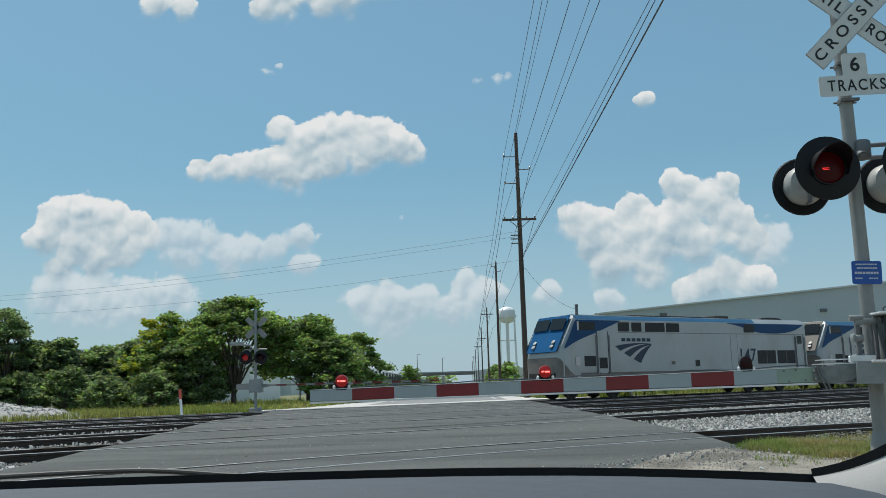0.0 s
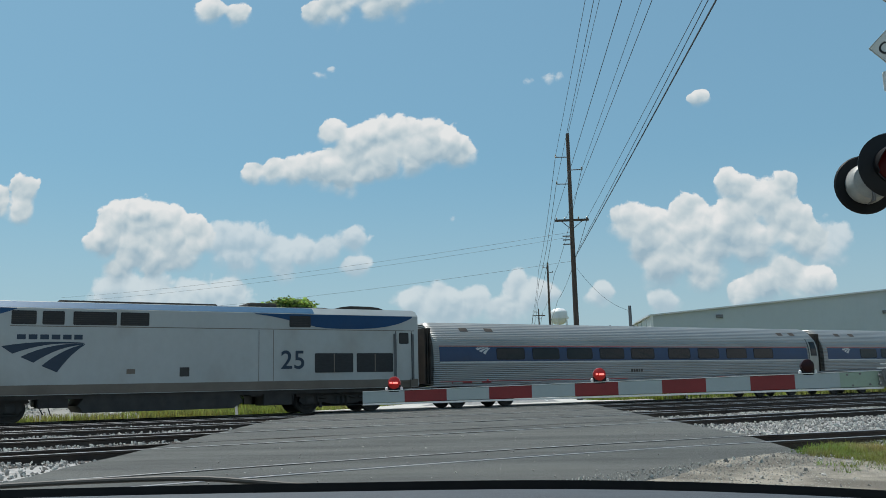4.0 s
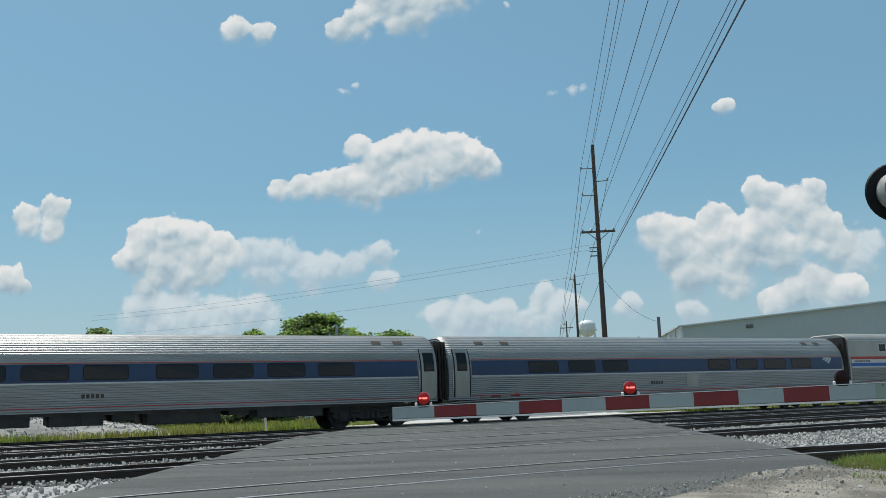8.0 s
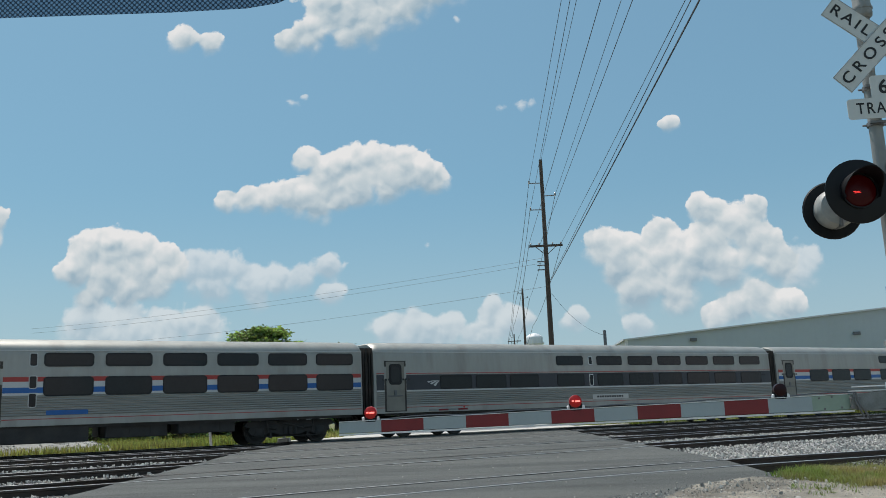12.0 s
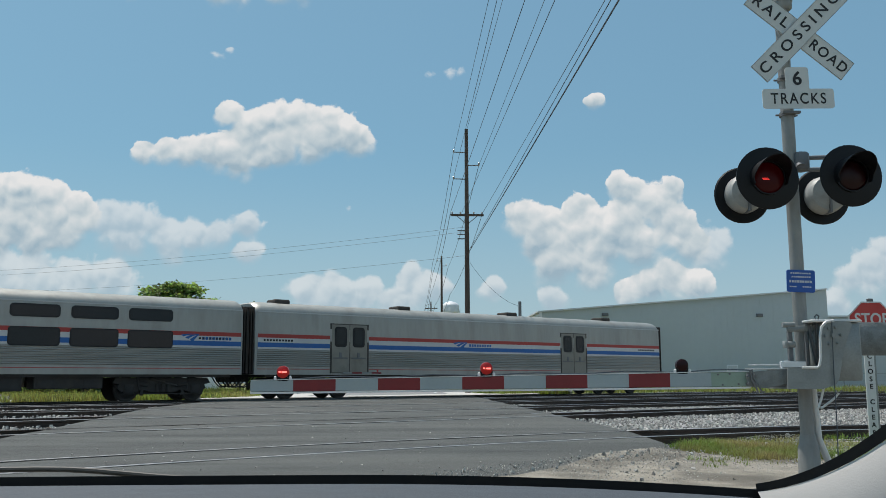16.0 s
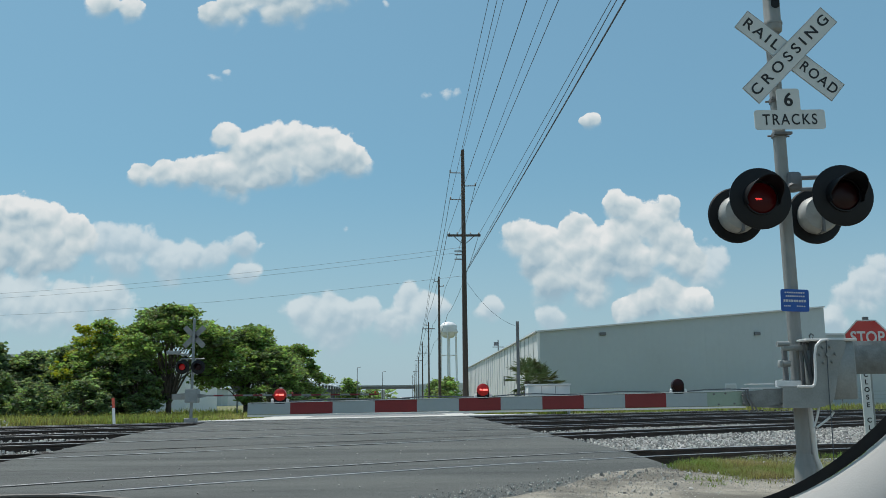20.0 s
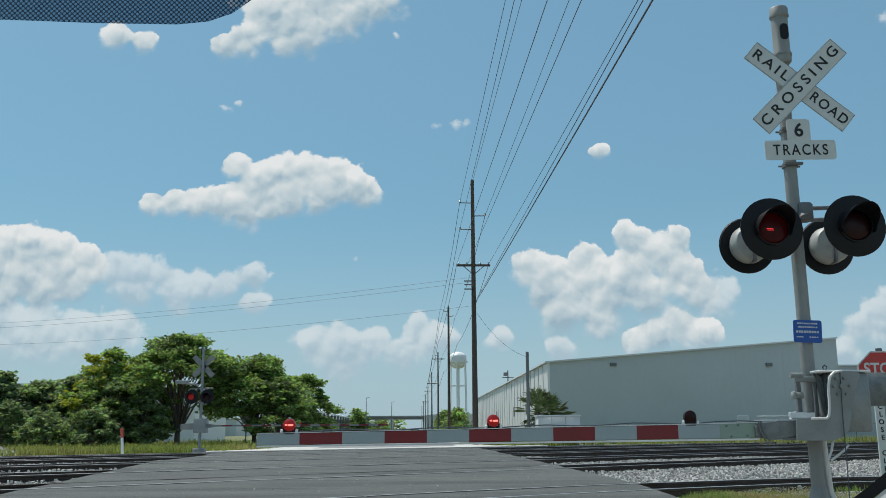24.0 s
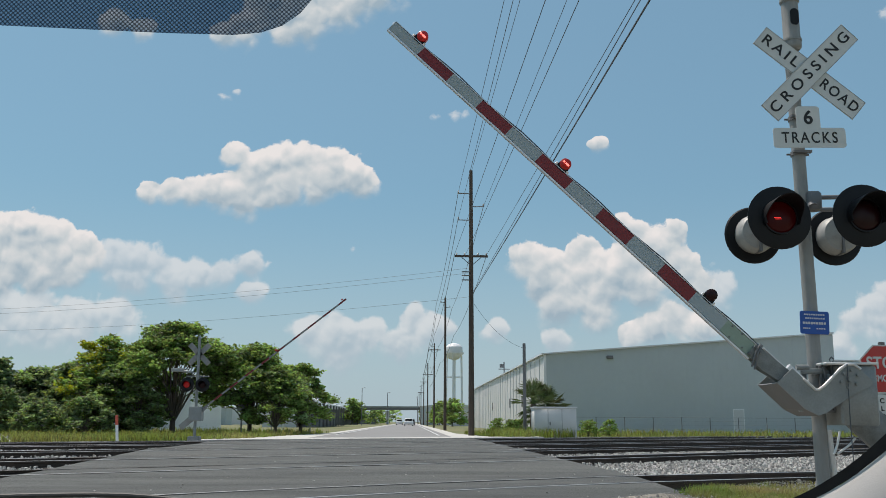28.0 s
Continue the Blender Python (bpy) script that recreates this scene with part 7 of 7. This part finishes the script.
    for k, (x, y, c) in enumerate(((-0.4, 185, "trim_white"), (0.2, 232, "dark_steel"), (-3.2, 260, "trim_white"))):
        car_ = thing("distant_car", "small distant car on the far road", "car", pose(x, y, 0.43), "distant cars")
        q = Mesh()
        q.box(-0.9, -2.2, 0.3, 0.9, 2.2, 0.95, 0.12)
        q.box(-0.8, -1.2, 0.9, 0.8, 1.3, 1.5, 0.15)
        part("body", q, c, car_, "", True)
        q = Mesh()
        q.box(-0.7, -1.26, 1.0, 0.7, -1.18, 1.4)
        part("windscreen", q, "window_dark", car_)
        for sx in (-0.8, 0.8):
            for sy in (-1.4, 1.4):
                q = Mesh()
                q.tube((sx - 0.1, sy, 0.33), (sx + 0.1, sy, 0.33), 0.33, n=12)
                part("wheel", q, "rubber", car_)
    for k, (x, y, h) in enumerate(((-12.5, 235, 9.5), (-6.5, 255, 9), (-19, 180, 11))):
        p = thing("light_pole", "slim distant lamp post", "lamp post", pose(x, y, 0.2), "distant lamp posts")
        q = Mesh()
        q.tube((0, 0, 0), (0, 0, h), 0.12, 0.07)
        q.tube((0, 0, h), (0.9, 0, h + 0.1), 0.05)
        part("shaft", q, "dark_steel", p)
    # street signs near the trees
    g = thing("street_sign", "small green street name sign on a post", "sign", pose(-9.9, 66, 0.3))
    q = Mesh()
    q.tube((0, 0, 0), (0, 0, 2.6), 0.04)
    part("post", q, "galvanised", g)
    q = Mesh()
    q.box(-0.55, -0.02, 2.35, 0.55, 0.02, 2.6)
    part("plate", q, "traffic_green", g, "green plate")
    for x, y in ((-11.3, 62), (-7.6, 70)):
        g = thing("signpost", "pale road sign seen from behind on a post", "sign", pose(x, y, 0.3))
        q = Mesh()
        q.tube((0, 0, 0), (0, 0, 2.4), 0.05)
        part("post", q, "galvanised", g)
        q = Mesh()
        q.box(-0.3, -0.01, 1.6, 0.3, 0.02, 2.5)
        part("plate", q, "galvanised", g)


# ---- plants ----
def leaf_quad(g, c, r, rng):
    n = Vector((rng.gauss(0, 1), rng.gauss(0, 1), rng.gauss(0.5, 0.8))).normalized()
    q = n.to_track_quat("Z", "Y")
    s = q @ Vector((r, 0, 0))
    t = q @ Vector((0, r * rng.uniform(0.45, 0.8), 0))
    sp = rng.uniform(-0.35, 0.35)
    a = [c - s, c - t * 0.9 + s * sp, c + s, c + t - s * sp, c + n * r * 0.22]
    g.add(a, [(0, 1, 4), (1, 2, 4), (2, 3, 4), (3, 0, 4)])


def tree(x, y, h, spread, seed, mats, n_leaf, label, base=0.3, lobes=9, leaf=0.145, low=0.16):
    """A forked trunk and limbs; leaves sit in clumps on the outside of uneven lobes."""
    rng = random.Random(seed)
    t = thing("tree", label, "tree", pose(x, y, base))
    w = Mesh()
    fork = h * rng.uniform(0.10, 0.2)
    w.tube((0, 0, -0.2), (0, 0, fork), 0.026 * h, 0.022 * h, 8)
    tips = []
    golden = 2.39996
    for i in range(lobes * 4):
        k = (i + 0.5) / (lobes * 4)
        a = golden * i + rng.uniform(-0.4, 0.4)
        lift = low + (0.90 - low) * (1 - k) ** 0.8
        rad = spread * min(1.0, (0.25 + 1.05 * k) * rng.uniform(0.65, 1.0)) * (0.82 if k > 0.8 else 1)
        r = spread * rng.uniform(0.11, 0.23)
        tip = Vector((math.cos(a) * rad * 0.85, math.sin(a) * rad * 0.85, h * lift * rng.uniform(0.92, 1.04) - r * 0.2))
        mid = Vector((tip.x * 0.32 + rng.gauss(0, 0.05) * spread, tip.y * 0.32 + rng.gauss(0, 0.05) * spread, fork + (tip.z - fork) * rng.uniform(0.5, 0.68)))
        w.tube((0, 0, fork * 0.8), mid, 0.0075 * h, 0.005 * h, 6)
        w.tube(mid, tip, 0.005 * h, 0.0016 * h, 6)
        for j in range(3):
            b = tip + Vector((rng.gauss(0, 1), rng.gauss(0, 1), rng.gauss(0, 0.6))) * r * 0.6
            w.tube(mid.lerp(tip, 0.6), b, 0.003 * h, 0.0012 * h, 5)
        tips.append((tip, r))
    part("trunk", w, "bark", t, "branching trunk and limbs")
    tones = [mk for mk, share in mats for _ in range(max(1, round(share * 10)))]
    crowns = {mk: Mesh() for mk, _ in mats}
    for k in range(n_leaf // 5):
        li = rng.randrange(len(tips))
        c, r = tips[li]
        d = Vector((rng.gauss(0, 1), rng.gauss(0, 1), rng.gauss(0.25, 0.9))).normalized() * (0.35 + 0.75 * rng.random())
        p = c + Vector((d.x * r * 1.3, d.y * r * 1.3, d.z * r * 0.50))
        g = crowns[tones[(li * 7 + (k % 3 == 0) * k) % len(tones)]]
        for _ in range(7):
            q = p + Vector((rng.gauss(0, 1), rng.gauss(0, 1), rng.gauss(0, 0.6))) * leaf * 0.9
            if q.z > 0.25:
                leaf_quad(g, q, leaf * rng.uniform(0.5, 1.05), rng)
    for mk, g in crowns.items():
        if g.v:
            part("crown", g, mk, t, "crown of small leaves with gaps")
    return t


def make_trees():
    G = [("leaf", 0.8), ("leaf_dark", 0.2)]
    Y = [("leaf", 0.55), ("leaf_yellow", 0.45)]
    D = [("leaf_dark", 0.8), ("leaf", 0.2)]
    tree(-15.7, 61.5, 8.0, 4.3, 1, G, 17000, "broad green tree with spreading crown beside the crossing", lobes=11, low=0.50)
    tree(-20.0, 60.0, 6.8, 3.0, 2, Y, 9000, "yellowish green tree among the trackside trees", lobes=10)
    tree(-11.0, 63.5, 6.6, 4.2, 3, G, 16000, "broad low green tree beside the far signal", lobes=13, low=0.34)
    tree(-7.9, 66.5, 5.5, 2.6, 4, G, 6000, "slim green tree at the road's edge", lobes=8)
    tree(-18.0, 61.5, 5.9, 2.7, 5, G, 7000, "green tree with bare lower stems behind the signal", lobes=9)
    tree(-18.3, 59.0, 5.2, 2.8, 6, G, 6500, "leafy tree low in the trackside group", lobes=9, low=0.08)
    tree(-17.0, 58.4, 4.0, 1.8, 7, D, 5000, "thin shrubby tree with pale stems beneath taller trees", lobes=8, low=0.08)
    tree(-9.0, 61.8, 5.0, 2.7, 8, G, 7000, "low spreading green tree near the road's edge", lobes=9, low=0.2)
    tree(-30.8, 60.5, 7.7, 3.0, 9, D, 8000, "tall dark tree standing over the thicket", lobes=10, low=0.1)
    tree(-34.6, 61.5, 7.2, 3.2, 10, D, 7000, "tall dark tree standing over the thicket", lobes=10, low=0.1)
    rng = random.Random(77)
    for i in range(9):
        x = -22.5 - i * 2.6
        tree(x, 58 + rng.uniform(-2, 5) + i * 0.9, rng.uniform(4.6, 5.6) + (0.05 * i), rng.uniform(2.0, 2.9), 40 + i, D, 6500, "dark bushy tree in the trackside thicket", lobes=9, low=0.15, leaf=0.21)
    for i in range(7):
        tree(-19.5 - i * 3.1, 55.5 + rng.uniform(-1, 2) + i * 0.6, rng.uniform(2.2, 3.2), 2.0, 80 + i, D, 3000, "low dark bush at the thicket's foot", lobes=7, low=0.1)
    for i in range(6):
        tree(-46 - i * 6, 66 + rng.uniform(-3, 6), rng.uniform(6, 8.4), 3.8, 60 + i, D, 2600, "dark tree in the thicket along the tracks", lobes=9, low=0.15, leaf=0.3)
    # distant woods
    g = Mesh()
    for i in range(5200):
        x = rng.uniform(-420, 320)
        if -7 < x < 6:
            continue
        y = 640 + rng.uniform(-40, 40)
        top = 7 + 4 * noise.noise((x * 0.03, 0, 4)) + 2.5 * noise.noise((x * 0.13, 2, 4))
        leaf_quad(g, Vector((x, y, rng.random() ** 0.7 * max(3, top + 3))), rng.uniform(1.0, 2.2), rng)
    solid("distant_woods", g, "leaf_dark", "dark line of distant woods along the horizon", "trees", kind="stuff")
    for i in range(14):
        s = rng.choice((-1, 1))
        x = rng.uniform(-42, -9.5) if s < 0 else rng.uniform(7, 11)
        tree(x, rng.uniform(240, 330) if s < 0 else rng.uniform(190, 320), rng.uniform(5, 9), rng.uniform(2.5, 4.5), 100 + i, G, 500, "small distant roadside tree", lobes=8, leaf=0.5)


def make_palm():
    for px, py, h, sd in ((7.9, 60.0, 2.2, 1), (8.9, 60.9, 1.8, 2)):
        t = thing("palm_tree", "short palm with fan leaves and a dead brown skirt", "palm", pose(px, py, 0.25))
        rng = random.Random(sd)
        w = Mesh()
        w.tube((0, 0, 0), (0.05, 0, h), 0.22, 0.17, 10)
        part("trunk", w, "bark", t, "rough trunk")
        for i in range(44):
            g = Mesh()
            a = rng.uniform(0, 6.283)
            el = rng.uniform(-0.95, 1.5)
            d = Vector((math.cos(a) * math.cos(el), math.sin(a) * math.cos(el), math.sin(el)))
            c = Vector((0.05, 0, h))
            stem = c + d * rng.uniform(0.7, 1.15)
            g.tube(c, stem, 0.02, 0.012, 5)
            side = d.cross(Vector((0, 0, 1))).normalized()
            for k in range(11):
                b = radians(-75 + 15 * k)
                v = (d * math.cos(b) + side * math.sin(b)).normalized()
                tip = stem + v * rng.uniform(0.6, 0.95) - Vector((0, 0, 0.10))
                q = v.cross(Vector((0, 0, 1))).normalized() * 0.035
                m_ = stem.lerp(tip, 0.55) + Vector((0, 0, 0.06))
                g.add([stem, m_ - q, tip, m_ + q], [(0, 1, 2), (0, 2, 3)])
            part("frond", g, "palm", t)


def blades(g, x, y, z, h, rng, n=3, lean=0.35, w=0.006):
    for _ in range(n):
        a = rng.uniform(0, 6.283)
        d = Vector((math.cos(a), math.sin(a), 0))
        s = Vector((-d.y, d.x, 0)) * w
        b = Vector((x + rng.gauss(0, 0.03), y + rng.gauss(0, 0.03), z))
        hh = h * rng.uniform(0.6, 1.2)
        m_ = b + d * hh * lean * 0.4 + Vector((0, 0, hh * 0.6))
        t = b + d * hh * lean + Vector((0, 0, hh))
        g.add([b - s, b + s, m_ + s * 0.7, m_ - s * 0.7, t], [(0, 1, 2, 3), (3, 2, 4)])


def make_grass():
    rng = random.Random(21)
    g = Mesh()
    for _ in range(9000):
        x = rng.gauss(5.0, 0.9)
        y = near_track_y(x) - 2.0 - rng.random() ** 1.3 * 2.6
        d = noise.noise((x * 1.6, y * 1.6, 8)) + 0.35 - 0.5 * abs(x - 4.9)
        if y < 10.4 or x < 3.85 or x > 7.5 or d < -0.25 + 0.5 * rng.random():
            continue
        blades(g, x, y, road_z(x, y) - 0.03 - 0.10 * rise(-2.9, -2.0, y - near_track_y(x)), 0.045 + 0.08 * max(0, d + 0.2) + 0.05 * rng.random(), rng, 4, 0.55, 0.005)
    for _ in range(900):
        x = rng.uniform(3.6, 8.5)
        y = near_track_y(x) - 1.9 - rng.random() * 3.2
        if y > 9 and (x > 4.2 or y < 12.2):
            blades(g, x, y, road_z(x, y) - 0.02, 0.05 + 0.06 * rng.random(), rng, 4, 0.7, 0.005)
    solid("verge_grass", g, "grass_near", "patchy green and dry grass on the verge by the mast", "grass", kind="stuff")
    g = Mesh()
    for _ in range(17000):
        s = rng.uniform(-45, 40)
        p = 39.4 + abs(rng.gauss(0, 6.5))
        x, y, _z = place(s, p)
        if -8.6 + 0.08 * max(0, y - 40) < x < 5.6 - 0.06 * max(0, y - 45) or y < 20:
            continue
        tall = 0.30 + 0.30 * max(0, noise.noise((x * 0.25, y * 0.25, 1))) + (0.25 if 5 < x < 14 else 0)
        blades(g, x, y, road_z(x, y) - 0.22, tall + 0.12, rng, 4, 0.35, 0.022)
    solid("field_grass", g, "grass", "rough tall grass and weeds beyond the tracks", "grass", kind="stuff")
    g = Mesh()
    for _ in range(7000):
        x = rng.uniform(-34, 45)
        y = rng.uniform(58, 76)
        if -7.0 < x < 4.2:
            continue
        blades(g, x, y, 0.15, rng.uniform(0.3, 0.7), rng, 4, 0.3, 0.03)
    solid("verge_weeds", g, "grass", "taller weeds along the fence and thicket", "grass", kind="stuff")
    for k, (x, y, r) in enumerate(((6.2, 57.5, 0.7), (7.0, 59.5, 0.8), (11.3, 58.8, 0.8), (13.0, 60.5, 0.7), (5.6, 60, 0.6))):
        tree(x, y, 1.25, r, 140 + k, [("leaf", 1.0)], 500, "low green shrub in the verge", lobes=6, low=0.1, leaf=0.10)


def make_gravel_pile():
    g = Mesh()
    rng = random.Random(3)
    n, m_ = 80, 26
    for j in range(m_):
        for i in range(n):
            u, v = i / (n - 1) * 2 - 1, j / (m_ - 1) * 2 - 1
            x, y, _ = place(-6 + 16 * u, 43.0 + 2.0 * v)
            h = max(0, 1 - abs(u) ** 5) * max(0, 1 - v * v)
            g.v.append((x, y, 0.15 + 1.25 * h + (0.16 * noise.noise((x * 0.7, y * 0.7, 0)) + 0.07 * noise.noise((x * 3, y * 3, 0))) * min(1, h * 3)))
    g.f += [(j * n + i, j * n + i + 1, (j + 1) * n + i + 1, (j + 1) * n + i) for j in range(m_ - 1) for i in range(n - 1)]
    ico = [(0, 0, 1), (0.9, 0, 0.35), (0.25, 0.85, 0.3), (-0.75, 0.5, 0.3), (-0.7, -0.55, 0.35), (0.3, -0.85, 0.3), (0, 0, -0.5)]
    fc = [(0, 1, 2), (0, 2, 3), (0, 3, 4), (0, 4, 5), (0, 5, 1), (6, 2, 1), (6, 3, 2), (6, 4, 3), (6, 5, 4), (6, 1, 5)]
    for _ in range(5000):
        u, v = rng.uniform(-0.55, 1), rng.uniform(-1, 0.3)
        x, y, _z = place(-6 + 16 * u, 43.0 + 2.0 * v)
        h = max(0, 1 - abs(u) ** 5) * max(0, 1 - v * v)
        z = 0.15 + 1.25 * h + (0.16 * noise.noise((x * 0.7, y * 0.7, 0)) + 0.07 * noise.noise((x * 3, y * 3, 0))) * min(1, h * 3)
        r = rng.uniform(0.03, 0.075)
        g.add(ico, fc, Matrix.Translation((x, y, z)) @ Euler((rng.uniform(0, 6), rng.uniform(0, 6), 0)).to_matrix().to_4x4() @ Matrix.Diagonal((r, r * 0.8, r * 0.7, 1)))
    solid("gravel_heap", g, "stone", "long low heap of grey gravel beside the tracks", "gravel", kind="stuff")


# ---- the car that the camera sits in ----
def make_car():
    c = thing("car_interior", "grey dashboard, windscreen edge and pale pillar trim of a car", "car")
    d = Mesh()
    n = 24
    rows = []
    for j, (y, z) in enumerate(((0.30, 1.00), (0.42, 1.085), (0.55, 1.135), (0.70, 1.160), (0.85, 1.168), (0.955, 1.1655), (0.965, 1.150), (0.965, 1.05))):
        row = []
        for i in range(n + 1):
            u = i / n
            x = -0.95 + 1.56 * u
            drop = 0.012 * max(0, (x + 0.1) / 0.38) ** 2 + 0.004 * max(0, (-0.3 - x) / 0.4) ** 2 + 1.7 * max(0, x - 0.36) ** 1.5 + 0.0045
            row.append((x, y - 0.03 * max(0, (x - 0.1)) ** 1.0, z - drop))
        rows.append(row)
    for row in rows:
        d.v += row
    d.f += [(j * (n + 1) + i, j * (n + 1) + i + 1, (j + 1) * (n + 1) + i + 1, (j + 1) * (n + 1) + i) for j in range(len(rows) - 1) for i in range(n)]
    part("dashboard", d, "dash", c, "grained dark blue-grey dashboard top", True)
    # black painted rim of the windscreen's lower edge
    b = Mesh()
    for i in range(n + 1):
        x = -0.95 + 1.32 * i / n
        drop = 0.012 * max(0, (x + 0.1) / 0.38) ** 2 + 0.004 * max(0, (-0.3 - x) / 0.4) ** 2
        up = 0.0012
        yy = 0.985 - 0.03 * max(0, (x - 0.1))
        b.v += [(x, yy, 1.12 - drop), (x, yy, 1.1655 - drop + up)]
    b.f += [(2 * i, 2 * i + 2, 2 * i + 3, 2 * i + 1) for i in range(n)]
    part("windscreen_rim", b, "rubber", c, "black painted rim of the windscreen")
    # wiper
    w = Mesh()
    w.path([(x, 1.06, 1.1535 + 0.0135 * math.exp(-((x + 0.41) / (0.12 if x > -0.41 else 0.30)) ** 2)) for x in [-0.75 + 0.03 * i for i in range(20)]], 0.003, 8)
    part("wiper", w, "wiper", c, "wiper blade parked on the glass", True)
    # pillar: black band and pale trim sweep up round the windscreen's corner
    pts = []
    for i in range(26):
        u = i / 25
        x = 0.340 + 0.350 * u
        z = 1.1553 + 0.0806 * (max(0, x - 0.3206) / 0.1853) ** 1.9
        pts.append((x, z))
    band, trim = Mesh(), Mesh()
    for i, (x, z) in enumerate(pts):
        a = pts[max(0, i - 1)]
        e = pts[min(25, i + 1)]
        t = Vector((e[0] - a[0], 0, e[1] - a[1])).normalized()
        nrm = Vector((t.z, 0, -t.x))
        p = Vector((x, 0.975, z))
        wd = 0.0078 + 0.006 * min(1, i / 12)
        q = p + nrm * wd
        band.v += [tuple(p), tuple(q), tuple(q + Vector((0, 0.02, 0)))]
        trim.v += [tuple(q + Vector((0, -0.002, 0))), tuple(q + nrm * 0.010 + Vector((0, -0.014, 0))), tuple(q + nrm * 0.04 + Vector((0, -0.035, 0))), tuple(q + nrm * 0.10 + Vector((0, -0.05, 0))), tuple(q + nrm * 0.20 + Vector((0.0, 0.0, 0)))]
    band.f += [(3 * i + k, 3 * i + 3 + k, 3 * i + 4 + k, 3 * i + 1 + k) for i in range(25) for k in (0, 1)]
    trim.f += [(5 * i + k, 5 * i + 5 + k, 5 * i + 6 + k, 5 * i + 1 + k) for i in range(25) for k in range(4)]
    part("pillar_band", band, "rubber", c, "black edge of the windscreen's corner")
    part("pillar_trim", trim, "pillar_cloth", c, "pale grey pillar trim", True)
    # dotted shade band at the top of the windscreen
    f = Mesh()
    out = [(-0.62, 1.80), (-0.62, 1.572), (-0.34, 1.5645), (-0.24, 1.5615), (-0.185, 1.561), (-0.163, 1.5635), (-0.146, 1.570), (-0.132, 1.581), (-0.118, 1.60), (-0.10, 1.64), (-0.09, 1.80)]
    f.prism(out, 0.600, 0.6005)
    part("shade_band", f, "dots", c, "blue-black dotted shade band of the windscreen")
    # roof and seat side that shade the cabin
    r = Mesh()
    r.box(-1.0, -1.6, 1.72, 0.62, 0.30, 1.76)
    r.box(-1.0, -1.7, 0.1, 0.62, -1.6, 1.72)
    r.box(-1.04, -1.6, 0.1, -1.0, 0.3, 1.0)
    r.box(0.62, -1.6, 0.1, 0.66, 0.3, 1.0)
    part("cabin_shell", r, "pillar_cloth", c, "pale cabin lining")
    return c


def dots_material():
    """Printed dots on glass: clear where the dots are, dark between."""
    mt = bpy.data.materials.new("dots")
    mt.use_nodes = True
    nt = mt.node_tree
    N, L = nt.nodes.new, nt.links.new
    b = nt.nodes["Principled BSDF"]
    b.inputs["Base Color"].default_value = (0.012, 0.035, 0.075, 1)
    b.inputs["Roughness"].default_value = 0.5
    tc, vo = N("ShaderNodeTexCoord"), N("ShaderNodeTexVoronoi")
    mp = N("ShaderNodeMapping")
    mp.inputs["Rotation"].default_value = (0, radians(45), 0)
    mp.inputs["Scale"].default_value = (380, 0, 380)
    L(tc.outputs["Object"], mp.inputs[0])
    L(mp.outputs[0], vo.inputs["Vector"])
    vo.inputs["Scale"].default_value, vo.inputs["Randomness"].default_value = 1.0, 0.0
    mr = N("ShaderNodeMapRange")
    L(vo.outputs["Distance"], mr.inputs[0])
    for k, v in enumerate((0.30, 0.50, 0.66, 0.22)):
        mr.inputs[k + 1].default_value = v
    tr, mx = N("ShaderNodeBsdfTransparent"), N("ShaderNodeMixShader")
    tr.inputs[0].default_value = (0.80, 0.88, 0.95, 1)
    L(mr.outputs[0], mx.inputs[0])
    L(b.outputs[0], mx.inputs[1])
    L(tr.outputs[0], mx.inputs[2])
    L(mx.outputs[0], nt.nodes["Material Output"].inputs[0])
    M["dots"] = mt


dots_material()
make_ground()
make_road()
make_tracks()
make_signal()
near_gate = make_gate()
far_gate = make_far_signal()
train = make_train()
make_warehouse()
make_poles()
make_wires()
make_small_posts()
make_far_buildings()
make_trees()
make_palm()
make_gravel_pile()
car_around = make_car()
make_grass()
make_stones()


# ---- what moves ----
def run(t):
    """How far the train has come after t seconds."""
    return 13.0 * t + 0.0135 * t * t


GATE_RISE = [(0, 0), (24.4, 0), (24.65, 0.6), (25, 4.5), (25.5, 11.4), (26, 18.2), (26.5, 24.8), (27, 31.1), (27.5, 37.2), (28, 43.7)]


def motions():
    for car_, front in train:
        rows = []
        for i in range(29):
            x, y, z = place(25.24 + front - run(i), TRACK_P[-1], 0.453)
            rows.append((float(i), pose(x, y, z, 0, 0, 35)))
        walk(car_, rows)
    walk(near_gate, [(t, pose(*GATE_PIVOT, 0, a, 0)) for t, a in GATE_RISE])
    walk(far_gate, [(t, pose(*FAR_PIVOT, 0, -a * 0.87 - (0.6 if a else 0), 0)) for t, a in GATE_RISE])

    walk(car_around, [(t, pose(0, y, 0)) for t, y in ((0, 0.07), (4.5, 0.08), (7, 0.07), (10, 0.075), (11.5, 0.06), (14, 0.038), (16, 0), (26.9, 0), (27.2, 0.015), (27.5, 0.075), (28, 0.264))])


motions()
